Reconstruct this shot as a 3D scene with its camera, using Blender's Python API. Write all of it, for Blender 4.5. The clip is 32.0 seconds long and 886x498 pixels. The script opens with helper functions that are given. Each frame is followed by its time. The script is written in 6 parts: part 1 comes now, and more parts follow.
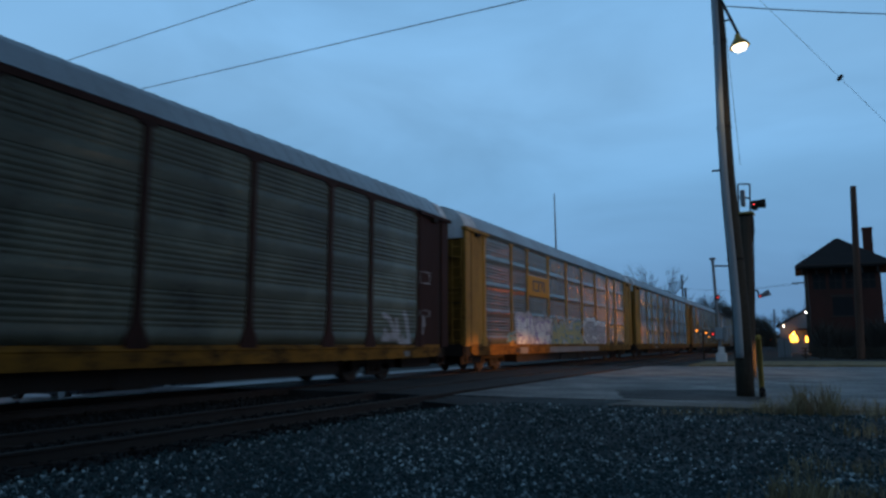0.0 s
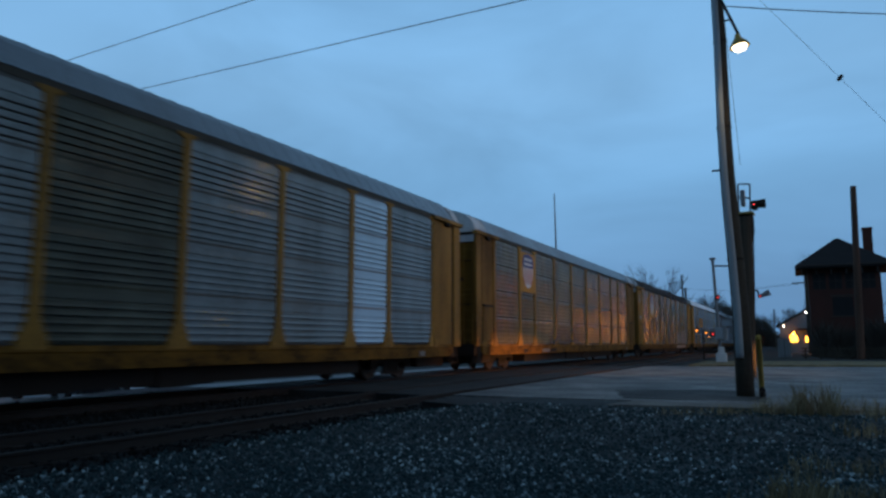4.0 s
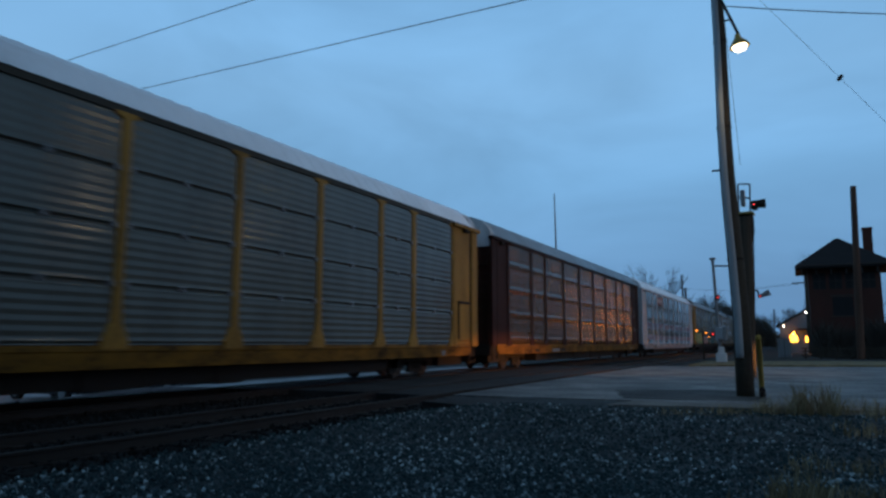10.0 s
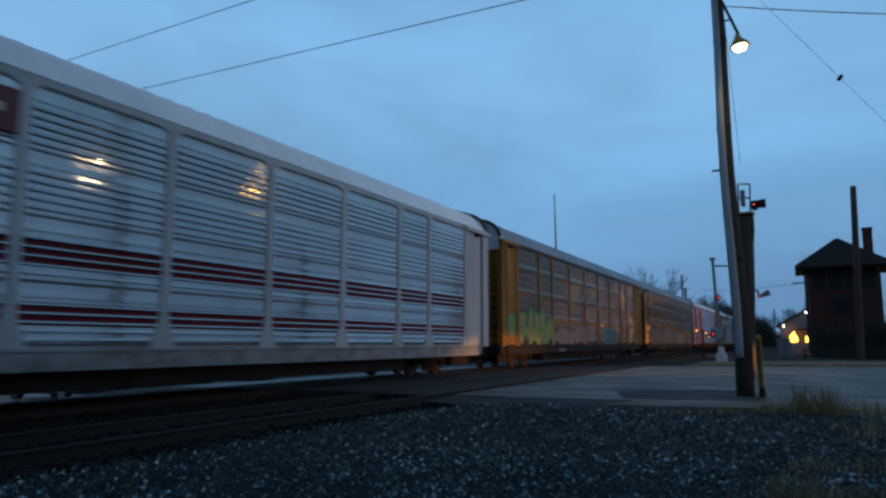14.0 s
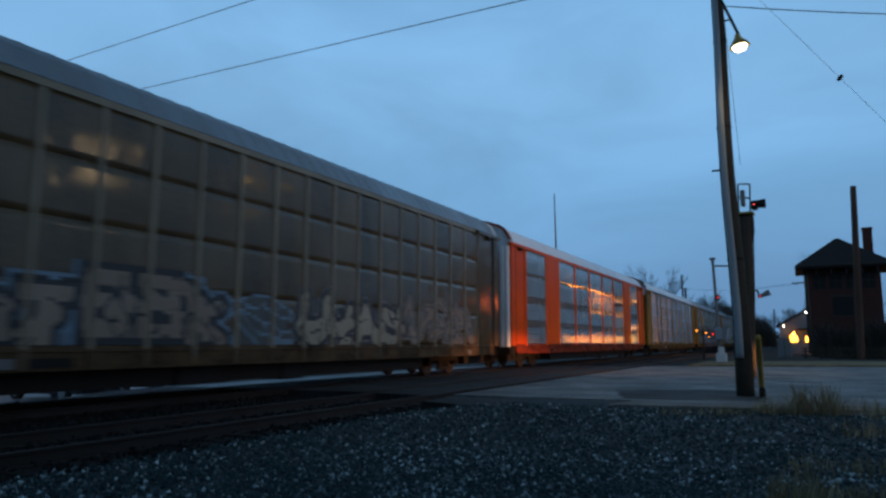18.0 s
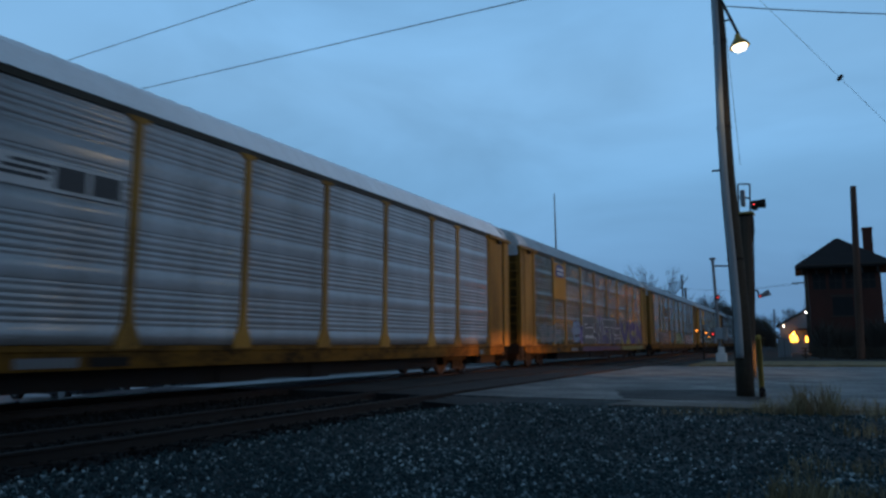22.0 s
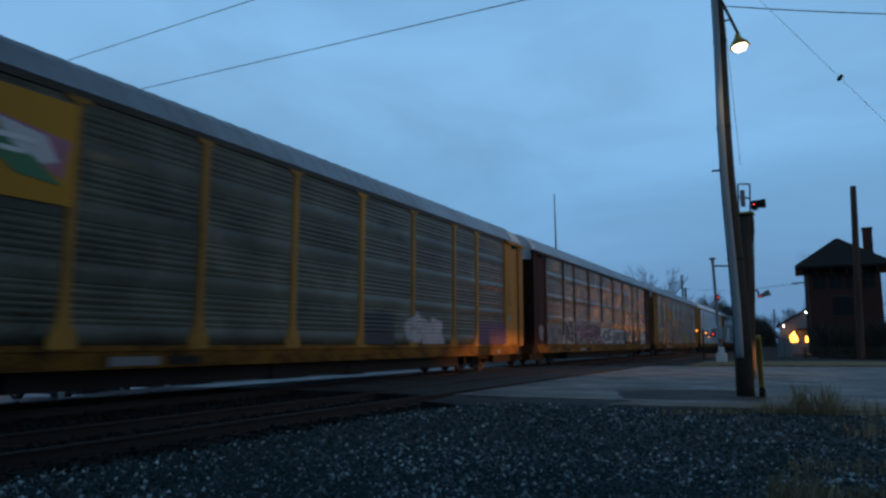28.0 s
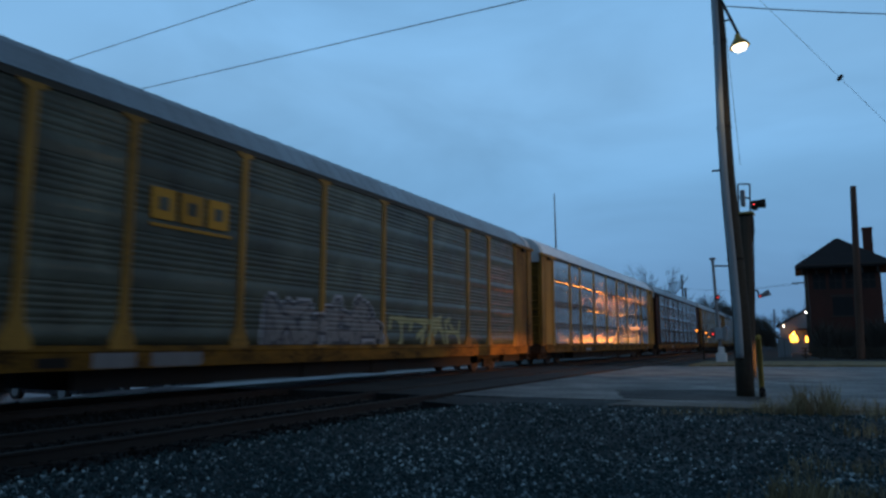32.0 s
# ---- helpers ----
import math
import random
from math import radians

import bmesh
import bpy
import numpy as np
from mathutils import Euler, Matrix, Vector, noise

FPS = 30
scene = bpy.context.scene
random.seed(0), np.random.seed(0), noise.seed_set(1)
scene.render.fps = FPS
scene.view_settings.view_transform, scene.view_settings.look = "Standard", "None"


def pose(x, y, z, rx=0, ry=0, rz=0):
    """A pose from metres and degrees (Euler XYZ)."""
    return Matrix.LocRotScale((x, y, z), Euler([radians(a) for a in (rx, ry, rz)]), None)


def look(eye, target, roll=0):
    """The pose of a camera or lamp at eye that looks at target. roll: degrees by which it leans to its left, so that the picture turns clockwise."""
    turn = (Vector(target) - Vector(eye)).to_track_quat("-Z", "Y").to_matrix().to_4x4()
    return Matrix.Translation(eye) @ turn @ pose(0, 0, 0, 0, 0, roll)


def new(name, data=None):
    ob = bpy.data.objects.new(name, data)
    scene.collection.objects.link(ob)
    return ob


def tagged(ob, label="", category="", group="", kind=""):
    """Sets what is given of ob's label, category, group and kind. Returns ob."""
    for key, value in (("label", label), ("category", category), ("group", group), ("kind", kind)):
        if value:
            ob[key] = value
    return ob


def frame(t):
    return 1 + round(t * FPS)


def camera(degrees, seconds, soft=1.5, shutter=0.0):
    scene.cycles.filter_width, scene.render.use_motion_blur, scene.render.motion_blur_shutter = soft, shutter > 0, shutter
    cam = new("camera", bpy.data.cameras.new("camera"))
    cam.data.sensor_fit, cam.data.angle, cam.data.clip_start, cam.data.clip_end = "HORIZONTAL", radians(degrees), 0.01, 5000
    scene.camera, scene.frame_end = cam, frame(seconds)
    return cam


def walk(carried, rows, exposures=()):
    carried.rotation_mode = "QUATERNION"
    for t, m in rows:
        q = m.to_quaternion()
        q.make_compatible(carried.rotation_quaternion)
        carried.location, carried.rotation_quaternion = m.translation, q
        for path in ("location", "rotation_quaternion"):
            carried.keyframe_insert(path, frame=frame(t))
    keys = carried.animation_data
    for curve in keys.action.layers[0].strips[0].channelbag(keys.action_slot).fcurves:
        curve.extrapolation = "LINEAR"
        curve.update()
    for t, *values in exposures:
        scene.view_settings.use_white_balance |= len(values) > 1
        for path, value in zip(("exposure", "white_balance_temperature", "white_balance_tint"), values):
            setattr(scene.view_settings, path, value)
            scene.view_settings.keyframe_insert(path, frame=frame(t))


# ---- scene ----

from functools import lru_cache

# ---------------------------------------------------------------- camera
EYE = (0.0, 0.0, 1.10)
YAW, PITCH, ROLL = 26.55, 7.56, 0.0
cam = camera(63.9, 32.0, soft=2.6, shutter=0.4)
view = pose(*EYE, 90 + PITCH, 0, YAW) @ pose(0, 0, 0, 0, 0, ROLL)
walk(cam, [(0.0, view), (32.0, view)], exposures=[(0.0, 0.0), (32.0, 0.0)])

# ---------------------------------------------------------------- world, sun
SUN_AZ = 95.0       # the brighter side of the overcast sky, behind the camera
world = bpy.data.worlds.new("dusk_sky")
scene.world = world
world.use_nodes = True


def build_world():
    nt = world.node_tree
    nt.nodes.clear()
    out = nt.nodes.new("ShaderNodeOutputWorld")
    bg = nt.nodes.new("ShaderNodeBackground")
    sky = nt.nodes.new("ShaderNodeTexSky")
    sky.sky_type = "NISHITA"
    sky.sun_disc = False
    sky.sun_elevation = radians(4)
    sky.sun_rotation = radians(SUN_AZ)
    sky.dust_density = 2.0
    co = nt.nodes.new("ShaderNodeTexCoord")
    sep = nt.nodes.new("ShaderNodeSeparateXYZ")
    nt.links.new(co.outputs["Generated"], sep.inputs[0])
    ramp = nt.nodes.new("ShaderNodeValToRGB")
    el = ramp.color_ramp.elements
    el[0].position, el[0].color = 0.0, (0.145, 0.325, 0.60, 1)
    el[1].position, el[1].color = 0.80, (0.06, 0.13, 0.23, 1)
    for at, col in ((0.08, (0.145, 0.33, 0.605)), (0.22, (0.19, 0.43, 0.74)), (0.34, (0.24, 0.51, 0.85)), (0.48, (0.215, 0.475, 0.81))):
        mid = el.new(at)
        mid.color = (*col, 1)
    nt.links.new(sep.outputs["Z"], ramp.inputs[0])
    # soft cloud sheet
    mp = nt.nodes.new("ShaderNodeMapping")
    mp.inputs["Scale"].default_value = (1.0, 1.0, 3.0)
    nz = nt.nodes.new("ShaderNodeTexNoise")
    nz.inputs["Scale"].default_value = 2.2
    nz.inputs["Detail"].default_value = 5
    nz.inputs["Distortion"].default_value = 0.5
    nt.links.new(co.outputs["Generated"], mp.inputs[0])
    nt.links.new(mp.outputs[0], nz.inputs["Vector"])
    mr = nt.nodes.new("ShaderNodeMapRange")
    mr.inputs[1].default_value, mr.inputs[2].default_value = 0.3, 0.7
    mr.inputs[3].default_value, mr.inputs[4].default_value = 8.4, 11.8
    nt.links.new(nz.outputs[0], mr.inputs[0])
    mul = nt.nodes.new("ShaderNodeVectorMath")
    mul.operation = "SCALE"
    nt.links.new(ramp.outputs[0], mul.inputs[0])
    nt.links.new(mr.outputs[0], mul.inputs["Scale"])
    mix = nt.nodes.new("ShaderNodeMix")
    mix.data_type = "RGBA"
    mix.inputs[0].default_value = 0.88
    nt.links.new(sky.outputs[0], mix.inputs[6])
    nt.links.new(mul.outputs[0], mix.inputs[7])
    nt.links.new(mix.outputs[2], bg.inputs[0])
    bg.inputs[1].default_value = 0.1
    nt.links.new(bg.outputs[0], out.inputs[0])


build_world()
sun = new("sun", bpy.data.lights.new("sun", "SUN"))
sun.data.energy = 0.20
sun.data.angle = radians(60)
sun.data.color = (1.0, 0.70, 0.42)
sun.matrix_basis = look((40, -12, 22), (0, 0, 0))

# ---------------------------------------------------------------- materials


def _bsdf(name):
    m = bpy.data.materials.new(name)
    m.use_nodes = True
    nt = m.node_tree
    return m, nt, nt.nodes["Principled BSDF"]


def grimy(name, colour, rough=0.6, metal=0.0, dirt=0.35, dirt_colour=(0.03, 0.028, 0.025), scale=1.2, bump=0.1, streak=3.0, vary=0.12, spec=0.5, wave=0.0, dull=0.3):
    """Paint or metal with stains at two scales, streaks down the sheet and fine relief."""
    m, nt, b = _bsdf(name)
    co = nt.nodes.new("ShaderNodeTexCoord")
    info = nt.nodes.new("ShaderNodeObjectInfo")
    add = nt.nodes.new("ShaderNodeVectorMath")
    add.operation = "MULTIPLY_ADD"
    comb = nt.nodes.new("ShaderNodeCombineXYZ")
    for i in range(3):
        nt.links.new(info.outputs["Random"], comb.inputs[i])
    nt.links.new(comb.outputs[0], add.inputs[0])
    add.inputs[1].default_value = (37, 61, 83)
    nt.links.new(co.outputs["Object"], add.inputs[2])
    mp = nt.nodes.new("ShaderNodeMapping")
    mp.inputs["Scale"].default_value = (scale, scale, scale / streak)
    nt.links.new(add.outputs[0], mp.inputs[0])
    big = nt.nodes.new("ShaderNodeTexNoise")
    big.inputs["Scale"].default_value = 1.0
    big.inputs["Detail"].default_value = 4
    nt.links.new(mp.outputs[0], big.inputs["Vector"])
    fine = nt.nodes.new("ShaderNodeTexNoise")
    fine.inputs["Scale"].default_value = 14
    fine.inputs["Detail"].default_value = 5
    nt.links.new(add.outputs[0], fine.inputs["Vector"])
    ramp = nt.nodes.new("ShaderNodeMapRange")
    ramp.inputs[1].default_value, ramp.inputs[2].default_value = 0.35, 0.75
    ramp.inputs[3].default_value, ramp.inputs[4].default_value = dirt * 0.35, min(1.0, dirt * 1.5)
    nt.links.new(big.outputs[0], ramp.inputs[0])
    f2 = nt.nodes.new("ShaderNodeMapRange")
    f2.inputs[1].default_value, f2.inputs[2].default_value = 0.3, 0.7
    f2.inputs[3].default_value, f2.inputs[4].default_value = 0.55, 1.3
    nt.links.new(fine.outputs[0], f2.inputs[0])
    mm = nt.nodes.new("ShaderNodeMath")
    mm.operation = "MULTIPLY"
    mm.use_clamp = True
    nt.links.new(ramp.outputs[0], mm.inputs[0])
    nt.links.new(f2.outputs[0], mm.inputs[1])
    hsv = nt.nodes.new("ShaderNodeHueSaturation")
    hsv.inputs["Color"].default_value = (*colour, 1)
    val = nt.nodes.new("ShaderNodeMapRange")
    val.inputs[3].default_value, val.inputs[4].default_value = 1 - vary, 1 + vary
    nt.links.new(info.outputs["Random"], val.inputs[0])
    nt.links.new(val.outputs[0], hsv.inputs["Value"])
    mix = nt.nodes.new("ShaderNodeMix")
    mix.data_type = "RGBA"
    nt.links.new(mm.outputs[0], mix.inputs[0])
    nt.links.new(hsv.outputs[0], mix.inputs[6])
    mix.inputs[7].default_value = (*dirt_colour, 1)
    nt.links.new(mix.outputs[2], b.inputs["Base Color"])
    rr = nt.nodes.new("ShaderNodeMapRange")
    rr.inputs[3].default_value, rr.inputs[4].default_value = rough, min(1.0, rough + dull)
    nt.links.new(mm.outputs[0], rr.inputs[0])
    nt.links.new(rr.outputs[0], b.inputs["Roughness"])
    b.inputs["Metallic"].default_value = metal
    b.inputs["Specular IOR Level"].default_value = 0.2 if rough >= 0.7 else spec
    bp = nt.nodes.new("ShaderNodeBump")
    bp.inputs["Strength"].default_value = bump
    bp.inputs["Distance"].default_value = 0.02
    nt.links.new(fine.outputs[0], bp.inputs["Height"])
    if wave:
        # shallow buckles of thin sheet metal
        mp2 = nt.nodes.new("ShaderNodeMapping")
        mp2.inputs["Scale"].default_value = (1.0, 1.1, 0.8)
        nt.links.new(add.outputs[0], mp2.inputs[0])
        buck = nt.nodes.new("ShaderNodeTexNoise")
        buck.inputs["Scale"].default_value = 1.6
        buck.inputs["Detail"].default_value = 1
        nt.links.new(mp2.outputs[0], buck.inputs["Vector"])
        b2 = nt.nodes.new("ShaderNodeBump")
        b2.inputs["Strength"].default_value = 1.0
        b2.inputs["Distance"].default_value = wave
        nt.links.new(buck.outputs[0], b2.inputs["Height"])
        nt.links.new(b2.outputs[0], bp.inputs["Normal"])
    nt.links.new(bp.outputs[0], b.inputs["Normal"])
    return m


def ground_mat(name, c1, c2, scale=3.0, fine=40.0, rough=0.9, bump=0.5, island=False, dist=0.02, spread=3.0):
    m, nt, b = _bsdf(name)
    co = nt.nodes.new("ShaderNodeTexCoord")
    a = nt.nodes.new("ShaderNodeTexNoise")
    a.inputs["Scale"].default_value = scale
    a.inputs["Detail"].default_value = 6
    nt.links.new(co.outputs["Object"], a.inputs["Vector"])
    f = nt.nodes.new("ShaderNodeTexNoise")
    f.inputs["Scale"].default_value = fine
    f.inputs["Detail"].default_value = 6
    nt.links.new(co.outputs["Object"], f.inputs["Vector"])
    s = nt.nodes.new("ShaderNodeMath")
    s.operation = "MULTIPLY_ADD"
    s.inputs[1].default_value = 0.6
    nt.links.new(a.outputs[0], s.inputs[0])
    h = nt.nodes.new("ShaderNodeMath")
    h.operation = "MULTIPLY"
    h.inputs[1].default_value = 0.4
    nt.links.new(f.outputs[0], h.inputs[0])
    nt.links.new(h.outputs[0], s.inputs[2])
    mr = nt.nodes.new("ShaderNodeMapRange")
    mr.inputs[1].default_value, mr.inputs[2].default_value = 0.36, 0.64
    nt.links.new(s.outputs[0], mr.inputs[0])
    fac = mr.outputs[0]
    if island:
        geo = nt.nodes.new("ShaderNodeNewGeometry")
        pw = nt.nodes.new("ShaderNodeMath")
        pw.operation = "POWER"
        pw.inputs[1].default_value = spread
        nt.links.new(geo.outputs["Random Per Island"], pw.inputs[0])
        broad = nt.nodes.new("ShaderNodeMapRange")
        broad.inputs[1].default_value, broad.inputs[2].default_value = 0.36, 0.64
        broad.inputs[3].default_value, broad.inputs[4].default_value = 0.35, 1.5
        nt.links.new(a.outputs[0], broad.inputs[0])
        both = nt.nodes.new("ShaderNodeMath")
        both.operation = "MULTIPLY"
        nt.links.new(pw.outputs[0], both.inputs[0])
        nt.links.new(broad.outputs[0], both.inputs[1])
        fac = both.outputs[0]
    mix = nt.nodes.new("ShaderNodeMix")
    mix.data_type = "RGBA"
    nt.links.new(fac, mix.inputs[0])
    mix.inputs[6].default_value = (*c1, 1)
    mix.inputs[7].default_value = (*c2, 1)
    nt.links.new(mix.outputs[2], b.inputs["Base Color"])
    b.inputs["Roughness"].default_value = rough
    b.inputs["Specular IOR Level"].default_value = 0.2
    bp = nt.nodes.new("ShaderNodeBump")
    bp.inputs["Strength"].default_value = bump
    bp.inputs["Distance"].default_value = dist
    nt.links.new(f.outputs[0], bp.inputs["Height"])
    nt.links.new(bp.outputs[0], b.inputs["Normal"])
    return m


def glow(name, colour, strength):
    m, nt, b = _bsdf(name)
    b.inputs["Base Color"].default_value = (*[min(1, c) for c in colour], 1)
    b.inputs["Emission Color"].default_value = (*colour, 1)
    b.inputs["Emission Strength"].default_value = strength
    return m


def glass(name, colour=(0.02, 0.025, 0.03)):
    m, nt, b = _bsdf(name)
    b.inputs["Base Color"].default_value = (*colour, 1)
    b.inputs["Roughness"].default_value = 0.06
    return m


YELLOW = (0.43, 0.218, 0.036)
M = {
    "yellow": grimy("yellow_paint", YELLOW, 0.5, 0, 0.55, (0.045, 0.028, 0.014), 1.0, streak=4.0, spec=0.15),
    "yellow_dirty": grimy("yellow_paint_dirty", (0.34, 0.172, 0.032), 0.55, 0, 0.85, (0.035, 0.02, 0.010), 1.0, streak=3.0, spec=0.15),
    "sill_yellow": grimy("sill_yellow", (0.25, 0.115, 0.012), 0.6, 0, 0.95, (0.02, 0.013, 0.008), 1.3, streak=0.5, spec=0.1),
    # dirty end-door yellow, its colour darkened for the shade between the cars
    "yellow_shaded": grimy("yellow_door_shaded", (0.20, 0.108, 0.018), 0.6, 0, 0.65, (0.03, 0.018, 0.008), spec=0.1),
    "spray_grey": grimy("spray_grey", (0.17, 0.155, 0.15), 0.5, 0, 0.3, (0.07, 0.06, 0.055), 3),
    "rib_tan": grimy("tan_rib", (0.25, 0.20, 0.13), 0.4, 0.1, 0.3, (0.06, 0.045, 0.03)),
    "yellow_sign": grimy("yellow_sign", (0.46, 0.22, 0.018), 0.5, 0, 0.12, (0.08, 0.035, 0.01), spec=0.15),
    "brown": grimy("brown_paint", (0.036, 0.011, 0.008), 0.6, 0, 0.45, (0.02, 0.013, 0.010), spec=0.12),
    "orange": grimy("orange_paint", (0.80, 0.088, 0.005), 0.30, 0, 0.22, (0.16, 0.02, 0.004), spec=0.06),
    "orange_dirty": grimy("grimy_orange_paint", (0.36, 0.042, 0.004), 0.5, 0, 0.85, (0.03, 0.01, 0.006), 1.3, streak=0.5, spec=0.1),
    "white": grimy("white_paint", (0.42, 0.45, 0.47), 0.4, 0, 0.22, (0.12, 0.11, 0.1)),
    "white_sill": grimy("dirty_white_paint", (0.26, 0.27, 0.28), 0.5, 0, 0.5, (0.06, 0.05, 0.045), 1.6, streak=0.6),
    "silver": grimy("silver_panel", (0.42, 0.425, 0.435), 0.06, 0.6, 0.25, (0.16, 0.14, 0.12), bump=0.03, wave=0.006, dull=0.15),
    "steel_pale": grimy("pale_galvanised_panel", (0.36, 0.355, 0.36), 0.16, 0.2, 0.35, (0.10, 0.09, 0.08), bump=0.04, wave=0.007, dull=0.2),
    "steel_mid": grimy("grey_weathered_panel", (0.112, 0.108, 0.088), 0.11, 0.1, 0.45, (0.05, 0.045, 0.036), bump=0.04, wave=0.007, dull=0.22, spec=0.35),
    "steel": grimy("galvanised_panel", (0.20, 0.20, 0.19), 0.07, 0.2, 0.45, (0.06, 0.05, 0.035), bump=0.03, wave=0.006, dull=0.18),
    "steel_dark": grimy("weathered_panel", (0.124, 0.130, 0.096), 0.13, 0.0, 0.66, (0.028, 0.027, 0.019), 0.8, streak=0.8, bump=0.06, wave=0.007, dull=0.25, spec=0.14),
    "steel_tan": grimy("tan_weathered_panel", (0.215, 0.196, 0.130), 0.12, 0.0, 0.8, (0.026, 0.02, 0.012), 1.5, streak=2.5, bump=0.06, wave=0.007, dull=0.25, spec=0.18),
    "steel_brown": grimy("rusty_panel", (0.078, 0.052, 0.032), 0.12, 0.0, 0.5, (0.03, 0.018, 0.012), bump=0.05, wave=0.007, dull=0.25, spec=0.15),
    "smooth_grey": grimy("smooth_grey_panel", (0.155, 0.098, 0.044), 0.09, 0.05, 0.6, (0.04, 0.03, 0.02), bump=0.03, wave=0.03, dull=0.16, spec=0.33),
    "roof": grimy("roof_steel", (0.25, 0.29, 0.32), 0.42, 0.5, 0.35, (0.1, 0.09, 0.08), 0.6),
    "roof_white": grimy("roof_white", (0.84, 0.87, 0.89), 0.5, 0.1, 0.2, (0.2, 0.18, 0.16), 0.6),
    "roof_rust": grimy("roof_rust", (0.040, 0.030, 0.026), 0.75, 0.0, 0.6, (0.018, 0.012, 0.010), 0.6),
    "chord": grimy("chord_steel", (0.055, 0.05, 0.04), 0.6, 0.1, 0.4, (0.03, 0.024, 0.016), spec=0.2),
    "gable": grimy("gable_white", (0.56, 0.58, 0.60), 0.5, 0.0, 0.5, (0.16, 0.15, 0.13), 2),
    "black": grimy("black_iron", (0.018, 0.016, 0.015), 0.7, 0.2, 0.4, (0.03, 0.02, 0.014)),
    "wheel": grimy("wheel_steel", (0.05, 0.042, 0.038), 0.5, 0.7, 0.4, (0.03, 0.02, 0.014)),
    "rail": grimy("rail_rust", (0.028, 0.018, 0.014), 0.6, 0.4, 0.4, (0.03, 0.02, 0.015)),
    "rail_top": grimy("rail_polished", (0.035, 0.034, 0.034), 0.7, 0.0, 0.3, (0.06, 0.05, 0.045)),
    "tie": grimy("tie_wood", (0.014, 0.012, 0.010), 0.9, 0, 0.5, (0.012, 0.010, 0.009), 3, 0.4),
    "wood": grimy("pole_wood", (0.055, 0.046, 0.034), 0.9, 0, 0.5, (0.025, 0.02, 0.016), 3, 0.5, 8),
    "red_wood": grimy("red_brown_wood", (0.10, 0.052, 0.034), 0.9, 0, 0.6, (0.03, 0.02, 0.016), 2, 0.5, 8),
    "conduit": grimy("conduit_grey", (0.24, 0.28, 0.31), 0.55, 0.1, 0.2, (0.2, 0.19, 0.17)),
    "grey_paint": grimy("grey_paint", (0.16, 0.165, 0.17), 0.5, 0.2, 0.25, (0.1, 0.09, 0.08)),
    "brick": grimy("dark_brick", (0.068, 0.024, 0.018), 0.9, 0, 0.5, (0.03, 0.018, 0.014), 1.5, 0.5),
    "shingle": grimy("roof_shingle", (0.016, 0.016, 0.017), 0.9, 0, 0.4, (0.012, 0.011, 0.011), 2, 0.5),
    "trim": grimy("weathered_trim", (0.045, 0.036, 0.030), 0.8, 0, 0.4),
    "plaster": grimy("house_siding", (0.15, 0.155, 0.165), 0.7, 0, 0.25, (0.2, 0.19, 0.18)),
    "bark": grimy("bark", (0.045, 0.038, 0.032), 0.95, 0, 0.4, (0.02, 0.017, 0.014)),
    "wire": grimy("wire", (0.015, 0.015, 0.016), 0.7),
    "red_paint": grimy("red_stripe", (0.15, 0.007, 0.014), 0.5, 0, 0.3, (0.03, 0.006, 0.008), spec=0.12),
    "maroon": grimy("maroon_sign", (0.12, 0.014, 0.018), 0.5, 0, 0.2),
    "ink_black": grimy("black_lettering", (0.02, 0.02, 0.022), 0.5, 0, 0.1),
    "ink_blue": grimy("blue_lettering", (0.025, 0.04, 0.17), 0.5, 0, 0.15),
    "ink_white": grimy("white_lettering", (0.62, 0.62, 0.62), 0.5, 0, 0.15),
    "ink_red": grimy("red_lettering", (0.35, 0.04, 0.03), 0.5, 0, 0.15),
    "ink_green": grimy("green_lettering", (0.02, 0.16, 0.05), 0.5, 0, 0.15),
    "spray_white": grimy("spray_white", (0.30, 0.30, 0.32), 0.5, 0, 0.25, (0.15, 0.14, 0.13), 3),
    "spray_lilac": grimy("spray_lilac", (0.20, 0.15, 0.33), 0.5, 0, 0.25, (0.1, 0.08, 0.1), 3),
    "spray_teal": grimy("spray_teal", (0.05, 0.16, 0.20), 0.5, 0, 0.25, (0.03, 0.06, 0.07), 3),
    "spray_yellow": grimy("spray_yellow", (0.30, 0.28, 0.08), 0.5, 0, 0.25, (0.15, 0.12, 0.04), 3),
    "spray_green": grimy("spray_green", (0.06, 0.32, 0.10), 0.5, 0, 0.25, (0.03, 0.1, 0.04), 3),
    "spray_pink": grimy("spray_pink", (0.40, 0.14, 0.20), 0.5, 0, 0.25, (0.12, 0.06, 0.07), 3),
    "spray_black": grimy("spray_black", (0.016, 0.016, 0.02), 0.5, 0, 0.1),
    "spray_red": grimy("spray_red", (0.13, 0.02, 0.025), 0.5, 0, 0.25),
    "gravel": ground_mat("gravel_bed", (0.018, 0.025, 0.027), (0.062, 0.078, 0.082), 2.5, 30, 0.9, 1.0),
    "stone": ground_mat("crushed_stone", (0.030, 0.054, 0.058), (0.50, 0.60, 0.61), 0.45, 30, 0.8, 0.3, True, spread=8.0),
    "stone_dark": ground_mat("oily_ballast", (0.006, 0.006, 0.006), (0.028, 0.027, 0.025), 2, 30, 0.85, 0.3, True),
    "patch": ground_mat("dirt_patch", (0.030, 0.034, 0.035), (0.10, 0.105, 0.105), 0.8, 20, 0.95, 0.8),
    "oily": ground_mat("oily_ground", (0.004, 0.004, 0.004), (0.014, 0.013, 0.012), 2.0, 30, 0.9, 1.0),
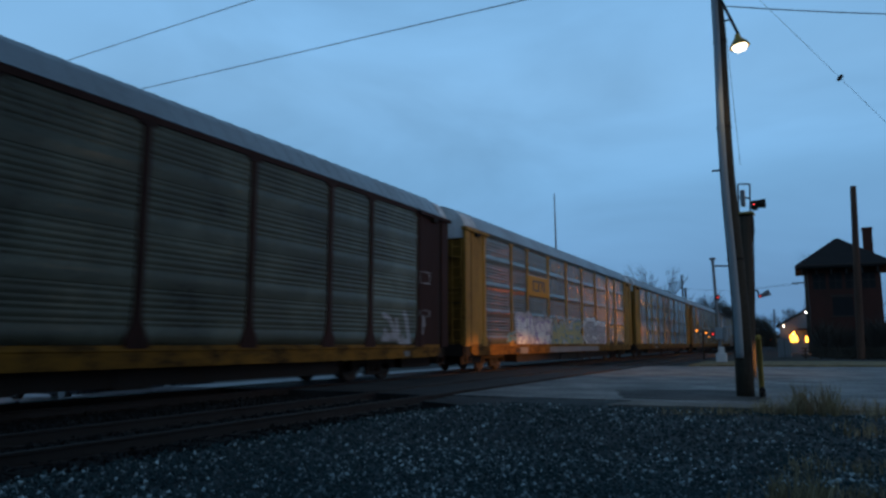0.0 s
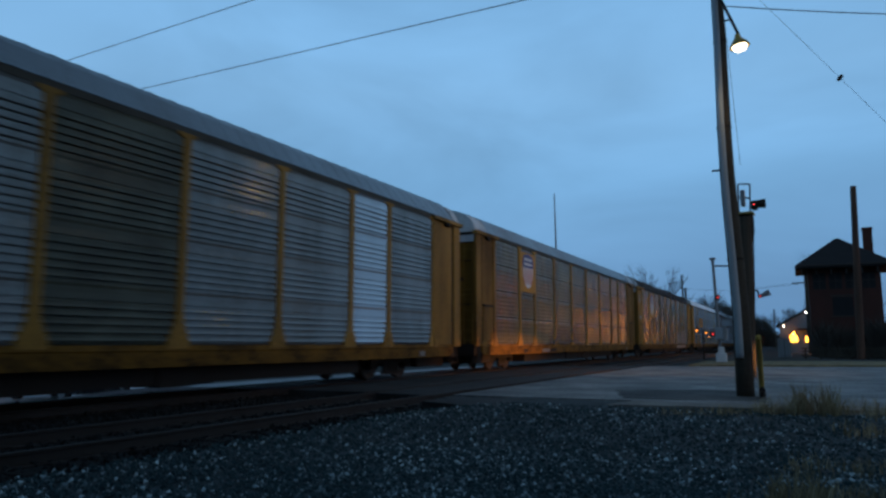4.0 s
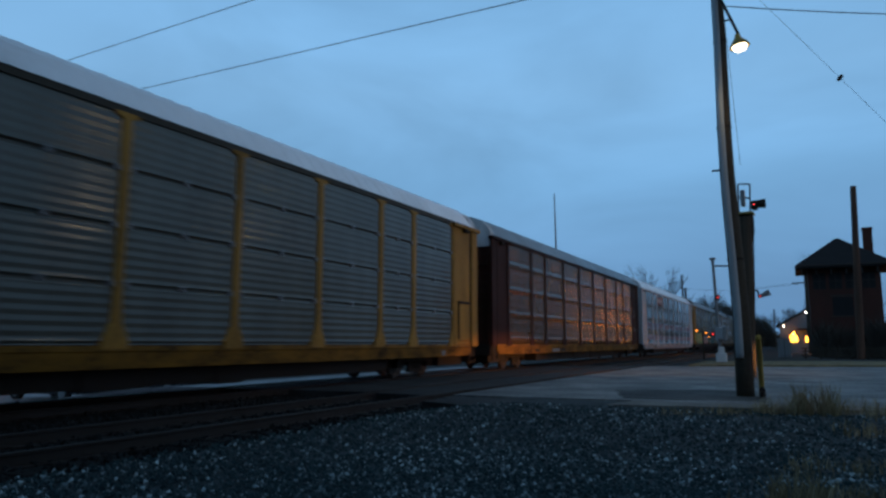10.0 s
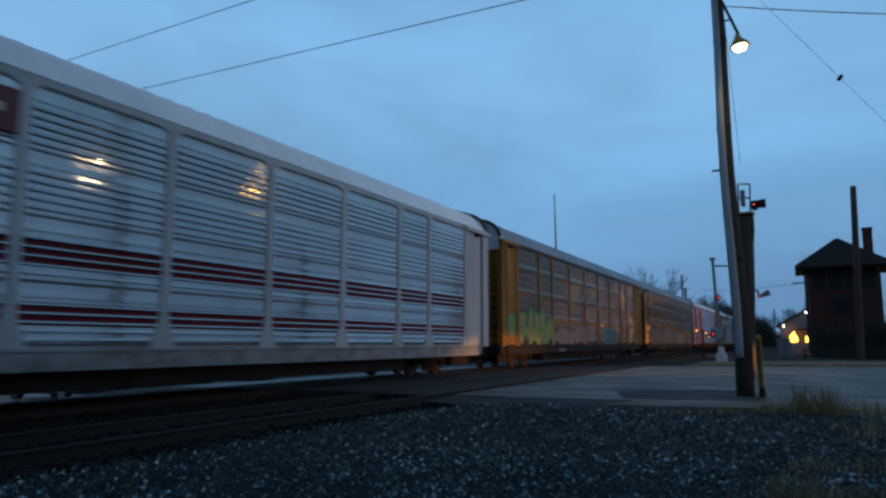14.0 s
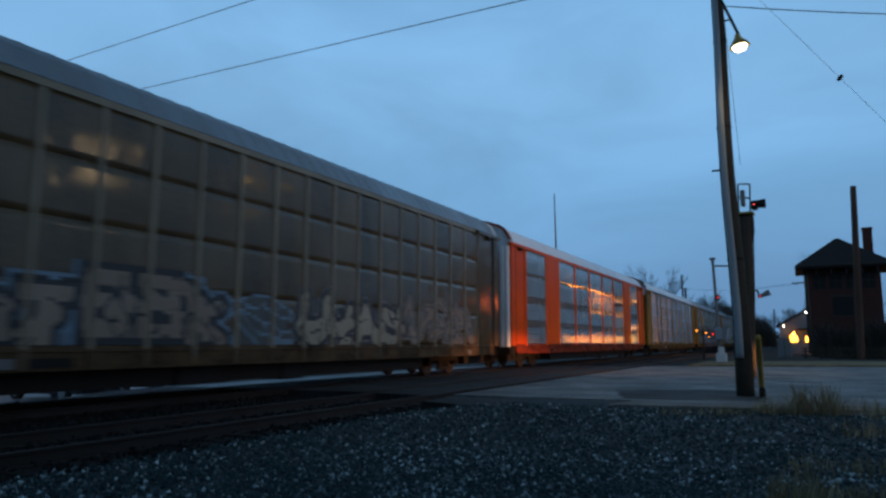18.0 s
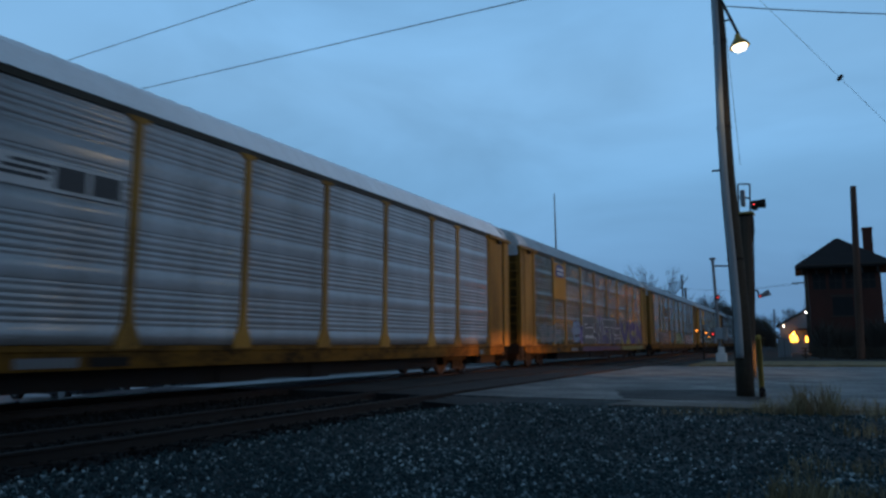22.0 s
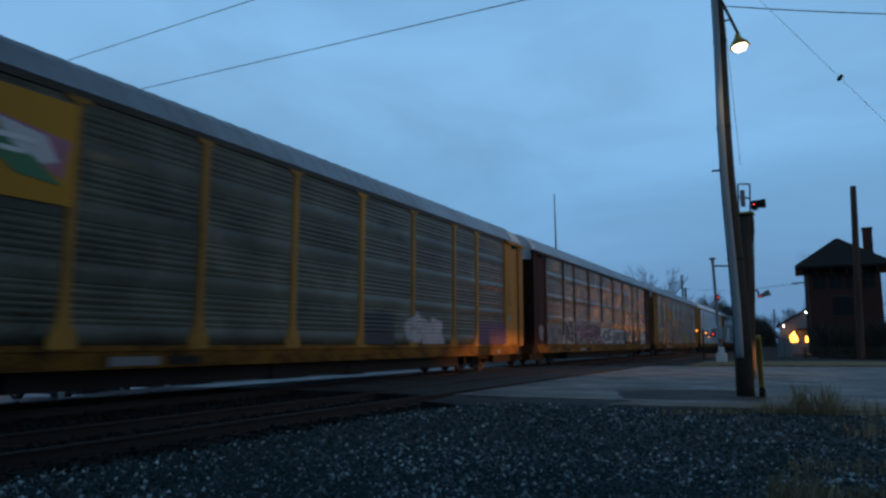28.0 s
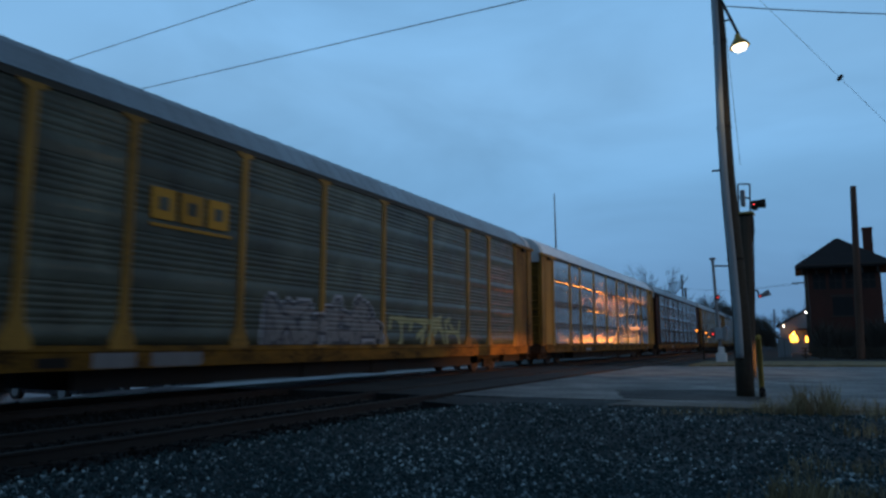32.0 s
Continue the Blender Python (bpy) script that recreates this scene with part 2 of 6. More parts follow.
    "soil": ground_mat("dark_soil", (0.012, 0.012, 0.011), (0.040, 0.036, 0.030), 0.15, 6, 0.95, 0.8),
    "asphalt": ground_mat("asphalt", (0.058, 0.060, 0.061), (0.26, 0.258, 0.245), 0.7, 10, 0.75, 1.0, dist=0.02),
    "pale_road": ground_mat("pale_concrete_road", (0.15, 0.122, 0.122), (0.25, 0.21, 0.205), 0.4, 30, 0.6, 0.2, dist=0.01),
    "asphalt_old": ground_mat("old_asphalt", (0.012, 0.012, 0.012), (0.042, 0.040, 0.038), 0.6, 30, 0.75, 0.3, dist=0.01),
    "lot": ground_mat("dark_lot", (0.010, 0.009, 0.010), (0.030, 0.025, 0.027), 0.2, 8, 0.6, 0.2),
    "slab": ground_mat("concrete_slab", (0.09, 0.085, 0.075), (0.20, 0.19, 0.165), 1.2, 30, 0.85, 0.3),
    "verge": ground_mat("dry_verge", (0.10, 0.078, 0.04), (0.24, 0.185, 0.095), 1.5, 20, 0.95, 0.8),
    "grass": ground_mat("dry_grass", (0.20, 0.16, 0.09), (0.58, 0.45, 0.27), 2, 20, 0.9, 0.1, True),
    "spray_tan": grimy("spray_tan", (0.28, 0.20, 0.145), 0.5, 0, 0.35, (0.12, 0.09, 0.07), 3),
    "spray_magenta": grimy("spray_magenta", (0.085, 0.035, 0.08), 0.5, 0, 0.4, (0.05, 0.03, 0.05), 3),
    "spray_violet": grimy("spray_violet", (0.045, 0.036, 0.17), 0.5, 0, 0.3, (0.03, 0.028, 0.07), 3),
    "spray_lime": grimy("spray_lime", (0.15, 0.17, 0.04), 0.5, 0, 0.4, (0.06, 0.06, 0.02), 3),
    "spray_blue": grimy("spray_blue", (0.06, 0.13, 0.24), 0.5, 0, 0.3, (0.04, 0.06, 0.09), 3),
    "sill_brown": grimy("brown_sill_paint", (0.11, 0.07, 0.035), 0.6, 0, 0.8, (0.025, 0.018, 0.012), 1.3, streak=0.5, spec=0.1),
    "corner_white": grimy("corner_white", (0.66, 0.66, 0.66), 0.4, 0, 0.12, (0.3, 0.28, 0.26)),
    "spray_shade": grimy("spray_shade", (0.085, 0.088, 0.086), 0.5, 0, 0.4, (0.04, 0.04, 0.038), 2),
    "spray_bright": grimy("spray_bright", (0.60, 0.60, 0.60), 0.5, 0, 0.25, (0.25, 0.24, 0.22), 2.5),
    "spray_stone": grimy("spray_stone", (0.29, 0.225, 0.17), 0.5, 0, 0.4, (0.15, 0.12, 0.10), 2),
    "spray_sky": grimy("spray_sky", (0.17, 0.27, 0.36), 0.5, 0, 0.3, (0.06, 0.09, 0.12), 2),
    "spray_maroon": grimy("spray_maroon", (0.10, 0.022, 0.035), 0.5, 0, 0.3, (0.03, 0.012, 0.015), 2),
    "spray_olive": grimy("spray_olive", (0.30, 0.285, 0.12), 0.5, 0, 0.4, (0.16, 0.14, 0.06), 2),
    "spray_sea": grimy("spray_sea", (0.06, 0.20, 0.17), 0.5, 0, 0.45, (0.03, 0.07, 0.08), 2),
    "spray_cream": grimy("spray_cream", (0.36, 0.32, 0.24), 0.5, 0, 0.3, (0.2, 0.16, 0.1), 2),
    "car_dark": grimy("car_paint_dark", (0.02, 0.022, 0.03), 0.25, 0.3, 0.1),
    "car_red": grimy("car_paint_red", (0.16, 0.02, 0.02), 0.25, 0.2, 0.1),
    "car_white": grimy("car_paint_white", (0.16, 0.16, 0.17), 0.35, 0.1, 0.3),
    "glass": glass("dark_glass"),
    "yellow_post": grimy("yellow_post_paint", (0.38, 0.27, 0.03), 0.6, 0, 0.3),
    "lamp_glow": glow("lamp_glow", (1.0, 0.78, 0.50), 6),
    "warm_glow": glow("warm_glow", (1.0, 0.34, 0.025), 50),
    "street_glow": glow("street_glow", (1.0, 0.28, 0.035), 34),
    "window_glow": glow("window_glow", (1.0, 0.40, 0.05), 7),
    "shop_glow": glow("shop_glow", (1.0, 0.26, 0.03), 55),
    "sodium_glow": glow("sodium_glow", (1.0, 0.52, 0.07), 70),
    "white_glow": glow("white_glow", (1.0, 0.80, 0.62), 14),
    "red_glow": glow("red_glow", (1.0, 0.05, 0.05), 1.2),
    "amber_glow": glow("amber_glow", (1.0, 0.28, 0.03), 2.2),
    "shade": grimy("lamp_shade", (0.34, 0.22, 0.04), 0.6, 0.1, 0.3),
}

# ---------------------------------------------------------------- mesh tools


def mesh_of(name, verts, faces, smooth=False, mats=None):
    me = bpy.data.meshes.new(name)
    me.from_pydata([tuple(v) for v in verts], [], [tuple(f) for f in faces])
    if mats:
        me.polygons.foreach_set("material_index", mats)
    if smooth:
        me.polygons.foreach_set("use_smooth", [True] * len(me.polygons))
    me.update()
    return me


def put(name, me, material, parent=None, m=None, label=""):
    """Links a mesh, own or shared, as one object with its own material."""
    ob = new(name, me)
    mats = material if isinstance(material, (list, tuple)) else [material]
    while len(me.materials) < len(mats):
        me.materials.append(None)
    for i, one in enumerate(mats):
        ob.material_slots[i].link = "OBJECT"
        ob.material_slots[i].material = one
    if parent is not None:
        ob.parent = parent
    if m is not None:
        ob.matrix_basis = m
    if label:
        ob["label"] = label
    return ob


def bm_mesh(name, bm):
    me = bpy.data.meshes.new(name)
    bm.normal_update()
    bm.to_mesh(me)
    bm.free()
    return me


def part(name, bm, material, parent, label="", m=None):
    return put(name, bm_mesh(name, bm), material, parent, m, label)


def boxes(*specs, bevel=0.0):
    """A bmesh of boxes: (x0, y0, z0, x1, y1, z1) each."""
    bm = bmesh.new()
    for x0, y0, z0, x1, y1, z1 in specs:
        r = bmesh.ops.create_cube(bm, size=1)
        bmesh.ops.scale(bm, vec=(x1 - x0, y1 - y0, z1 - z0), verts=r["verts"])
        bmesh.ops.translate(bm, vec=((x0 + x1) / 2, (y0 + y1) / 2, (z0 + z1) / 2), verts=r["verts"])
    if bevel:
        bmesh.ops.bevel(bm, geom=bm.edges[:], offset=bevel, segments=1, affect="EDGES")
    return bm


def tube(bm, a, b, r0, r1=None, n=8):
    """A tapered round bar from a to b, added to bm."""
    a, b = Vector(a), Vector(b)
    r1 = r0 if r1 is None else r1
    d = b - a
    r = bmesh.ops.create_cone(bm, cap_ends=True, segments=n, radius1=r0, radius2=r1, depth=d.length)
    turn = d.to_track_quat("Z", "Y").to_matrix().to_4x4()
    bmesh.ops.transform(bm, matrix=Matrix.Translation((a + b) / 2) @ turn, verts=r["verts"])
    return r["verts"]


def loft(name, pts, radii, n=10):
    """One round skin along a line of points, with closed ends."""
    pts = [Vector(p) for p in pts]
    vs, fs = [], []
    for i, p in enumerate(pts):
        d = (pts[min(i + 1, len(pts) - 1)] - pts[max(i - 1, 0)]).normalized()
        u = d.cross(Vector((0.31, 0.77, 0.12)) if abs(d.z) > 0.5 else Vector((0, 0, 1))).normalized()
        v = d.cross(u)
        vs += [p + (u * math.cos(2 * math.pi * k / n) + v * math.sin(2 * math.pi * k / n)) * radii[i] for k in range(n)]
    for i in range(len(pts) - 1):
        fs += [(i * n + k, i * n + (k + 1) % n, (i + 1) * n + (k + 1) % n, (i + 1) * n + k) for k in range(n)]
    fs += [tuple(range(n - 1, -1, -1)), tuple(range(len(vs) - n, len(vs)))]
    return mesh_of(name, vs, fs, n > 6)


def lathe(profile, n=20):
    """A turned mesh about z from (radius, z) pairs."""
    vs, fs = [], []
    for r, z in profile:
        for k in range(n):
            a = 2 * math.pi * k / n
            vs.append((r * math.cos(a), r * math.sin(a), z))
    for i in range(len(profile) - 1):
        for k in range(n):
            k2 = (k + 1) % n
            fs.append((i * n + k, i * n + k2, (i + 1) * n + k2, (i + 1) * n + k))
    return vs, fs


def thing(name, label, category, group="", kind="", m=None):
    ob = tagged(new(name), label, category, group, kind)
    if m is not None:
        ob.matrix_basis = m
    return ob


# ---------------------------------------------------------------- ground
TRACK_A, TRACK_B = -8.0, -12.32      # near track, and the one the train runs on
HALF = 1.52                           # half the cars' width
GAUGE = 0.75


def ease(k):
    k = min(1.0, max(0.0, k))
    return k * k * (3 - 2 * k)


def fall(x, y):
    """How far the land beyond the tracks lies below the rails."""
    return 1.0 * ease((-14.0 - x) / 11.0) * (1 - ease((y - 42) / 10))


def height(x, y):
    """Ground level: ballast shoulders by the tracks, gravel, a slight mound."""
    k = min(1.0, max(0.0, (y - 8.8) / 3.5))
    z = -0.30 + 0.26 * k * k * (3 - 2 * k)
    if -15.2 < x < -6.4:
        z = -0.17
    elif -6.4 <= x < -5.4:
        z = -0.17 + (z + 0.17) * (x + 6.4)
    elif x <= -15.2:
        z = -0.12 - fall(x, y)
    return z


def build_ground():
    xs = sorted(set([-900, -300, -120, -60, -40, -32, -27, -25, -23, -21, -19, -17, -15.3, -15.1] + [-14 + 0.5 * i for i in range(40)] + [8, 12, 20, 40, 80, 160, 400, 900]))
    ys = sorted(set([-900, -300, -100, -40, -20, -10] + [-6 + 0.5 * i for i in range(60)] + [26, 30, 36, 44, 55, 70, 100, 150, 250, 400, 700, 1500]))
    vs = [(x, y, height(x, y) + (0.05 * noise.noise(Vector((x * 0.6, y * 0.6, 0))) if -6.4 < x < 8 and -6 < y < 13 else 0)) for y in ys for x in xs]
    n = len(xs)
    fs, mi = [], []
    for j in range(len(ys) - 1):
        for i in range(n - 1):
            fs.append((j * n + i, j * n + i + 1, (j + 1) * n + i + 1, (j + 1) * n + i))
            cx, cy = (xs[i] + xs[i + 1]) / 2, (ys[j] + ys[j + 1]) / 2
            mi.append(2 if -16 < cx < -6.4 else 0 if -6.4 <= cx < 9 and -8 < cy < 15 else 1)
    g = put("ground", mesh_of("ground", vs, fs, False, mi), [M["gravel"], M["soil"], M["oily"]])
    tagged(g, "dark crushed gravel and bare soil beside the tracks", "ground", kind="structure")


def ragged(outline, amount, step, seed):
    """The outline with its edges broken up, as worn asphalt and trodden grass have them."""
    r = random.Random(seed)
    out = []
    for i, (x0, y0) in enumerate(outline):
        x1, y1 = outline[(i + 1) % len(outline)]
        n = max(1, min(40, int(math.hypot(x1 - x0, y1 - y0) / step)))
        for k in range(n):
            t = k / n
            out.append((x0 + (x1 - x0) * t + r.uniform(-amount, amount), y0 + (y1 - y0) * t + r.uniform(-amount, amount)))
    return out


def slab(name, outline, z0, z1, material, label, category, rough=0.0):
    if rough:
        outline = ragged(outline, rough, rough * 2.5, len(outline) + int(z1 * 1000))
    n = len(outline)
    vs = [(x, y, z1) for x, y in outline] + [(x, y, z0) for x, y in outline]
    fs = [tuple(range(n)), tuple(range(2 * n - 1, n - 1, -1))] + [((i + 1) % n, i, n + i, n + (i + 1) % n) for i in range(n)]
    return tagged(put(name, mesh_of(name, vs, fs), material), label, category, kind="structure")


build_ground()
# street over the tracks, in the stretches between the rails
FAR = lambda x: 38.2 + 0.35 * (x + 1.0)
NEAR = lambda x: 14.6 + 0.05 * x
for x0, x1, key, lab in [(-6.9, 40.0, "asphalt", "worn grey asphalt street beside the crossing"),
                         (-11.2, -9.1, "asphalt_old", "patched dark asphalt between the two tracks")]:
    slab("road", [(x0, NEAR(x0)), (x1, NEAR(x1)), (x1, FAR(x1)), (x0, FAR(x0))], -0.4, -0.015, M[key], lab, "road")
# the street beyond the tracks runs down from the crossing
xs = [-13.5 - 1.5 * i for i in range(9)] + [-40.0, -60.0]
vs = [(x, e(x), -0.015 - fall(x, 20) - d) for d in (0.0, 0.35) for e in (NEAR, FAR) for x in xs]
n = len(xs)
fs = [(i, n + i, n + i + 1, i + 1) for i in range(n - 1)] + [(2 * n + i + 1, 3 * n + i + 1, 3 * n + i, 2 * n + i) for i in range(n - 1)]
fs += [(2 * n + i, i, i + 1, 2 * n + i + 1) for i in range(n - 1)] + [(n + i, 3 * n + i, 3 * n + i + 1, n + i + 1) for i in range(n - 1)]
tagged(put("road", mesh_of("road", vs, fs), M["pale_road"]), "pale concrete street running down beyond the tracks", "road", kind="structure")
slab("road_apron", [(-6.9, 14.2), (-6.75, 12.7), (-5.2, 12.2), (-3.5, 12.9), (-3.05, 14.36)], -0.4, -0.045, M["asphalt_old"], "cracked dark asphalt apron before the street", "road", 0.10)
slab("pavement", [(-3.3, 13.2), (1.6, 14.1), (1.9, 14.55), (-3.0, 14.4)], -0.4, -0.01, M["slab"], "weathered concrete sidewalk slab by the street", "pavement", 0.03)
slab("verge", [(-5.0, FAR(-5.0) + 0.1), (40, FAR(40) + 0.1), (40, FAR(40) + 9.0), (-5.0, FAR(-5.0) + 8.4)], -0.4, 0.06, M["verge"], "dry yellowish grass strip along the far kerb", "verge", 0.25)
slab("dirt_patch", [(-4.0, 17.3), (-2.6, 18.2), (-1.5, 18.4), (-0.9, 16.9), (-0.7, 15.4), (-1.9, 15.0), (-3.3, 14.9)], -0.4, -0.006, M["patch"], "dark bare dirt round the foot of the street pole", "ground", 0.10)
slab("parking_lot", [(-70, -40), (-26.0, -40), (-26.0, 12.6), (-70, 10.5)], -1.5, -1.08, M["lot"], "dark asphalt parking lot beyond the tracks", "parking lot")

# ---------------------------------------------------------------- tracks


def rail_mesh(y0, y1):
    prof = [(-0.07, -0.17), (0.07, -0.17), (0.07, -0.155), (0.012, -0.14), (0.012, -0.04), (0.037, -0.03), (0.037, -0.004), (0.03, 0.0),
            (-0.03, 0.0), (-0.037, -0.004), (-0.037, -0.03), (-0.012, -0.04), (-0.012, -0.14), (-0.07, -0.155)]
    n = len(prof)
    vs = [(x, y, z) for y in (y0, y1) for x, z in prof]
    fs = [(i, (i + 1) % n, n + (i + 1) % n, n + i) for i in range(n)] + [tuple(range(n - 1, -1, -1)), tuple(range(n, 2 * n))]
    mi = [0] * len(fs)
    for i in (6, 7, 8):
        mi[i] = 1
    return mesh_of("rail", vs, fs, False, mi)


def build_track(cx, label, worn):
    tr = thing("railway_track", label, "railway track", "railway tracks", "structure", pose(cx, 0, 0))
    me = rail_mesh(-600, 900)
    for s in (-1, 1):
        put("rail", me, [M["rail"], M["rail_top"]], tr, pose(s * GAUGE, 0, 0), "rusty steel rail with a worn shiny head")
    return tr


track_a = build_track(TRACK_A, "near empty railway track with rusty rails on dark ties", False)
track_b = build_track(TRACK_B, "railway track under the passing train", True)
rng = random.Random(5)
# planks that fill the crossing between the rails
for tr in (track_a, track_b):
    for k in range(3):
        x0 = -0.66 + k * 0.44
        cx = TRACK_A if tr is track_a else TRACK_B
        part("crossing_panel", boxes((x0 + 0.01, NEAR(cx) - 0.3, -0.17, x0 + 0.43, FAR(cx), -0.012), bevel=0.008), M["asphalt_old"], tr, "dark timber and asphalt crossing panel")

# ---------------------------------------------------------------- train
PITCH_CAR = 29.777
BAYS = [2.88, 1.96, 2.96, 2.96, 2.96, 2.96, 2.96, 1.98, 2.85]
END, END_R = 1.85, 2.0                # the plain sheets at the leading and the trailing end
BODY = END + sum(BAYS) + END_R
SILL0, FLOOR, EAVE, RIDGE = 0.65, 1.04, 5.36, 6.32
Y0, Y1 = -BODY / 2, BODY / 2


def bay_edges():
    ys = [Y0 + END]
    for b in BAYS:
        ys.append(ys[-1] + b)
    return ys


EDGES = bay_edges()
P0, P1 = FLOOR + 0.03, EAVE - 0.09    # the panels' foot and head


@lru_cache(None)
def profile(kind):
    """Height and outward offset of a side sheet's ridges, from foot to head."""
    pts = []
    tall = P1 - P0
    if kind == "louver":        # four tiers of five slots between flat bands
        tier = tall / 4
        for t in range(4):
            z = P0 + t * tier
            pts += [(z, 0.0), (z + 0.03, 0.0)]
            n, top = 5, z + tier * 0.70
            step = (top - z - 0.03) / n
            for k in range(n):
                zz = z + 0.03 + k * step
                pts += [(zz + step * 0.02, -0.045), (zz + step * 0.19, -0.045), (zz + step * 0.23, 0.012), (zz + step * 0.27, 0.017), (zz + step * 0.33, 0.017), (zz + step * 0.52, 0.006), (zz + step * 0.62, 0.003), (zz + step * 0.97, 0.002)]
            pts += [(top, 0.0), (top + 0.01, -0.012), (top + 0.03, -0.012), (top + 0.035, 0.008), (z + tier * 0.84, 0.0), (z + tier * 0.93, 0.001), (z + tier - 0.02, 0.012), (z + tier - 0.005, 0.012)]
    elif kind == "tiered":      # four tiers of corrugation, dark gaps between
        tier = tall / 4
        for t in range(4):
            z = P0 + t * tier
            pts += [(z, -0.05), (z + 0.05, -0.05), (z + 0.055, 0.01)]
            n = 6
            step = (tier - 0.06) / n
            for k in range(n):
                zz = z + 0.06 + k * step
                pts += [(zz + step * 0.12, 0.0), (zz + step * 0.38, -0.008), (zz + step * 0.62, -0.008), (zz + step * 0.88, 0.0)]
    elif kind == "corrugated":  # bands of ridges, and plainer bands between
        tier = tall / 4
        for t in range(4):
            z = P0 + t * tier
            pts += [(z + 0.005, -0.002), (z + tier * 0.15, 0.001), (z + tier * 0.30, 0.003)]
            n = 6
            step = tier * 0.68 / n
            for k in range(n):
                zz = z + tier * 0.31 + k * step
                big = (0.9, 0.5, 1.0, 0.7, 0.45, 1.1)[k]
                pts += [(zz + step * 0.04, -0.010 * big - 0.003), (zz + step * 0.35, 0.002 * big), (zz + step * 0.60, 0.006 * big), (zz + step * 0.80, 0.002 * big), (zz + step * 0.97, -0.010 * big - 0.003)]
            pts += [(z + tier * 0.992, -0.004)]
    else:                       # smooth sheet with faint seams
        for t in range(4):
            z = P0 + t * tall / 4
            h = tall / 4 - 0.022
            pts += [(z + 0.002 + h * q / 8, 0.012 * math.sin(math.pi * q / 8) ** 2) for q in range(9)]
            pts += [(z + tall / 4 - 0.018, -0.008), (z + tall / 4 - 0.004, -0.008)]
    pts = [(P0, -0.02)] + sorted(p for p in pts if P0 < p[0] < P1) + [(P1, -0.02)]
    return pts


@lru_cache(None)
def panel_mesh(kind, width):
    """One side sheet, outward along +x, with its ridges and a flat back."""
    pts = profile(kind)
    n = len(pts)
    h = width / 2
    front = [(o, y, z) for y in (-h, h) for z, o in pts]
    # the sides and back have points of their own, so that the ridges alone are shaded smooth
    vs = front + front + [(-0.08, y, z) for y in (-h, h) for z in (P0, P1)]
    fs = [(i, n + i, n + i + 1, i + 1) for i in range(n - 1)]
    k = 2 * n
    a, b, c, d = 4 * n, 4 * n + 1, 4 * n + 2, 4 * n + 3
    fs += [(b, d, c, a), (a, c, k + n, k), (k + n - 1, k + 2 * n - 1, d, b)]
    fs += [tuple(range(k, k + n)) + (b, a), tuple(range(k + 2 * n - 1, k + n - 1, -1)) + (c, d)]
    me = mesh_of("panel", vs, fs)
    me.polygons.foreach_set("use_smooth", [i < n - 1 and kind != "louver" for i in range(len(fs))])
    return me


@lru_cache(None)
def post_mesh(style):
    """A hat-shaped upright with a flared gusset at its foot and a cap at its head."""
    w = {"thin": 0.06, "slim": 0.085}.get(style, 0.105)
    foot = 0.30 if style == "flared" else w
    cap = w * 2.6 if style == "flared" else w
    lev = [(FLOOR - 0.04, foot), (FLOOR + 0.10, foot), (FLOOR + 0.42, w * 1.35 if style == "flared" else w), (FLOOR + 0.75, w), (EAVE - 0.20, w), (EAVE - 0.14, cap), (EAVE - 0.08, cap)]
    vs, fs = [], []
    for z, h in lev:
        vs += [(-0.06, -h, z), (0.026, -h * 0.92, z), (0.036, -h * 0.8, z), (0.036, h * 0.8, z), (0.026, h * 0.92, z), (-0.06, h, z)]
    for i in range(len(lev) - 1):
        for k in range(5):
            fs.append((i * 6 + k, i * 6 + k + 1, (i + 1) * 6 + k + 1, (i + 1) * 6 + k))
    fs += [(5, 4, 3, 2, 1, 0), tuple(range(len(vs) - 6, len(vs)))]
    return mesh_of("post", vs, fs)


@lru_cache(None)
def end_panel_mesh(w):
    """The flat sheet by a car's end, with its corner post, seam and hatch."""
    prof = [(0, -0.06), (0, 0.055), (0.44, 0.055), (0.48, 0.04), (0.485, -0.12), (0.62, -0.12), (0.625, 0.012), (w - 0.30, 0.012), (w - 0.18, 0.012), (w - 0.17, 0.05), (w, 0.05), (w, -0.06)]
    lev = [P0 - 0.08, 1.2, 2.55, 2.6, 4.6, P1 + 0.06]
    n = len(prof)
    vs = [(x, y, z) for z in lev for y, x in prof]
    fs = [(i * n + (k + 1) % n, i * n + k, (i + 1) * n + k, (i + 1) * n + (k + 1) % n) for i in range(len(lev) - 1) for k in range(n)]
    fs += [tuple(range(n)), tuple(range(len(vs) - 1, len(vs) - n - 1, -1))]
    return mesh_of("end_panel", vs, fs)


@lru_cache(None)
def hatch_mesh():
    """A framed service door on the end sheet."""
    w = END
    return bm_mesh("hatch", boxes((0.0, 0.68, 1.18, 0.045, w - 0.24, 2.52), bevel=0.02))


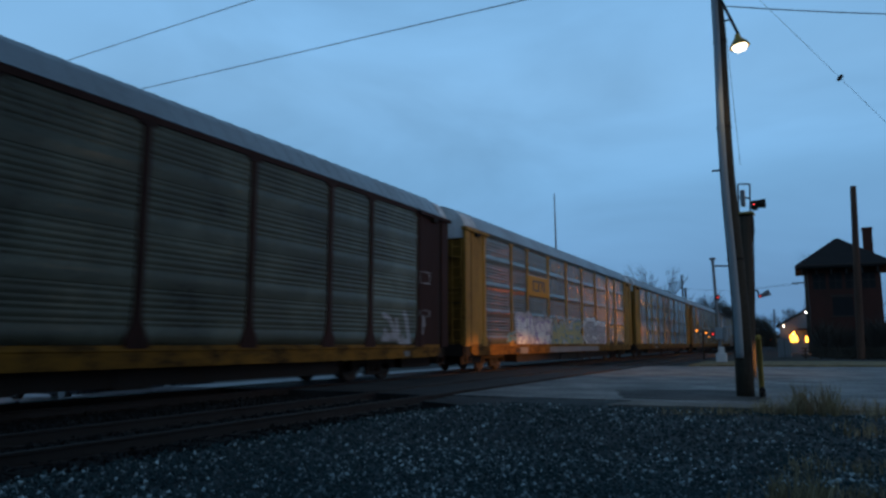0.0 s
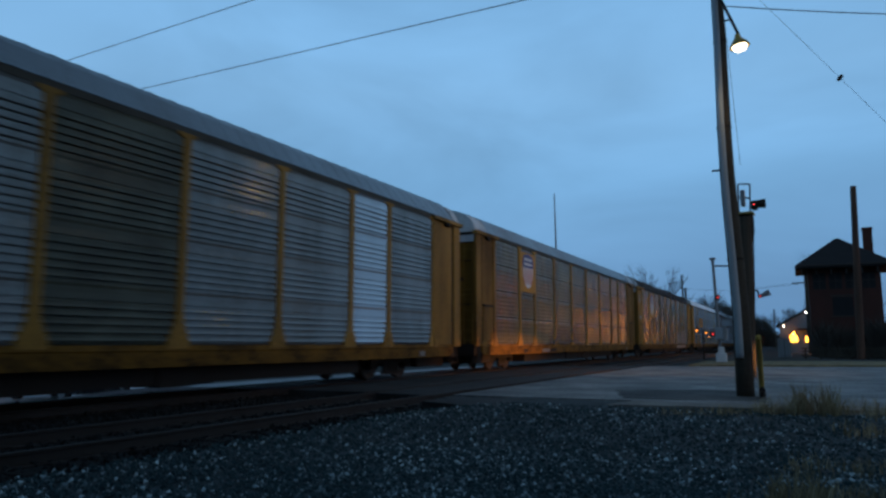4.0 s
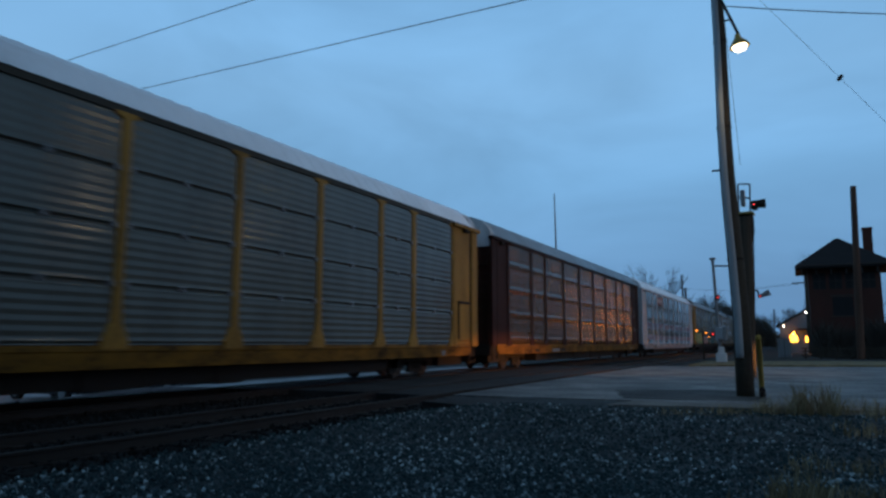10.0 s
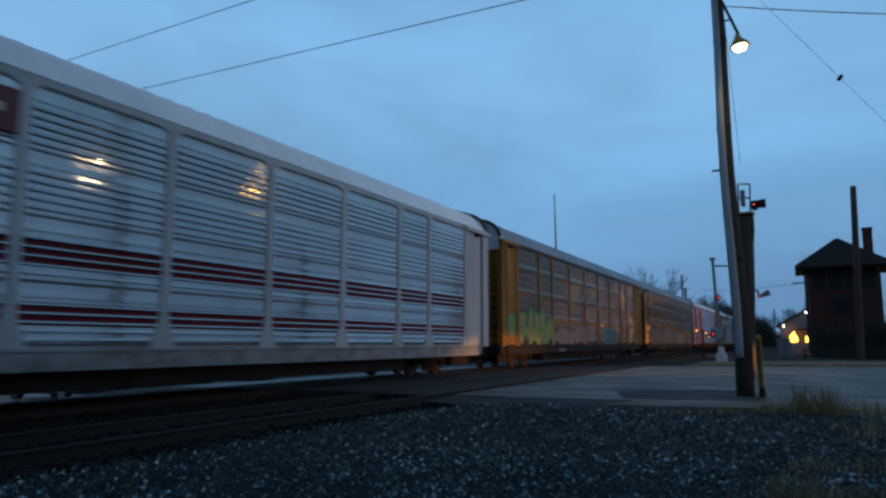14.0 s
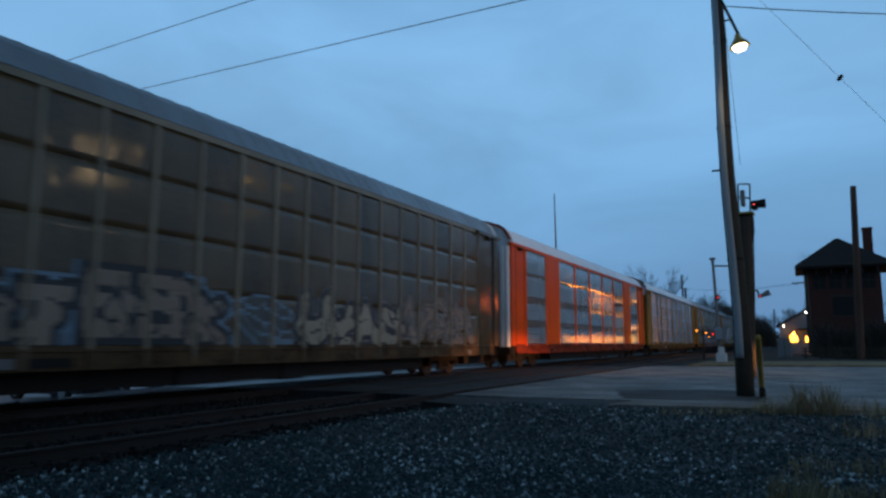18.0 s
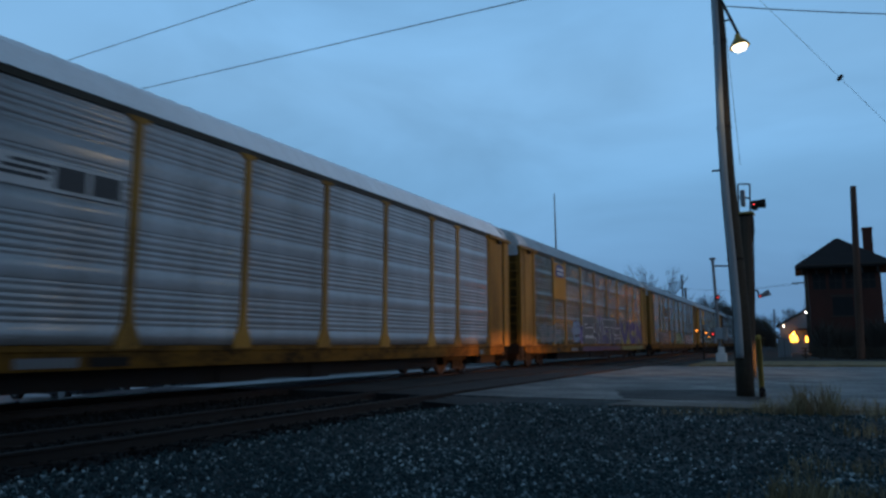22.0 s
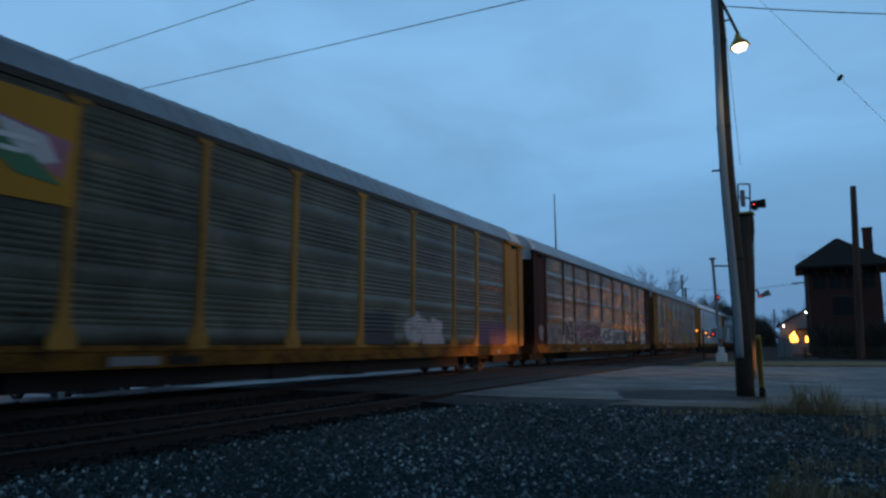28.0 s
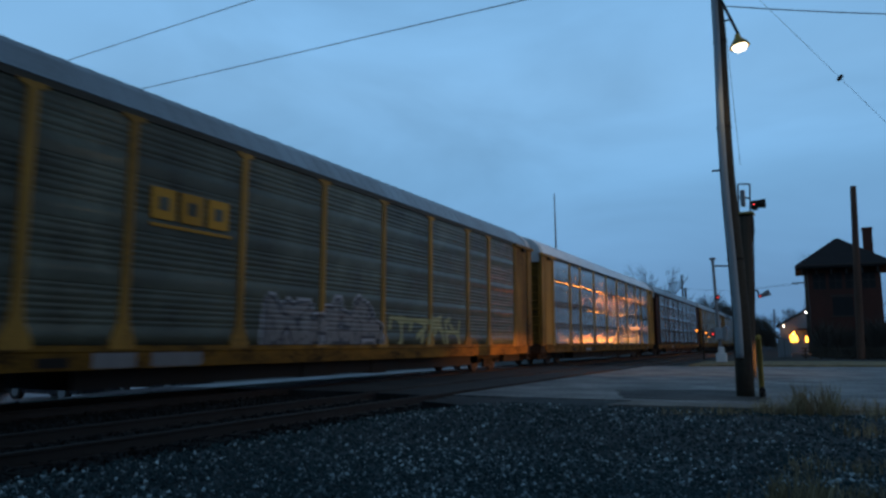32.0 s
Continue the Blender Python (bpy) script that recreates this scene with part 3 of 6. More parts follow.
@lru_cache(None)
def roof_mesh(chop):
    """Ribbed roof with sloping haunches; its ends fall away to the gables."""
    prof = [(HALF + 0.03, EAVE + 0.04), (HALF - 0.03, EAVE + 0.11), (HALF - 0.34, RIDGE - 0.42), (HALF - 0.60, RIDGE - 0.23), (0.5, RIDGE - 0.08), (0, RIDGE)]
    prof = prof + [(-x, z) for x, z in prof[-2::-1]]
    n = len(prof)
    vs, fs = [], []
    ys = [Y0 + 0.35]
    k = 0
    while ys[-1] < Y1 - 0.85:
        ys += [ys[-1] + 0.46, ys[-1] + 0.485, ys[-1] + 0.51, ys[-1] + 0.53]
    ys = [y for y in ys if y < Y1 - 0.4] + [Y1 - 0.35]
    for j, y in enumerate(ys):
        up = 0.014 if j % 4 in (2, 3) else 0.0
        vs += [(x * (1 + up * 0.2), y, z + up) for x, z in prof]
    for j in range(len(ys) - 1):
        for i in range(n - 1):
            fs.append((j * n + i, (j + 1) * n + i, (j + 1) * n + i + 1, j * n + i + 1))
    base = len(vs)
    vs += [(x, y, EAVE + 0.0) for y in (ys[0], ys[-1]) for x in (prof[0][0], prof[-1][0])]
    last = (len(ys) - 1) * n
    fs.append((base + 1, base) + tuple(range(0, n)))
    fs.append((base + 2, base + 3) + tuple(range(last + n - 1, last - 1, -1)))
    fs.append((base, base + 1, base + 3, base + 2))
    return mesh_of("roof", vs, fs)


@lru_cache(None)
def gable_mesh(deep):
    """The pale cap over a car's end doors, at the -y end, a shallow box with bowed top."""
    half = [(HALF - 0.02, 4.95), (HALF - 0.02, EAVE + 0.12), (HALF - 0.14, EAVE + 0.36), (HALF - 0.32, RIDGE - 0.41), (HALF - 0.50, RIDGE - 0.31), (0.12, RIDGE + 0.01)]
    prof = half + [(-x, z) for x, z in half[::-1]]
    n = len(prof)
    vs = [(x, y, z) for y in (0.0, deep) for x, z in prof]
    fs = [(i, (i + 1) % n, n + (i + 1) % n, n + i) for i in range(n)] + [tuple(range(n - 1, -1, -1)), tuple(range(n, 2 * n))]
    return mesh_of("gable", vs, fs)


@lru_cache(None)
def end_door_mesh():
    """Radial end doors at the -y end: curved leaves with a centre seam and a dark slot."""
    vs, fs = [], []
    lev = [FLOOR - 0.1, 2.9, 2.94, 3.02, 3.06, 4.95]
    off = [0, 0, 0.03, 0.03, 0, 0]
    xs = [-HALF + 0.04, -HALF + 0.12, -1.0, -0.5, -0.06, -0.03, 0.03, 0.06, 0.5, 1.0, HALF - 0.12, HALF - 0.04]
    bow = [0.22, 0.12, 0.06, 0.02, 0.0, 0.03, 0.03, 0.0, 0.02, 0.06, 0.12, 0.22]
    n = len(xs)
    for z, o in zip(lev, off):
        vs += [(x, b + (o if abs(x) > 0.3 and abs(x) < 1.2 else 0), z) for x, b in zip(xs, bow)]
    for j in range(len(lev) - 1):
        for i in range(n - 1):
            fs.append((j * n + i, j * n + i + 1, (j + 1) * n + i + 1, (j + 1) * n + i))
    return mesh_of("end_door", vs, fs)


@lru_cache(None)
def sill_mesh():
    """The deep side sill, fish-bellied at mid car, with tie-down brackets under it."""
    vs, fs = [], []
    st = [(Y0 + 0.55, SILL0 + 0.14), (Y0 + 0.8, SILL0 + 0.02), (Y0 + 3.0, SILL0), (Y1 - 3.0, SILL0), (Y1 - 0.8, SILL0 + 0.02), (Y1 - 0.55, SILL0 + 0.14)]
    for y, z in st:
        vs += [(-0.10, y, z), (0.02, y, z), (0.02, y, FLOOR - 0.10), (0.035, y, FLOOR - 0.08), (0.012, y, FLOOR + 0.02), (-0.10, y, FLOOR + 0.02)]
    for i in range(len(st) - 1):
        for k in range(6):
            fs.append((i * 6 + k, (i + 1) * 6 + k, (i + 1) * 6 + (k + 1) % 6, i * 6 + (k + 1) % 6))
    fs += [tuple(range(6)), tuple(range(len(vs) - 1, len(vs) - 7, -1))]
    return mesh_of("side_sill", vs, fs)


@lru_cache(None)
def simple(kind):
    if kind == "eave":
        return bm_mesh("top_chord", boxes((-0.06, Y0 + END + 0.251, EAVE - 0.10, 0.03, Y1 - END - 0.351, EAVE + 0.03)))
    if kind == "visor":
        return bm_mesh("visor", boxes((-0.06, -0.12, EAVE - 0.13, 0.13, END + 0.25, EAVE - 0.01), bevel=0.008))
    if kind == "core":
        return bm_mesh("deck", boxes((-HALF + 0.12, Y0 + 0.3, FLOOR - 0.12, HALF - 0.12, Y1 - 0.3, FLOOR), (-HALF + 0.12, Y0 + 0.3, 2.7, HALF - 0.12, Y1 - 0.3, 2.76), (-HALF + 0.12, Y0 + 0.3, 4.0, HALF - 0.12, Y1 - 0.3, 4.06)))
    if kind == "centre":
        return bm_mesh("centre_sill", boxes((-0.3, Y0 + 0.3, 0.62, 0.3, Y1 - 0.3, FLOOR - 0.14), (-1.25, -8.2, 0.30, 1.25, 8.2, 0.64), (-1.3, -2.0, 0.27, 1.3, -0.6, 0.70), (-1.28, 1.2, 0.25, 1.28, 2.0, 0.70)))
    # black filler that paints the shade in the recess by the end door
    if kind == "door_gap":
        return bm_mesh("door_gap", boxes((-0.10, -0.066, P0 - 0.06, 0.0, 0.066, P1 + 0.03)))
    if kind == "gable_slot":
        return bm_mesh("gable_slot", boxes((-0.75, -0.012, 5.52, 0.45, 0.004, 5.57)))
    if kind == "wide_slot":
        return bm_mesh("gable_slot", boxes((-0.35, -0.016, 5.20, 1.42, 0.004, 5.31)))
    if kind == "door_slot":
        return bm_mesh("door_slot", boxes((-0.1, -0.03, 3.46, 0.98, 0.10, 3.58)))
    if kind == "seam":
        return bm_mesh("door_seam", boxes((-1.3, -0.02, 2.55, 1.28, 0.16, 2.58)))
    if kind == "hood":
        # the arched rubber flap round a roof's end
        half = [(HALF - 0.02, EAVE + 0.12), (HALF - 0.12, EAVE + 0.36), (HALF - 0.30, RIDGE - 0.38), (HALF - 0.50, RIDGE - 0.24), (0.5, RIDGE - 0.06), (0, RIDGE + 0.03)]
        line = half + [(-x, z) for x, z in half[-2::-1]]
        vs = [(x * k, y, z + (k - 1) * 3.0) for k, y in ((0.985, -0.10), (1.02, -0.10), (1.02, 0.14), (0.985, 0.14)) for x, z in line]
        n = len(line)
        fs = [(a * n + i, a * n + i + 1, (a + 1) % 4 * n + i + 1, (a + 1) % 4 * n + i) for a in range(4) for i in range(n - 1)]
        fs += [(0, n, 2 * n, 3 * n), (4 * n - 1, 3 * n - 1, 2 * n - 1, n - 1)]
        return mesh_of("roof_hood", vs, fs)
    if kind == "bracket":
        return bm_mesh("bracket", boxes((0.0, -0.16, EAVE - 0.26, 0.14, 0.16, EAVE - 0.13), bevel=0.02))
    if kind == "end_sill":
        return bm_mesh("end_sill", boxes((-HALF + 0.06, 0.0, 0.62, HALF - 0.04, 0.60, FLOOR + 0.04), (-1.15, 0.5, 0.34, 1.15, 2.4, 0.70), bevel=0.02))
    if kind == "frame":
        bm = boxes((-0.06, -1.15, 0.34, 0.06, -0.75, 0.62), (-0.06, 0.75, 0.34, 0.06, 1.15, 0.62), (-0.06, -0.8, 0.50, 0.06, 0.8, 0.62), (-0.06, -0.45, 0.18, 0.06, 0.45, 0.28), (-0.05, -0.42, 0.28, 0.05, -0.24, 0.52), (-0.05, 0.24, 0.28, 0.05, 0.42, 0.52), bevel=0.012)
        for y in (-0.14, 0, 0.14):
            tube(bm, (0, y, 0.26), (0, y, 0.52), 0.06, n=8)
        return bm_mesh("side_frame", bm)
    if kind == "bolster":
        return bm_mesh("bolster", boxes((-1.0, -0.2, 0.46, 1.0, 0.2, 0.66), (-0.35, -0.35, 0.6, 0.35, 0.35, 0.76), bevel=0.02))
    if kind == "coupler":
        bm = boxes((-0.12, 0, 0.72, 0.12, 0.55, 0.95), (-0.2, -0.36, 0.68, 0.16, 0.02, 0.98), (-0.26, 0.4, 0.6, 0.26, 0.5, 1.04), bevel=0.015)
        last = None
        for i in range(7):
            a = i / 6
            q = (0.5 + 0.05 * math.sin(a * 3), 0.35 - 0.72 * a, 0.72 - 0.42 * math.sin(a * math.pi))
            if last:
                tube(bm, last, q, 0.022, n=6)
            last = q
        return bm_mesh("coupler", bm)
    if kind == "steps":
        return bm_mesh("step", boxes((-0.05, -0.02, 0.42, 0.0, 0.02, 1.0), (-0.05, 0.46, 0.42, 0.0, 0.50, 1.0), (-0.07, -0.02, 0.42, 0.0, 0.5, 0.46), (-0.07, -0.02, 0.70, 0.0, 0.5, 0.73)))
    if kind == "ladder":
        bm = bmesh.new()
        for y in (0.0, 0.36):
            tube(bm, (0.03, y, 1.05), (0.03, y, 4.9), 0.016, n=5)
        z = 1.2
        while z < 4.8:
            tube(bm, (0.03, 0.0, z), (0.03, 0.36, z), 0.013, n=5)
            z += 0.38
        return bm_mesh("ladder", bm)


@lru_cache(None)
def wheelset_mesh():
    prof = [(0.0, -0.06), (0.38, -0.055), (0.40, -0.05), (0.42, -0.05), (0.44, -0.02), (0.445, -0.05), (0.42, 0.06), (0.36, 0.06), (0.30, 0.02), (0.14, 0.015), (0.12, 0.07), (0.0, 0.075)]
    vs, fs = lathe([(r, z) for r, z in prof], 20)
    allv, allf = [], []
    for s in (-1, 1):
        base = len(allv)
        allv += [(s * (0.75 + z), x, y) for x, y, z in vs]
        allf += [tuple(base + i for i in (f if s > 0 else f[::-1])) for f in fs]
    base = len(allv)
    av, af = lathe([(0.08, -1.1), (0.08, 1.1)], 10)
    allv += [(z, x, y) for x, y, z in av]
    allf += [tuple(base + i for i in f) for f in af]
    return mesh_of("wheelset", allv, allf)


def seg_dist(py, pz, a, b, square=False):
    """How far points lie from a stroke; square gives it flat ends and corners."""
    ax, az = a
    bx, bz = b
    dx, dz = bx - ax, bz - az
    q = dx * dx + dz * dz
    t = np.clip(((py - ax) * dx + (pz - az) * dz) / (q or 1), 0, 1)
    ey, ez = py - ax - t * dx, pz - az - t * dz
    return np.maximum(np.abs(ey), np.abs(ez)) if square and abs(dx * dz) < 0.1 * q else np.hypot(ey, ez)


# strokes of sprayed shapes: points on a grid of ten by ten, x then y, joined by dashes
STROKES = {
    "E": "10-19-89-86 14-74 10-80", "N": "10-19-70-79", "T": "06-09-99-96 59-50", "Y": "19-15-75 89-80-10", "V": "09-40-89",
    "O": "59-87-84-50-14-17-59", "C": "88-59-17-13-50-81", "I": "40-49 19-79", "L": "19-10-80-83", "B": "10-19-79-75-15 75-80-10",
    "K": "10-19 87-14-90", "P": "10-19-79-75-14", "A": "00-49-80 23-63", "M": "00-29-43-69-80", "S": "88-49-17-73-61-10",
    "J": "19-79-72-40-11", "H": "10-19 80-89 15-85", "U": "19-11-50-81-89",
}
GLYPHS = {c: [[(int(p[0]) / 9, int(p[1]) / 9) for p in line.split("-")] for line in code.split()] for c, code in STROKES.items()}


def sheet_grid(kind, y0, y1, z0, z1, step=0.045):
    """A grid over a ridged sheet: heights, offsets and places along the car, and the cells' middles."""
    pts = profile(kind)
    zs = [z for z, o in pts if z0 < z < z1]
    zz = []
    for a, b in zip(zs, zs[1:]):
        k = max(1, int((b - a) / 0.06))
        zz += [a + (b - a) * i / k for i in range(k)]
    zz.append(zs[-1])
    off = np.interp(zz, [p[0] for p in pts], [p[1] for p in pts])
    m = int((y1 - y0) / step)
    yy = np.array([y0 + i * step for i in range(m + 1)])
    cz, cy = (np.array(zz[1:]) + np.array(zz[:-1])) / 2, (yy[1:] + yy[:-1]) / 2
    return zz, off, yy, cy, cz


def skin(car, name, grid, cells, mats, lift, posts, label):
    """Paint on the sheet: the grid's cells whose number is 0 or more, in the material of that number."""
    zz, off, yy, cy, cz = grid
    post_y = np.array(EDGES) + BODY / 2
    to_post = [float(np.min(np.abs(post_y - y))) if posts else 9.0 for y in yy]
    reach = np.interp(zz, [1.0, 1.14, 1.46, 1.79], [0.30, 0.30, 0.142, 0.105])
    vs, fs, mi, idx = [], [], [], {}

    def vert(i, j):
        if (i, j) not in idx:
            idx[(i, j)] = len(vs)
            vs.append((0.037 + lift if to_post[j] < reach[i] else off[i] + lift, yy[j] - BODY / 2, zz[i]))
        return idx[(i, j)]

    for i, j in np.argwhere(cells >= 0):
        fs.append((vert(i, j), vert(i, j + 1), vert(i + 1, j + 1), vert(i + 1, j)))
        mi.append(int(cells[i, j]))
    if fs:
        put(name, mesh_of(name, vs, fs, False, mi), [M[a] for a in mats], car, pose(HALF, 0, 0), label)


def wobble(cy, cz, size, seed):
    return np.array([[noise.noise(Vector((y * size, z * size, seed))) for y in cy] for z in cz])


def wash(car, kind, y0, y1, z0, z1, mats, seed, rag=0.4, posts=True, patch=2.2):
    """A ragged field of spray paint behind the letters; several colours mix in patches."""
    grid = sheet_grid(kind, y0 - 0.3, y1 + 0.3, z0 - 0.2, z1 + 0.3)
    cy, cz = grid[3], grid[4]
    gy, gz = np.meshgrid(cy, cz)
    edge = np.maximum(np.maximum(y0 - gy, gy - y1), gz - z1) + rag * wobble(cy, cz, 1.6, seed)
    tone = np.floor((wobble(cy, cz, patch, seed + 9) * 0.8 + 0.5) * len(mats)).clip(0, len(mats) - 1)
    skin(car, "sprayed_field", grid, np.where(edge < 0, tone, -1), mats, 0.004, posts, "ragged field of spray paint")


def graffiti(car, kind, y0, y1, z0, z1, word, mats, seed, stroke=0.17, edge=0.055, halo=0.0, posts=True, square=True, lean=0.0, jitter=0.08, wild=1.0):
    """Sprayed shapes in a row, y0 to y1 along the car: mats are the fill, the outline and what lies round it (halo wide)."""
    r = random.Random(seed)
    n = len(word)
    pad = stroke + edge + halo + 0.15
    grid = sheet_grid(kind, y0 - pad, y1 + pad, z0 - pad, z1 + pad)
    cy, cz = grid[3], grid[4]
    gy, gz = np.meshgrid(cy, cz)
    gy = gy + 0.05 * wobble(cy, cz, 2.2, seed)
    gz = gz + 0.05 * wobble(cy, cz, 2.2, seed + 5)
    near, wl = [], (y1 - y0) / n
    for i, c in enumerate(word):
        w, h = wl * (1 + 0.35 * wild) - 2 * stroke * 0.75, z1 - z0 - 2 * stroke
        low = z0 + stroke + r.uniform(-jitter, jitter)
        tall = h * r.uniform(1 - jitter, 1 + jitter)
        left = y0 + wl * i + stroke * 0.75 - 0.175 * wild * wl
        shear = lean + r.uniform(-0.3, 0.3) * wild
        dist = np.full(gy.shape, 9.0)
        lines = [[(a + r.uniform(-0.2, 0.2) * wild, b + r.uniform(-0.15, 0.15) * wild) for a, b in line] for line in GLYPHS[c]]
        if wild:
            # a barb off the shape and a slash through it
            a, b = r.choice(lines[0])
            lines += [[(a, b), (a + r.uniform(-0.6, 0.6), b + r.uniform(-0.4, 0.4))], [(r.uniform(-0.1, 0.5), r.random()), (r.uniform(0.5, 1.2), r.random())]]
        for line in lines:
            pp = [(left + (a + shear * b) * w, low + min(1.15, max(-0.1, b)) * tall) for a, b in line]
            for a, b in zip(pp, pp[1:]):
                dist = np.minimum(dist, seg_dist(gy, gz, a, b, square))
        near.append(dist)
    owner, dist = np.argmin(near, axis=0), np.min(near, axis=0)
    ragged_halo = halo * (0.8 + 0.7 * wobble(cy, cz, 1.3, seed + 2))
    cells = np.where(dist < stroke, 0, np.where(dist < stroke + edge, 1, np.where(dist < stroke + edge + ragged_halo, 2, -1)))
    if halo <= 0:
        cells[cells == 2] = -1
    if wild:
        # cracks where the outline's paint runs over the fill
        run = np.abs(wobble(cy, cz, 1.7, seed + 7))
        cells[(cells == 0) & (run < 0.035)] = 1
    for which in range(n):
        skin(car, "sprayed_letter", grid, np.where(owner == which, cells, -1), (list(mats) + [mats[-1]])[:3], 0.008, posts, "sprayed graffiti letter")


def sprayed_sill(car, y0, y1, mat):
    """Spray paint that runs down over the sill, uneven at its ends."""
    n = 24
    vs, fs = [], []
    for i in range(n + 1):
        y = y0 + (y1 - y0) * i / n - BODY / 2
        vs += [(0.026, y, SILL0 + 0.02 + 0.02 * math.sin(i * 1.7)), (0.026, y, FLOOR - 0.105)]
    fs = [(2 * i, 2 * i + 2, 2 * i + 3, 2 * i + 1) for i in range(n)]
    put("sprayed_sill", mesh_of("sprayed_sill", vs, fs), M[mat], car, pose(HALF, 0, 0), "pale spray paint over the sill")


def paint_patch(car, y0, y1, z0, z1, mat, seed):
    """A ragged splash of paint on an end sheet."""
    r = random.Random(seed)
    n = 22
    cy, cz = (y0 + y1) / 2, (z0 + z1) / 2
    pts = []
    for k in range(n):
        a, q = 2 * math.pi * k / n, r.uniform(0.55, 1.0)
        pts.append((cy + q * math.cos(a) * (y1 - y0) / 2, cz + q * math.sin(a) * (z1 - z0) / 2))
    vs = [(0.017, y - BODY / 2, z) for y, z in pts] + [(0.017, cy - BODY / 2, cz)]
    put("paint_patch", mesh_of("paint_patch", vs, [(k, (k + 1) % n, n) for k in range(n)]), M[mat], car, pose(HALF, 0, 0), "ragged splash of spray paint")


def sign(car, y0, y1, z0, z1, material, bars, x=None):
    """A flat sign plate on the near side, with raised plain shapes: (y0, z0, y1, z1, material), from 0 to 1 across it."""
    x = HALF + 0.022 if x is None else x
    plate = part("sign_plate", boxes((x, y0 - BODY / 2, z0, x + 0.02, y1 - BODY / 2, z1)), material, car, "painted sign plate")
    w, h = y1 - y0, z1 - z0
    for a, b, c, d, mat in bars:
        part("sign_shape", boxes((x + 0.016, y0 + a * w - BODY / 2, z0 + b * h, x + 0.028, y0 + c * w - BODY / 2, z0 + d * h)), M[mat], plate)
    return plate


cars = []
HOODS = {5: ("black", (-1,)), 7: ("black", (1,)), 8: ("black", (-1,)), 10: ("orange_dirty", (-1, 1)), 11: ("black", (-1,))}     # material and ends


def autorack(index, label, kind, sheet, frame_mat, sill_mat, post_mat, roof_mat, gable_mat="gable", post_style="flared", door_mat=None, thin=False, notch=False):
    car = thing("autorack_car", label, "rail car", "autorack cars of the train")
    edges, bays = EDGES, BAYS
    if thin:
        k = 21
        edges = [EDGES[0] + i * (EDGES[-1] - EDGES[0]) / k for i in range(k + 1)]
        bays = [edges[1] - edges[0]] * k
    put("deck", simple("core"), M["black"], car)
    put("centre_sill", simple("centre"), M["black"], car)
    put("roof", roof_mesh(0), M[roof_mat], car, None, "ribbed sheet metal roof")
    for s in (1, -1):
        flip = pose(s * HALF, 0, 0, 0, 0, 0 if s > 0 else 180)
        gap = simple("door_gap")
        for y in (Y0 + 0.555, Y1 - 0.555):
            put("door_gap", gap, M["black"], car, pose(s * HALF, y, 0, 0, 0, 0 if s > 0 else 180), "black strip for the shade in the gap beside the end door")
        put("side_sill", sill_mesh(), M[sill_mat], car, flip)
        put("top_chord", simple("eave"), M["roof_rust" if roof_mat == "roof_rust" else post_mat if not frame_mat.startswith("yellow") else "chord"], car, flip, "dark rail under the roof's edge")
        for y, me in ((s * Y0, simple("visor")), (s * Y1, mirrored(simple("visor")))):
            put("visor", me, M[frame_mat], car, pose(s * HALF, y, 0, 0, 0, 0 if s > 0 else 180), "ledge over the end sheet")
        for y in (Y0 + 1.05, Y1 - 1.05):
            put("bracket", simple("bracket"), M["black"], car, pose(s * HALF, y, 0, 0, 0, 0 if s > 0 else 180))
        for i, w in enumerate(bays):
            c = (edges[i] + edges[i + 1]) / 2
            mat = sheet[i % len(sheet)] if isinstance(sheet, (list, tuple)) else sheet
            if mat:
                put("panel", panel_mesh(kind, round(w - 0.10, 3)), M[mat], car, pose(s * HALF, c, 0, 0, 0, 0 if s > 0 else 180))
        for y in edges:
            put("post", post_mesh(post_style), M[post_mat], car, pose(s * HALF, y, 0, 0, 0, 0 if s > 0 else 180))
        for e in (-1, 1):
            me = end_panel_mesh((END if e < 0 else END_R) if s > 0 else (END_R if e < 0 else END))
            # sheets mirror about the car's middle: scale-free, by turning about z
            if s > 0 and e < 0:
                put("end_panel", me, M[frame_mat], car, pose(HALF, Y0, 0))
            elif s > 0:
                put("end_panel", mirrored(me), M[frame_mat], car, pose(HALF, Y1, 0))
            elif e < 0:
                put("end_panel", me, M[frame_mat], car, pose(-HALF, Y1, 0, 0, 0, 180), "")
            else:
                put("end_panel", mirrored(me), M[frame_mat], car, pose(-HALF, Y0, 0, 0, 0, 180))
    if notch:
        put("hatch", hatch_mesh(), M[frame_mat], car, pose(HALF + 0.005, Y0, 0), "framed service hatch")
        put("hatch", mirrored(hatch_mesh()), M[frame_mat], car, pose(HALF + 0.005, Y1, 0), "framed service hatch")
        for y in (Y0 + 0.66, Y1 - 1.63):
            part("hatch_lintel", boxes((HALF + 0.0, y, 2.50, HALF + 0.075, y + 0.97, 2.58), (HALF + 0.0, y + (0.93 if y < 0 else 0.0), 1.25, HALF + 0.06, y + (0.97 if y < 0 else 0.04), 2.50)), M["black"], car, "dark rubber edge over the hatch")
    for e in (-1, 1):
        turn = pose(0, e * (BODY / 2 - 0.06), 0, 0, 0, 0 if e < 0 else 180)
        put("end_door", end_door_mesh(), M[door_mat or ("yellow_shaded" if frame_mat.startswith("yellow") else frame_mat)], car, turn, "ridged end door")
        put("gable", gable_mesh(1.1 if index in (1, 3, 12, 14) else 0.42), M[gable_mat], car, pose(0, e * (BODY / 2 - 0.02), 0, 0, 0, 0 if e < 0 else 180), "pale end cap over the doors")
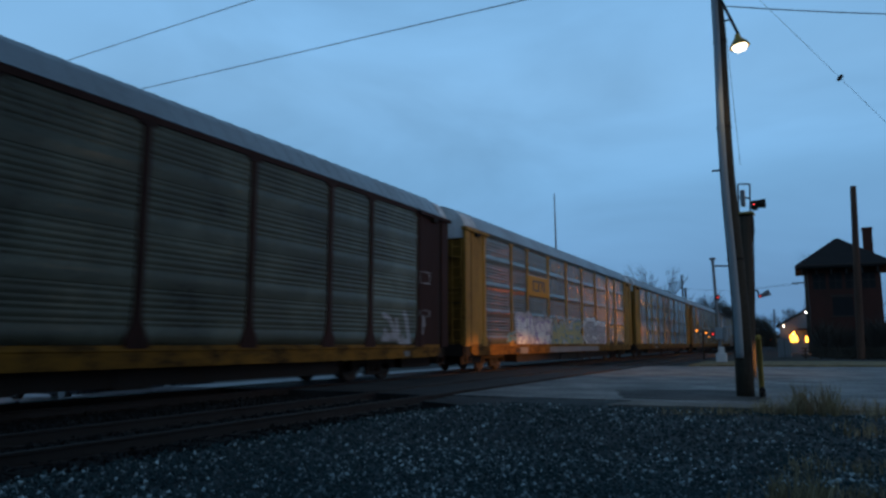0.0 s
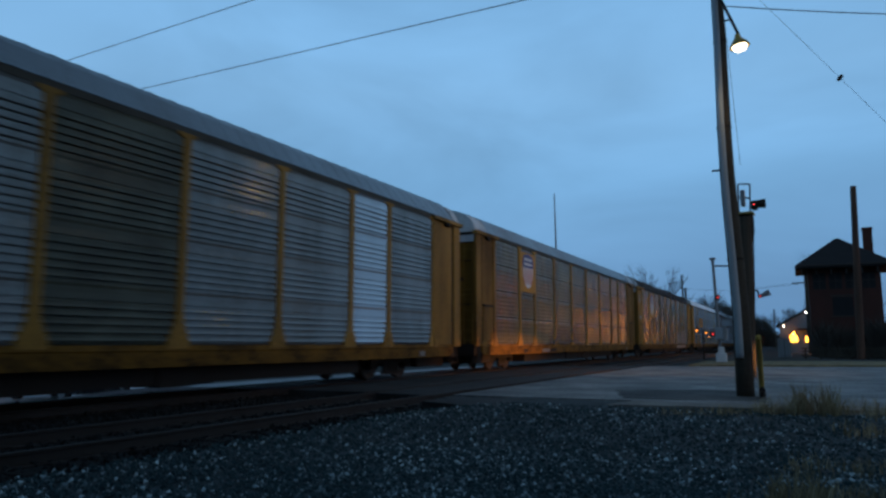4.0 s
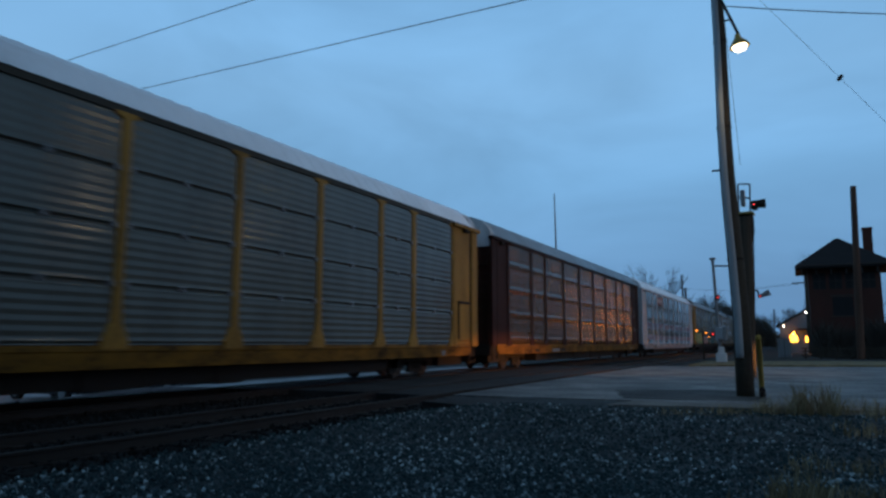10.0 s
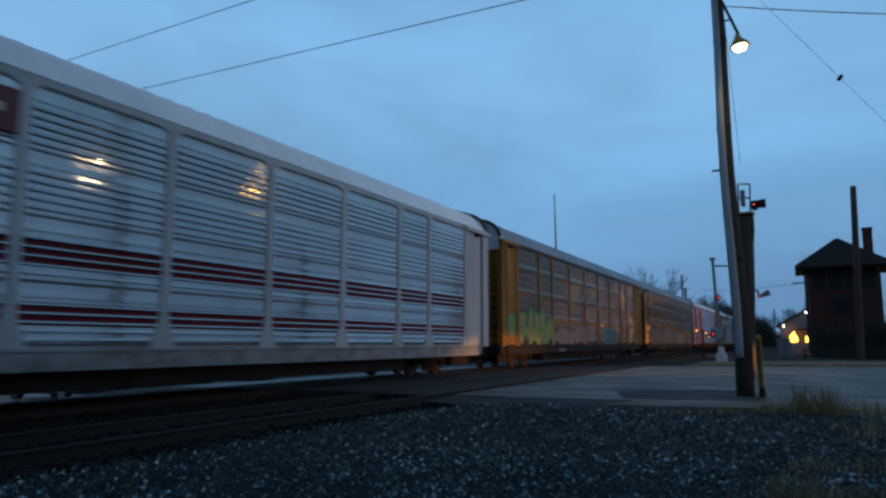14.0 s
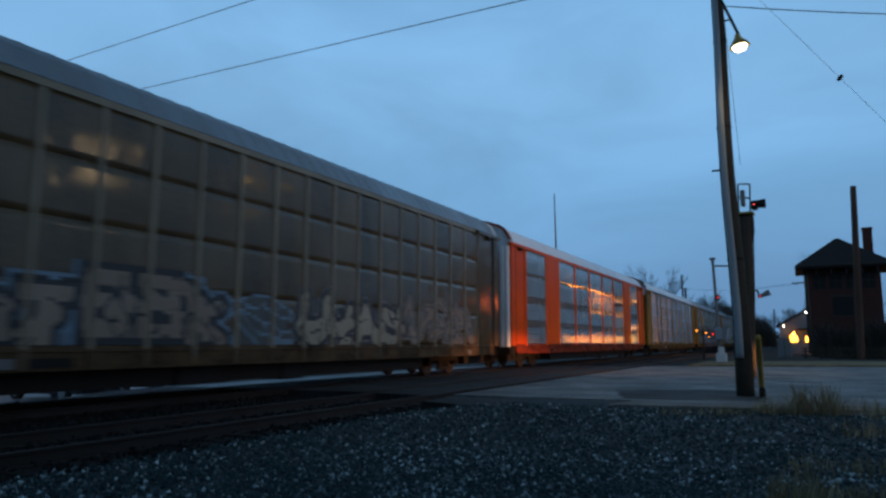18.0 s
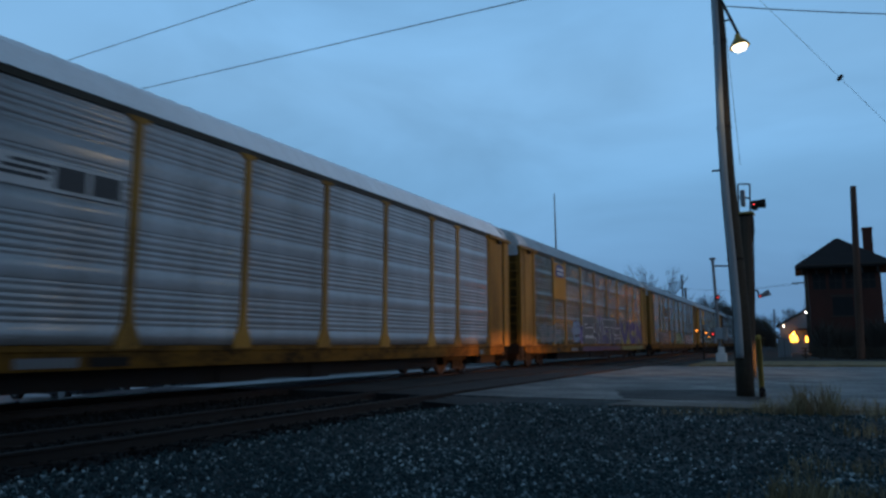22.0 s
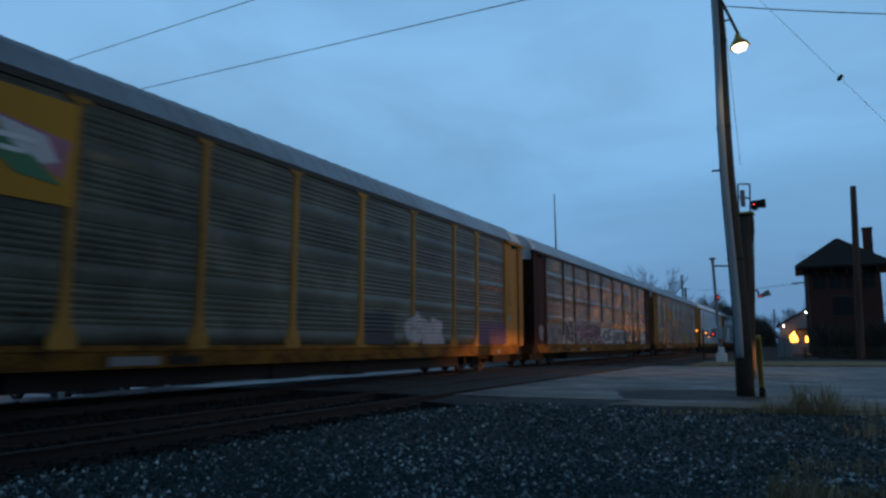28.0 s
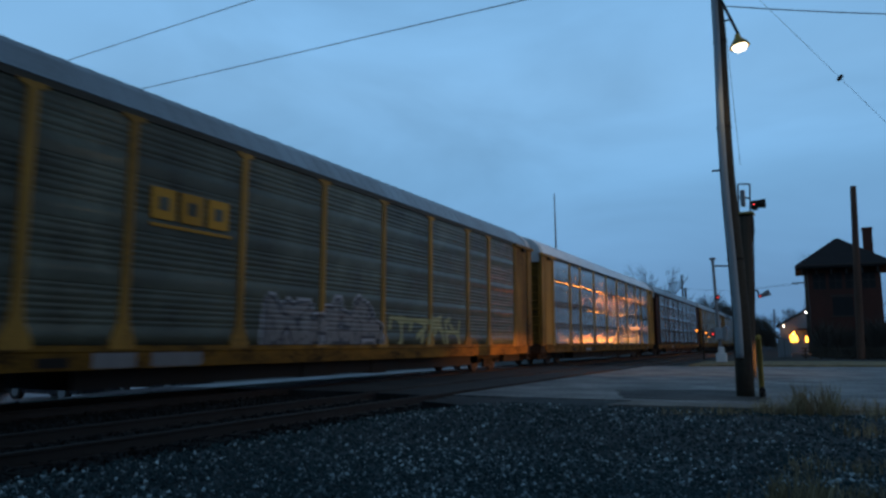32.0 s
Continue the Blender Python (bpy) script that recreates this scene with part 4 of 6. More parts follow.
        at = pose(0, e * (BODY / 2 - 0.02), 0, 0, 0, 0 if e < 0 else 180)
        put("gable_slot", simple("wide_slot" if notch else "gable_slot"), M["black"], car, at, "dark slot in the end cap")
        for z in (0, 1.67):
            put("door_seam", simple("seam"), M["black"], car, turn @ pose(0, 0, z))
        if notch or index == 11:
            put("door_slot", simple("door_slot"), M["black"], car, turn, "dark slot in the end door")
        if index in HOODS and e in HOODS[index][1]:
            put("roof_hood", simple("hood"), M[HOODS[index][0]], car, at, "dark arched flap round the roof's end")
        put("end_sill", simple("end_sill"), M["black"], car, pose(0, e * (BODY / 2 - 0.02), 0, 0, 0, 0 if e < 0 else 180))
        put("coupler", simple("coupler"), M["black"], car, pose(0, e * (BODY / 2 + 0.05), 0, 0, 0, 0 if e < 0 else 180), "black coupler and air hose")
        put("ladder", simple("ladder"), M[frame_mat], car, pose(e * -0.0 + HALF * 0.0 + 1.05 * -e, e * (BODY / 2 - 0.0), 0, 0, 0, -90 if e < 0 else 90))
        put("step", simple("steps"), M["black"], car, pose(HALF, e * (BODY / 2 - 0.4) - 0.25, 0))
        tr = put("truck", simple("bolster"), M["black"], car, pose(0, e * 10.3, 0), "black two-axle truck")
        for s in (-1, 1):
            put("side_frame", simple("frame"), M["black"], tr, pose(s * 1.0, 0, 0))
        for ax in (-1, 1):
            put("wheelset", wheelset_mesh(), M["wheel"], tr, pose(0, ax * 0.88, 0.445))
    if frame_mat == "brown":
        # stencilled frames on the trailing end sheet
        for z0, z1 in ((3.0, 3.4), (1.95, 2.15)):
            sign(car, 26.3, 27.0, z0, z1, M["brown"], [(0.0, 0.0, 1.0, 0.1, "white_sill"), (0.0, 0.9, 1.0, 1.0, "white_sill"), (0.0, 0.12, 0.06, 0.88, "white_sill"), (0.94, 0.12, 1.0, 0.88, "white_sill")])
    # stencilled plates on the near sill
    for y, w, mat in ((5.1, 0.55, "black"), (7.6, 1.1, "grey_paint"), (8.9, 0.8, "black"), (25.4, 0.3, "grey_paint")):
        if index % 3 != 1 or y < 6:
            part("sill_plate", boxes((HALF + 0.012, y + Y0, 0.70, HALF + 0.028, y + w + Y0, 0.86)), M[mat], car, "small plate on the sill")
    cars.append(car)
    return car


@lru_cache(None)
def mirrored(me):
    """The same mesh, mirrored along y."""
    bm = bmesh.new()
    bm.from_mesh(me)
    bmesh.ops.scale(bm, vec=(1, -1, 1), verts=bm.verts)
    bmesh.ops.reverse_faces(bm, faces=bm.faces)
    return bm_mesh(me.name, bm)


def bay(i):
    """Start and end of a bay, metres from the car's leading end."""
    return EDGES[i] - Y0, EDGES[i + 1] - Y0


CN_BARS = [(0.22, 0.25, 0.28, 0.78, "ink_black"), (0.22, 0.70, 0.78, 0.80, "ink_black"), (0.22, 0.22, 0.46, 0.32, "ink_black"), (0.46, 0.22, 0.52, 0.78, "ink_black"), (0.62, 0.30, 0.68, 0.74, "ink_black"), (0.73, 0.22, 0.79, 0.80, "ink_black")]


def flat(plate, y0, y1, z0, z1, pts, mat, lift=0.0):
    """A plain flat shape on a sign plate, its corners from 0 to 1 across the plate, clockwise."""
    x = HALF + 0.046 + lift
    q = [(y0 + a * (y1 - y0) - BODY / 2, z0 + b * (z1 - z0)) for a, b in pts[::-1]]
    n = len(q)
    vs = [(x, y, z) for y, z in q] + [(x - 0.012, y, z) for y, z in q]
    fs = [tuple(range(n)), tuple(range(2 * n - 1, n - 1, -1))] + [((i + 1) % n, i, n + i, n + (i + 1) % n) for i in range(n)]
    put("sign_shape", mesh_of("sign_shape", vs, fs), M[mat], plate)


def shield(car, y0, y1, z0, z1, lower):
    """A plate with a shield: blue band above, plain field below."""
    p = sign(car, y0, y1, z0, z1, M["yellow_sign"], [])
    x = HALF + 0.052
    w, h = y1 - y0, z1 - z0
    out = [(0.22, 0.92), (0.5, 0.96), (0.78, 0.92), (0.84, 0.75), (0.80, 0.35), (0.68, 0.16), (0.5, 0.10), (0.32, 0.16), (0.20, 0.35), (0.16, 0.75)]
    if lower:
        flat(p, y0, y1, z0, z1, out, "ink_white", 0.006)
    flat(p, y0, y1, z0, z1, [(0.16, 0.62), (0.14, 0.75), (0.22, 0.93), (0.5, 0.98), (0.78, 0.93), (0.86, 0.75), (0.84, 0.62)], "ink_blue", 0.012)
    for b in (0.68, 0.80):
        part("sign_shape", boxes((x, y0 + 0.24 * w - BODY / 2, z0 + b * h, x + 0.012, y0 + 0.76 * w - BODY / 2, z0 + (b + 0.06) * h)), M["ink_white"], p)
    if lower == "stripes":
        for k in range(5):
            a = 0.24 + k * 0.115
            part("sign_shape", boxes((x, y0 + a * w - BODY / 2, z0 + 0.2 * h, x + 0.006, y0 + (a + 0.05) * w - BODY / 2, z0 + 0.6 * h)), M["ink_red"], p)
    return p


def build_train():
    Yb = "autorack rail car, grey ribbed sheets"
    # 0
    c = autorack(0, "dark brown autorack rail car, weathered ribbed sheets, yellow sill", "corrugated", "steel_dark", "brown", "sill_yellow", "brown", "roof")
    graffiti(c, "corrugated", 24.2, 25.6, 1.1, 2.0, "JU", ["spray_white", "spray_grey"], 3, 0.07, 0.03)
    paint_patch(c, 26.2, 26.8, 1.3, 2.3, "spray_white", 4)
    # 1
    c = autorack(1, "yellow " + Yb + ", lettered plate and white graffiti", "corrugated", "steel_mid", "yellow", "sill_yellow", "yellow", "roof")
    a, b = bay(2)
    sign(c, a, b, 3.25, 4.15, M["yellow_sign"], CN_BARS)
    sprayed_sill(c, 5.6, 6.6, "spray_grey")
    sprayed_sill(c, 9.7, 19.0, "spray_grey")
    wash(c, "corrugated", 5.4, 9.9, 1.0, 2.05, ["spray_white", "spray_bright", "spray_lilac"], 11, 0.9, patch=3.0)
    graffiti(c, "corrugated", 5.6, 9.8, 1.05, 2.15, "SIOC", ["spray_bright", "spray_lilac", "spray_white"], 12, 0.20, 0.05, 0.22, square=False)
    wash(c, "corrugated", 9.9, 15.4, 1.0, 2.1, ["spray_olive", "spray_white", "spray_teal"], 13, 0.9, patch=3.0)
    graffiti(c, "corrugated", 10.1, 15.3, 1.1, 2.25, "AMUB", ["spray_olive", "spray_teal", "spray_white"], 14, 0.12, 0.06, 0.10, square=False, wild=0.6)
    graffiti(c, "corrugated", 15.9, 20.3, 1.05, 2.2, "OEOB", ["spray_white", "spray_grey", "spray_bright"], 15, 0.12, 0.05, 0.26, square=False)
    graffiti(c, "corrugated", 4.2, 5.3, 1.15, 1.6, "SC", ["spray_teal", "spray_grey"], 16, 0.05, 0.03, square=False)
    # 2
    autorack(2, "yellow " + Yb + ", some bright and new", "louver", ["steel", "silver", "steel", "steel", "steel_dark", "steel", "steel", "silver", "steel"], "yellow", "sill_yellow", "yellow", "roof")
    # 3
    c = autorack(3, "dirty yellow " + Yb + " and a shield plate", "tiered", "steel_tan", "yellow_dirty", "sill_yellow", "yellow", "roof", notch=True)
    a, b = bay(1)
    shield(c, a, b, 3.35, 5.1, "stripes")
    graffiti(c, "tiered", 9.2, 14.0, 1.1, 2.0, "UOUC", ["spray_black", "spray_black"], 31, 0.05, 0.02, square=False)
    # 4
    c = autorack(4, "grimy yellow " + Yb + ", shield, rusted roof", "tiered", "steel_tan", "yellow", "sill_yellow", "yellow", "roof_rust", notch=True)
    a, b = bay(1)
    shield(c, a, b, 3.2, 5.1, "plain")
    sprayed_sill(c, 18.0, 24.0, "spray_stone")
    wash(c, "tiered", 19.2, 24.4, 1.0, 1.85, ["spray_stone", "spray_grey"], 41, 0.3)
    graffiti(c, "tiered", 18.9, 24.5, 1.0, 2.1, "AVIO", ["spray_stone", "spray_black", "spray_white"], 42, 0.16, 0.08, 0.06, square=False, lean=0.1)
    paint_patch(c, 0.66, 1.2, 4.05, 4.8, "spray_white", 43)
    paint_patch(c, 0.66, 1.45, 2.85, 3.3, "spray_white", 44)
    # 5
    c = autorack(5, "yellow " + Yb + " and a lettered plate", "tiered", "steel_mid", "yellow", "sill_yellow", "yellow", "roof_white", notch=True)
    a, b = bay(2)
    sign(c, a + 0.05, b - 0.05, 3.05, 4.05, M["yellow_sign"], CN_BARS)
    clip = bm_mesh("clip", boxes((-0.05, -0.06, -0.05, 0.03, 0.06, 0.06), bevel=0.01))
    for i in range(9):
        a, b = bay(i)
        for z in (1, 2, 3):
            for y in (a + 0.16, (a + b) / 2, b - 0.16):
                put("clip", clip, M["grey_paint"], c, pose(HALF, y + Y0, P0 + z * (P1 - P0) / 4 + 0.02))
    # 6
    autorack(6, "dark brown autorack rail car with rusty ribbed sheets", "corrugated", "steel_brown", "brown", "sill_yellow", "brown", "roof")
    # 7
    c = autorack(7, "white autorack rail car, slotted sheets, red stripes and maroon plate", "louver", "silver", "white", "white_sill", "white", "roof_white")
    for i in range(9):
        a, b = bay(i)
        for z0, z1 in ((1.33, 1.78), (2.30, 2.80)):
            stripe(c, "louver", a + 0.07, b - 0.07, z0, z1)
    a, b = bay(2)
    sign(c, a + 0.1, b - 0.1, 4.35, 5.05, M["maroon"], [(0.08, 0.2, 0.2, 0.8, "ink_white"), (0.26, 0.42, 0.9, 0.62, "ink_white"), (0.4, 0.22, 0.8, 0.3, "ink_white")])
    # 8
    c = autorack(8, "dirty yellow " + Yb + " and green graffiti", "corrugated", "steel_dark", "yellow", "black", "yellow_dirty", "roof")
    paint_patch(c, 0.66, 1.66, 1.25, 2.5, "spray_green", 80)
    graffiti(c, "corrugated", 2.3, 6.9, 1.05, 2.35, "HUUM", ["spray_yellow", "spray_green", "spray_black"], 81, 0.15, 0.09, 0.10, square=False, jitter=0.12)
    graffiti(c, "corrugated", 7.4, 12.6, 1.1, 1.9, "OAOC", ["spray_tan", "spray_pink"], 82, 0.12, 0.04, square=False)
    wash(c, "corrugated", 16.7, 20.1, 1.0, 1.75, ["spray_sea", "spray_teal"], 83, 0.5)
    graffiti(c, "corrugated", 16.8, 19.9, 1.1, 1.95, "COE", ["spray_sea", "spray_shade", "spray_teal"], 84, 0.13, 0.06, 0.10, square=False)
    # 9
    c = autorack(9, "smooth grey autorack rail car with thin ribs and pale graffiti", "smooth", "smooth_grey", "smooth_grey", "sill_brown", "rib_tan", "roof", post_style="thin", thin=True, door_mat="black")
    for i in range(22):
        y = EDGES[0] + i * (EDGES[-1] - EDGES[0]) / 21
        for f in (-1, 1):
            part("rib_foot", boxes((f * HALF - 0.04, y - 0.07, 0.68, f * HALF + 0.045, y + 0.07, FLOOR - 0.045)), M["smooth_grey"], c)
    wash(c, "smooth", 3.4, 7.4, 1.0, 2.15, ["spray_blue", "spray_shade", "spray_teal"], 90, 0.4, False)
    graffiti(c, "smooth", 2.2, 6.7, 1.05, 2.3, "CTAT", ["spray_tan", "spray_black", "spray_blue"], 91, 0.13, 0.13, 0.12, False, wild=0.3)
    graffiti(c, "smooth", 7.5, 13.2, 1.05, 2.12, "LIBBK", ["spray_stone", "spray_black", "spray_sky"], 92, 0.13, 0.13, 0.10, False, jitter=0.16, wild=0.12)
    wash(c, "smooth", 13.5, 15.2, 1.0, 1.9, ["spray_shade"], 93, 0.2, False)
    graffiti(c, "smooth", 13.6, 15.6, 1.1, 2.1, "C", ["spray_shade", "spray_sky"], 94, 0.10, 0.05, 0.0, False, False)
    wash(c, "smooth", 15.7, 20.5, 1.0, 2.05, ["spray_black", "spray_shade"], 97, 0.3, False)
    graffiti(c, "smooth", 15.6, 20.6, 1.05, 2.25, "UVAU", ["spray_cream", "spray_black", "spray_grey"], 95, 0.13, 0.12, 0.05, False, False, jitter=0.12, wild=0.3)
    graffiti(c, "smooth", 20.6, 25.8, 1.05, 2.3, "AMSEN", ["spray_tan", "spray_shade", "spray_tan"], 96, 0.07, 0.08, 0.05, False, False, jitter=0.12)
    # 10
    c = autorack(10, "orange autorack rail car with bright slotted sheets", "louver", ["silver", None, "silver", "silver", "silver", "silver", "silver", None, "silver"], "orange", "orange_dirty", "orange", "roof_white", post_style="slim", gable_mat="gable", door_mat="orange_dirty")
    for i in (1, 7):
        a, b = bay(i)
        part("solid_panel", boxes((HALF - 0.06, a + Y0, P0, HALF + 0.03, b + Y0, P1)), M["orange"], c)
        part("solid_panel", boxes((-HALF - 0.03, a + Y0, P0, -HALF + 0.06, b + Y0, P1)), M["orange"], c)
    for e in (-1, 1):
        bm = bmesh.new()
        for x, w in ((1.18, 0.13), (1.38, 0.12)):
            tube(bm, (x, e * (BODY / 2 + 0.06), 0.95), (x, e * (BODY / 2 + 0.06), 5.2), w, n=12)
        part("corner_post", bm, M["corner_white"], c, "white rounded corner post")
    a, b = bay(6)
    sign(c, a + 0.3, b - 0.6, 3.55, 3.75, M["ink_black"], [])
    # 11
    c = autorack(11, "yellow " + Yb + " and a white plate", "corrugated", "steel_pale", "yellow", "sill_yellow", "yellow", "roof_white")
    a, b = bay(2)
    sign(c, a + 0.25, b - 0.3, 3.55, 4.05, M["ink_white"], [(0.02, 0.30, 0.40, 0.42, "ink_black"), (0.08, 0.52, 0.42, 0.64, "ink_black"), (0.14, 0.74, 0.44, 0.86, "ink_black"), (0.46, 0.12, 0.70, 0.88, "ink_black"), (0.74, 0.12, 0.98, 0.88, "ink_black")])
    # 12
    c = autorack(12, "yellow " + Yb + ", blue-banded plate and lilac graffiti", "corrugated", "steel_dark", "yellow", "sill_yellow", "yellow", "roof")
    a, b = bay(1)
    shield(c, a, b, 3.3, 5.1, "")
    graffiti(c, "corrugated", 2.6, 5.9, 1.15, 2.0, "OSH", ["spray_grey", "spray_teal"], 121, 0.09, 0.04, square=False)
    graffiti(c, "corrugated", 8.0, 9.3, 1.2, 2.2, "E", ["spray_sky", "spray_violet"], 122, 0.10, 0.03, wild=0.5)
    wash(c, "corrugated", 9.4, 10.0, 0.9, 2.3, ["spray_violet", "spray_lilac"], 123, 0.2)
    wash(c, "corrugated", 12.6, 18.4, 1.0, 2.3, ["spray_shade", "spray_violet", "spray_shade"], 124, 0.2)
    sprayed_sill(c, 9.8, 19.2, "spray_magenta")
    graffiti(c, "corrugated", 9.7, 12.7, 1.0, 2.62, "E", ["spray_shade", "spray_bright", "spray_black"], 125, 0.20, 0.06, 0.16, jitter=0.0, wild=0.0)
    graffiti(c, "corrugated", 12.8, 14.5, 1.0, 2.55, "N", ["spray_shade", "spray_bright", "spray_violet"], 126, 0.19, 0.055, 0.12, jitter=0.0, wild=0.0)
    graffiti(c, "corrugated", 14.6, 17.3, 1.0, 2.55, "T", ["spray_shade", "spray_bright", "spray_black"], 128, 0.22, 0.06, 0.14, jitter=0.0, wild=0.0)
    graffiti(c, "corrugated", 17.4, 19.2, 1.0, 2.55, "Y", ["spray_shade", "spray_bright", "spray_black"], 129, 0.19, 0.06, 0.14, jitter=0.0, wild=0.0)
    sprayed_sill(c, 19.4, 26.6, "spray_lime")
    wash(c, "corrugated", 19.4, 26.5, 0.9, 2.3, ["spray_yellow", "spray_lime"], 130, 0.35)
    graffiti(c, "corrugated", 19.3, 26.6, 1.0, 2.55, "VCN", ["spray_violet", "spray_black", "spray_white"], 127, 0.23, 0.09, 0.05, square=False, jitter=0.02, wild=0.0)
    # 13
    c = autorack(13, "yellow " + Yb + " and yellow graffiti", "corrugated", "steel_mid", "yellow_dirty", "sill_yellow", "yellow", "roof")
    graffiti(c, "corrugated", 3.9, 9.2, 1.2, 2.0, "SOUPN", ["spray_black", "spray_white"], 131, 0.11, 0.05, square=False, wild=0.5)
    graffiti(c, "corrugated", 4.8, 9.2, 1.02, 1.34, "PCOS", ["spray_black", "spray_white"], 132, 0.07, 0.04, square=False, wild=0.5)
    wash(c, "corrugated", 7.1, 9.4, 3.62, 3.98, ["spray_shade"], 135, 0.2)
    graffiti(c, "corrugated", 13.4, 17.0, 1.05, 2.0, "AHUA", ["spray_olive", "spray_yellow"], 133, 0.10, 0.05, square=False)
    wash(c, "corrugated", 19.4, 20.6, 1.0, 1.8, ["spray_maroon"], 136, 0.3)
    graffiti(c, "corrugated", 19.4, 24.6, 1.05, 1.95, "AKTUN", ["spray_white", "spray_red"], 134, 0.10, 0.04, square=False)
    # 14
    c = autorack(14, "yellow " + Yb + " and a tricolour plate", "corrugated", "steel_dark", "yellow", "sill_yellow", "yellow", "roof")
    a, b = bay(1)
    p = sign(c, a, b, 3.35, 5.1, M["yellow_sign"], [])
    flat(p, a, b, 3.35, 5.1, [(0.20, 0.74), (0.95, 0.62), (0.88, 0.24), (0.52, 0.44)], "spray_pink")
    flat(p, a, b, 3.35, 5.1, [(0.30, 0.70), (0.72, 0.62), (0.84, 0.40), (0.66, 0.34), (0.42, 0.48)], "ink_white", 0.004)
    flat(p, a, b, 3.35, 5.1, [(0.20, 0.74), (0.46, 0.46), (0.60, 0.42), (0.88, 0.18), (0.48, 0.22), (0.36, 0.32), (0.14, 0.34)], "ink_green", 0.008)
    part("sign_shape", boxes((HALF + 0.052, a + 0.55 - BODY / 2, 4.25, HALF + 0.062, a + 1.25 - BODY / 2, 4.34), (HALF + 0.052, a + 0.62 - BODY / 2, 4.05, HALF + 0.062, a + 1.1 - BODY / 2, 4.13)), M["ink_white"], p)
    wash(c, "corrugated", 2.6, 3.9, 1.35, 1.6, ["spray_white"], 140, 0.25)
    wash(c, "corrugated", 15.7, 17.4, 1.0, 2.0, ["spray_black"], 141, 0.15)
    graffiti(c, "corrugated", 18.2, 20.5, 1.05, 1.95, "OB", ["spray_white", "spray_grey"], 142, 0.14, 0.05, square=False)
    wash(c, "corrugated", 23.6, 26.25, 1.0, 1.9, ["spray_magenta"], 143, 0.12)
    paint_patch(c, 26.55, 26.95, 1.95, 2.3, "spray_sea", 144)
    # 15
    c = autorack(15, "dark brown autorack rail car, weathered sheets and outlined graffiti", "corrugated", "steel_dark", "brown", "sill_yellow", "brown", "roof")
    paint_patch(c, 0.66, 1.45, 1.15, 2.1, "spray_grey", 150)
    wash(c, "corrugated", 1.9, 4.4, 1.0, 2.0, ["spray_grey", "spray_shade"], 151, 0.12)
    graffiti(c, "corrugated", 4.6, 6.5, 1.0, 2.15, "N", ["spray_black", "spray_cream"], 152, 0.20, 0.12, lean=0.12, wild=0.3)
    wash(c, "corrugated", 4.4, 6.4, 1.0, 1.5, ["spray_cream"], 156, 0.3)
    wash(c, "corrugated", 6.9, 12.0, 1.0, 1.5, ["spray_sea", "spray_shade", "spray_grey"], 157, 0.3)
    graffiti(c, "corrugated", 6.7, 12.2, 1.15, 2.2, "CAEPB", ["spray_maroon", "spray_white", "spray_shade"], 153, 0.13, 0.05, 0.05, jitter=0.12)
    graffiti(c, "corrugated", 12.5, 18.2, 1.05, 1.95, "TVPE", ["spray_shade", "spray_bright", "spray_teal"], 154, 0.15, 0.06, 0.08, jitter=0.1, wild=0.4)
    wash(c, "corrugated", 24.2, 25.9, 1.0, 1.75, ["spray_white", "spray_grey", "spray_bright"], 155, 0.25, patch=5.0)
    graffiti(c, "corrugated", 24.3, 25.8, 1.3, 2.05, "M", ["spray_bright", "spray_white"], 158, 0.06, 0.03, wild=0.2)
    # 16
    c = autorack(16, "yellow " + Yb + ", yellow lettering and outlined graffiti", "corrugated", "steel_dark", "yellow_dirty", "sill_yellow", "yellow", "roof")
    a, b = bay(2)
    sign(c, a + 0.45, b - 0.4, 3.3, 3.36, M["yellow_sign"], [])
    for k in range(3):
        y = a + 0.45 + k * 0.72
        sign(c, y, y + 0.58, 3.45, 4.05, M["yellow_sign"], [(0.3, 0.28, 0.7, 0.72, "steel_dark")])
    wash(c, "corrugated", 10.7, 15.2, 1.0, 1.75, ["spray_grey", "spray_shade"], 160, 0.3)
    graffiti(c, "corrugated", 10.5, 15.4, 1.05, 2.1, "MHUA", ["spray_grey", "spray_black", "spray_white"], 161, 0.14, 0.08, 0.07, square=False, wild=0.5)
    graffiti(c, "corrugated", 16.1, 20.8, 1.05, 1.9, "TTMH", ["spray_olive", "spray_olive"], 162, 0.06, 0.02, wild=0.4)
    for y0, y1 in ((6.1, 7.0), (7.35, 8.6)):
        sprayed_sill(c, y0, y1, "spray_grey")
    # the rest, seen from far
    autorack(17, "yellow " + Yb + " and bright sheets", "louver", "silver", "yellow", "sill_yellow", "yellow", "roof_white")
    autorack(18, "dark brown autorack rail car with bright sheets", "corrugated", "steel", "brown", "sill_yellow", "brown", "roof")
    autorack(19, "yellow " + Yb, "corrugated", "steel_tan", "yellow_dirty", "sill_yellow", "yellow", "roof")
    autorack(20, "yellow " + Yb, "tiered", "steel_mid", "yellow", "sill_yellow", "yellow", "roof")
    autorack(21, "dark brown autorack rail car with rusty ribbed sheets", "corrugated", "steel_brown", "brown", "sill_yellow", "brown", "roof")
    autorack(22, "yellow " + Yb, "corrugated", "steel_dark", "yellow", "sill_yellow", "yellow", "roof")
    autorack(23, "yellow " + Yb, "corrugated", "steel_tan", "yellow", "sill_yellow", "yellow", "roof")


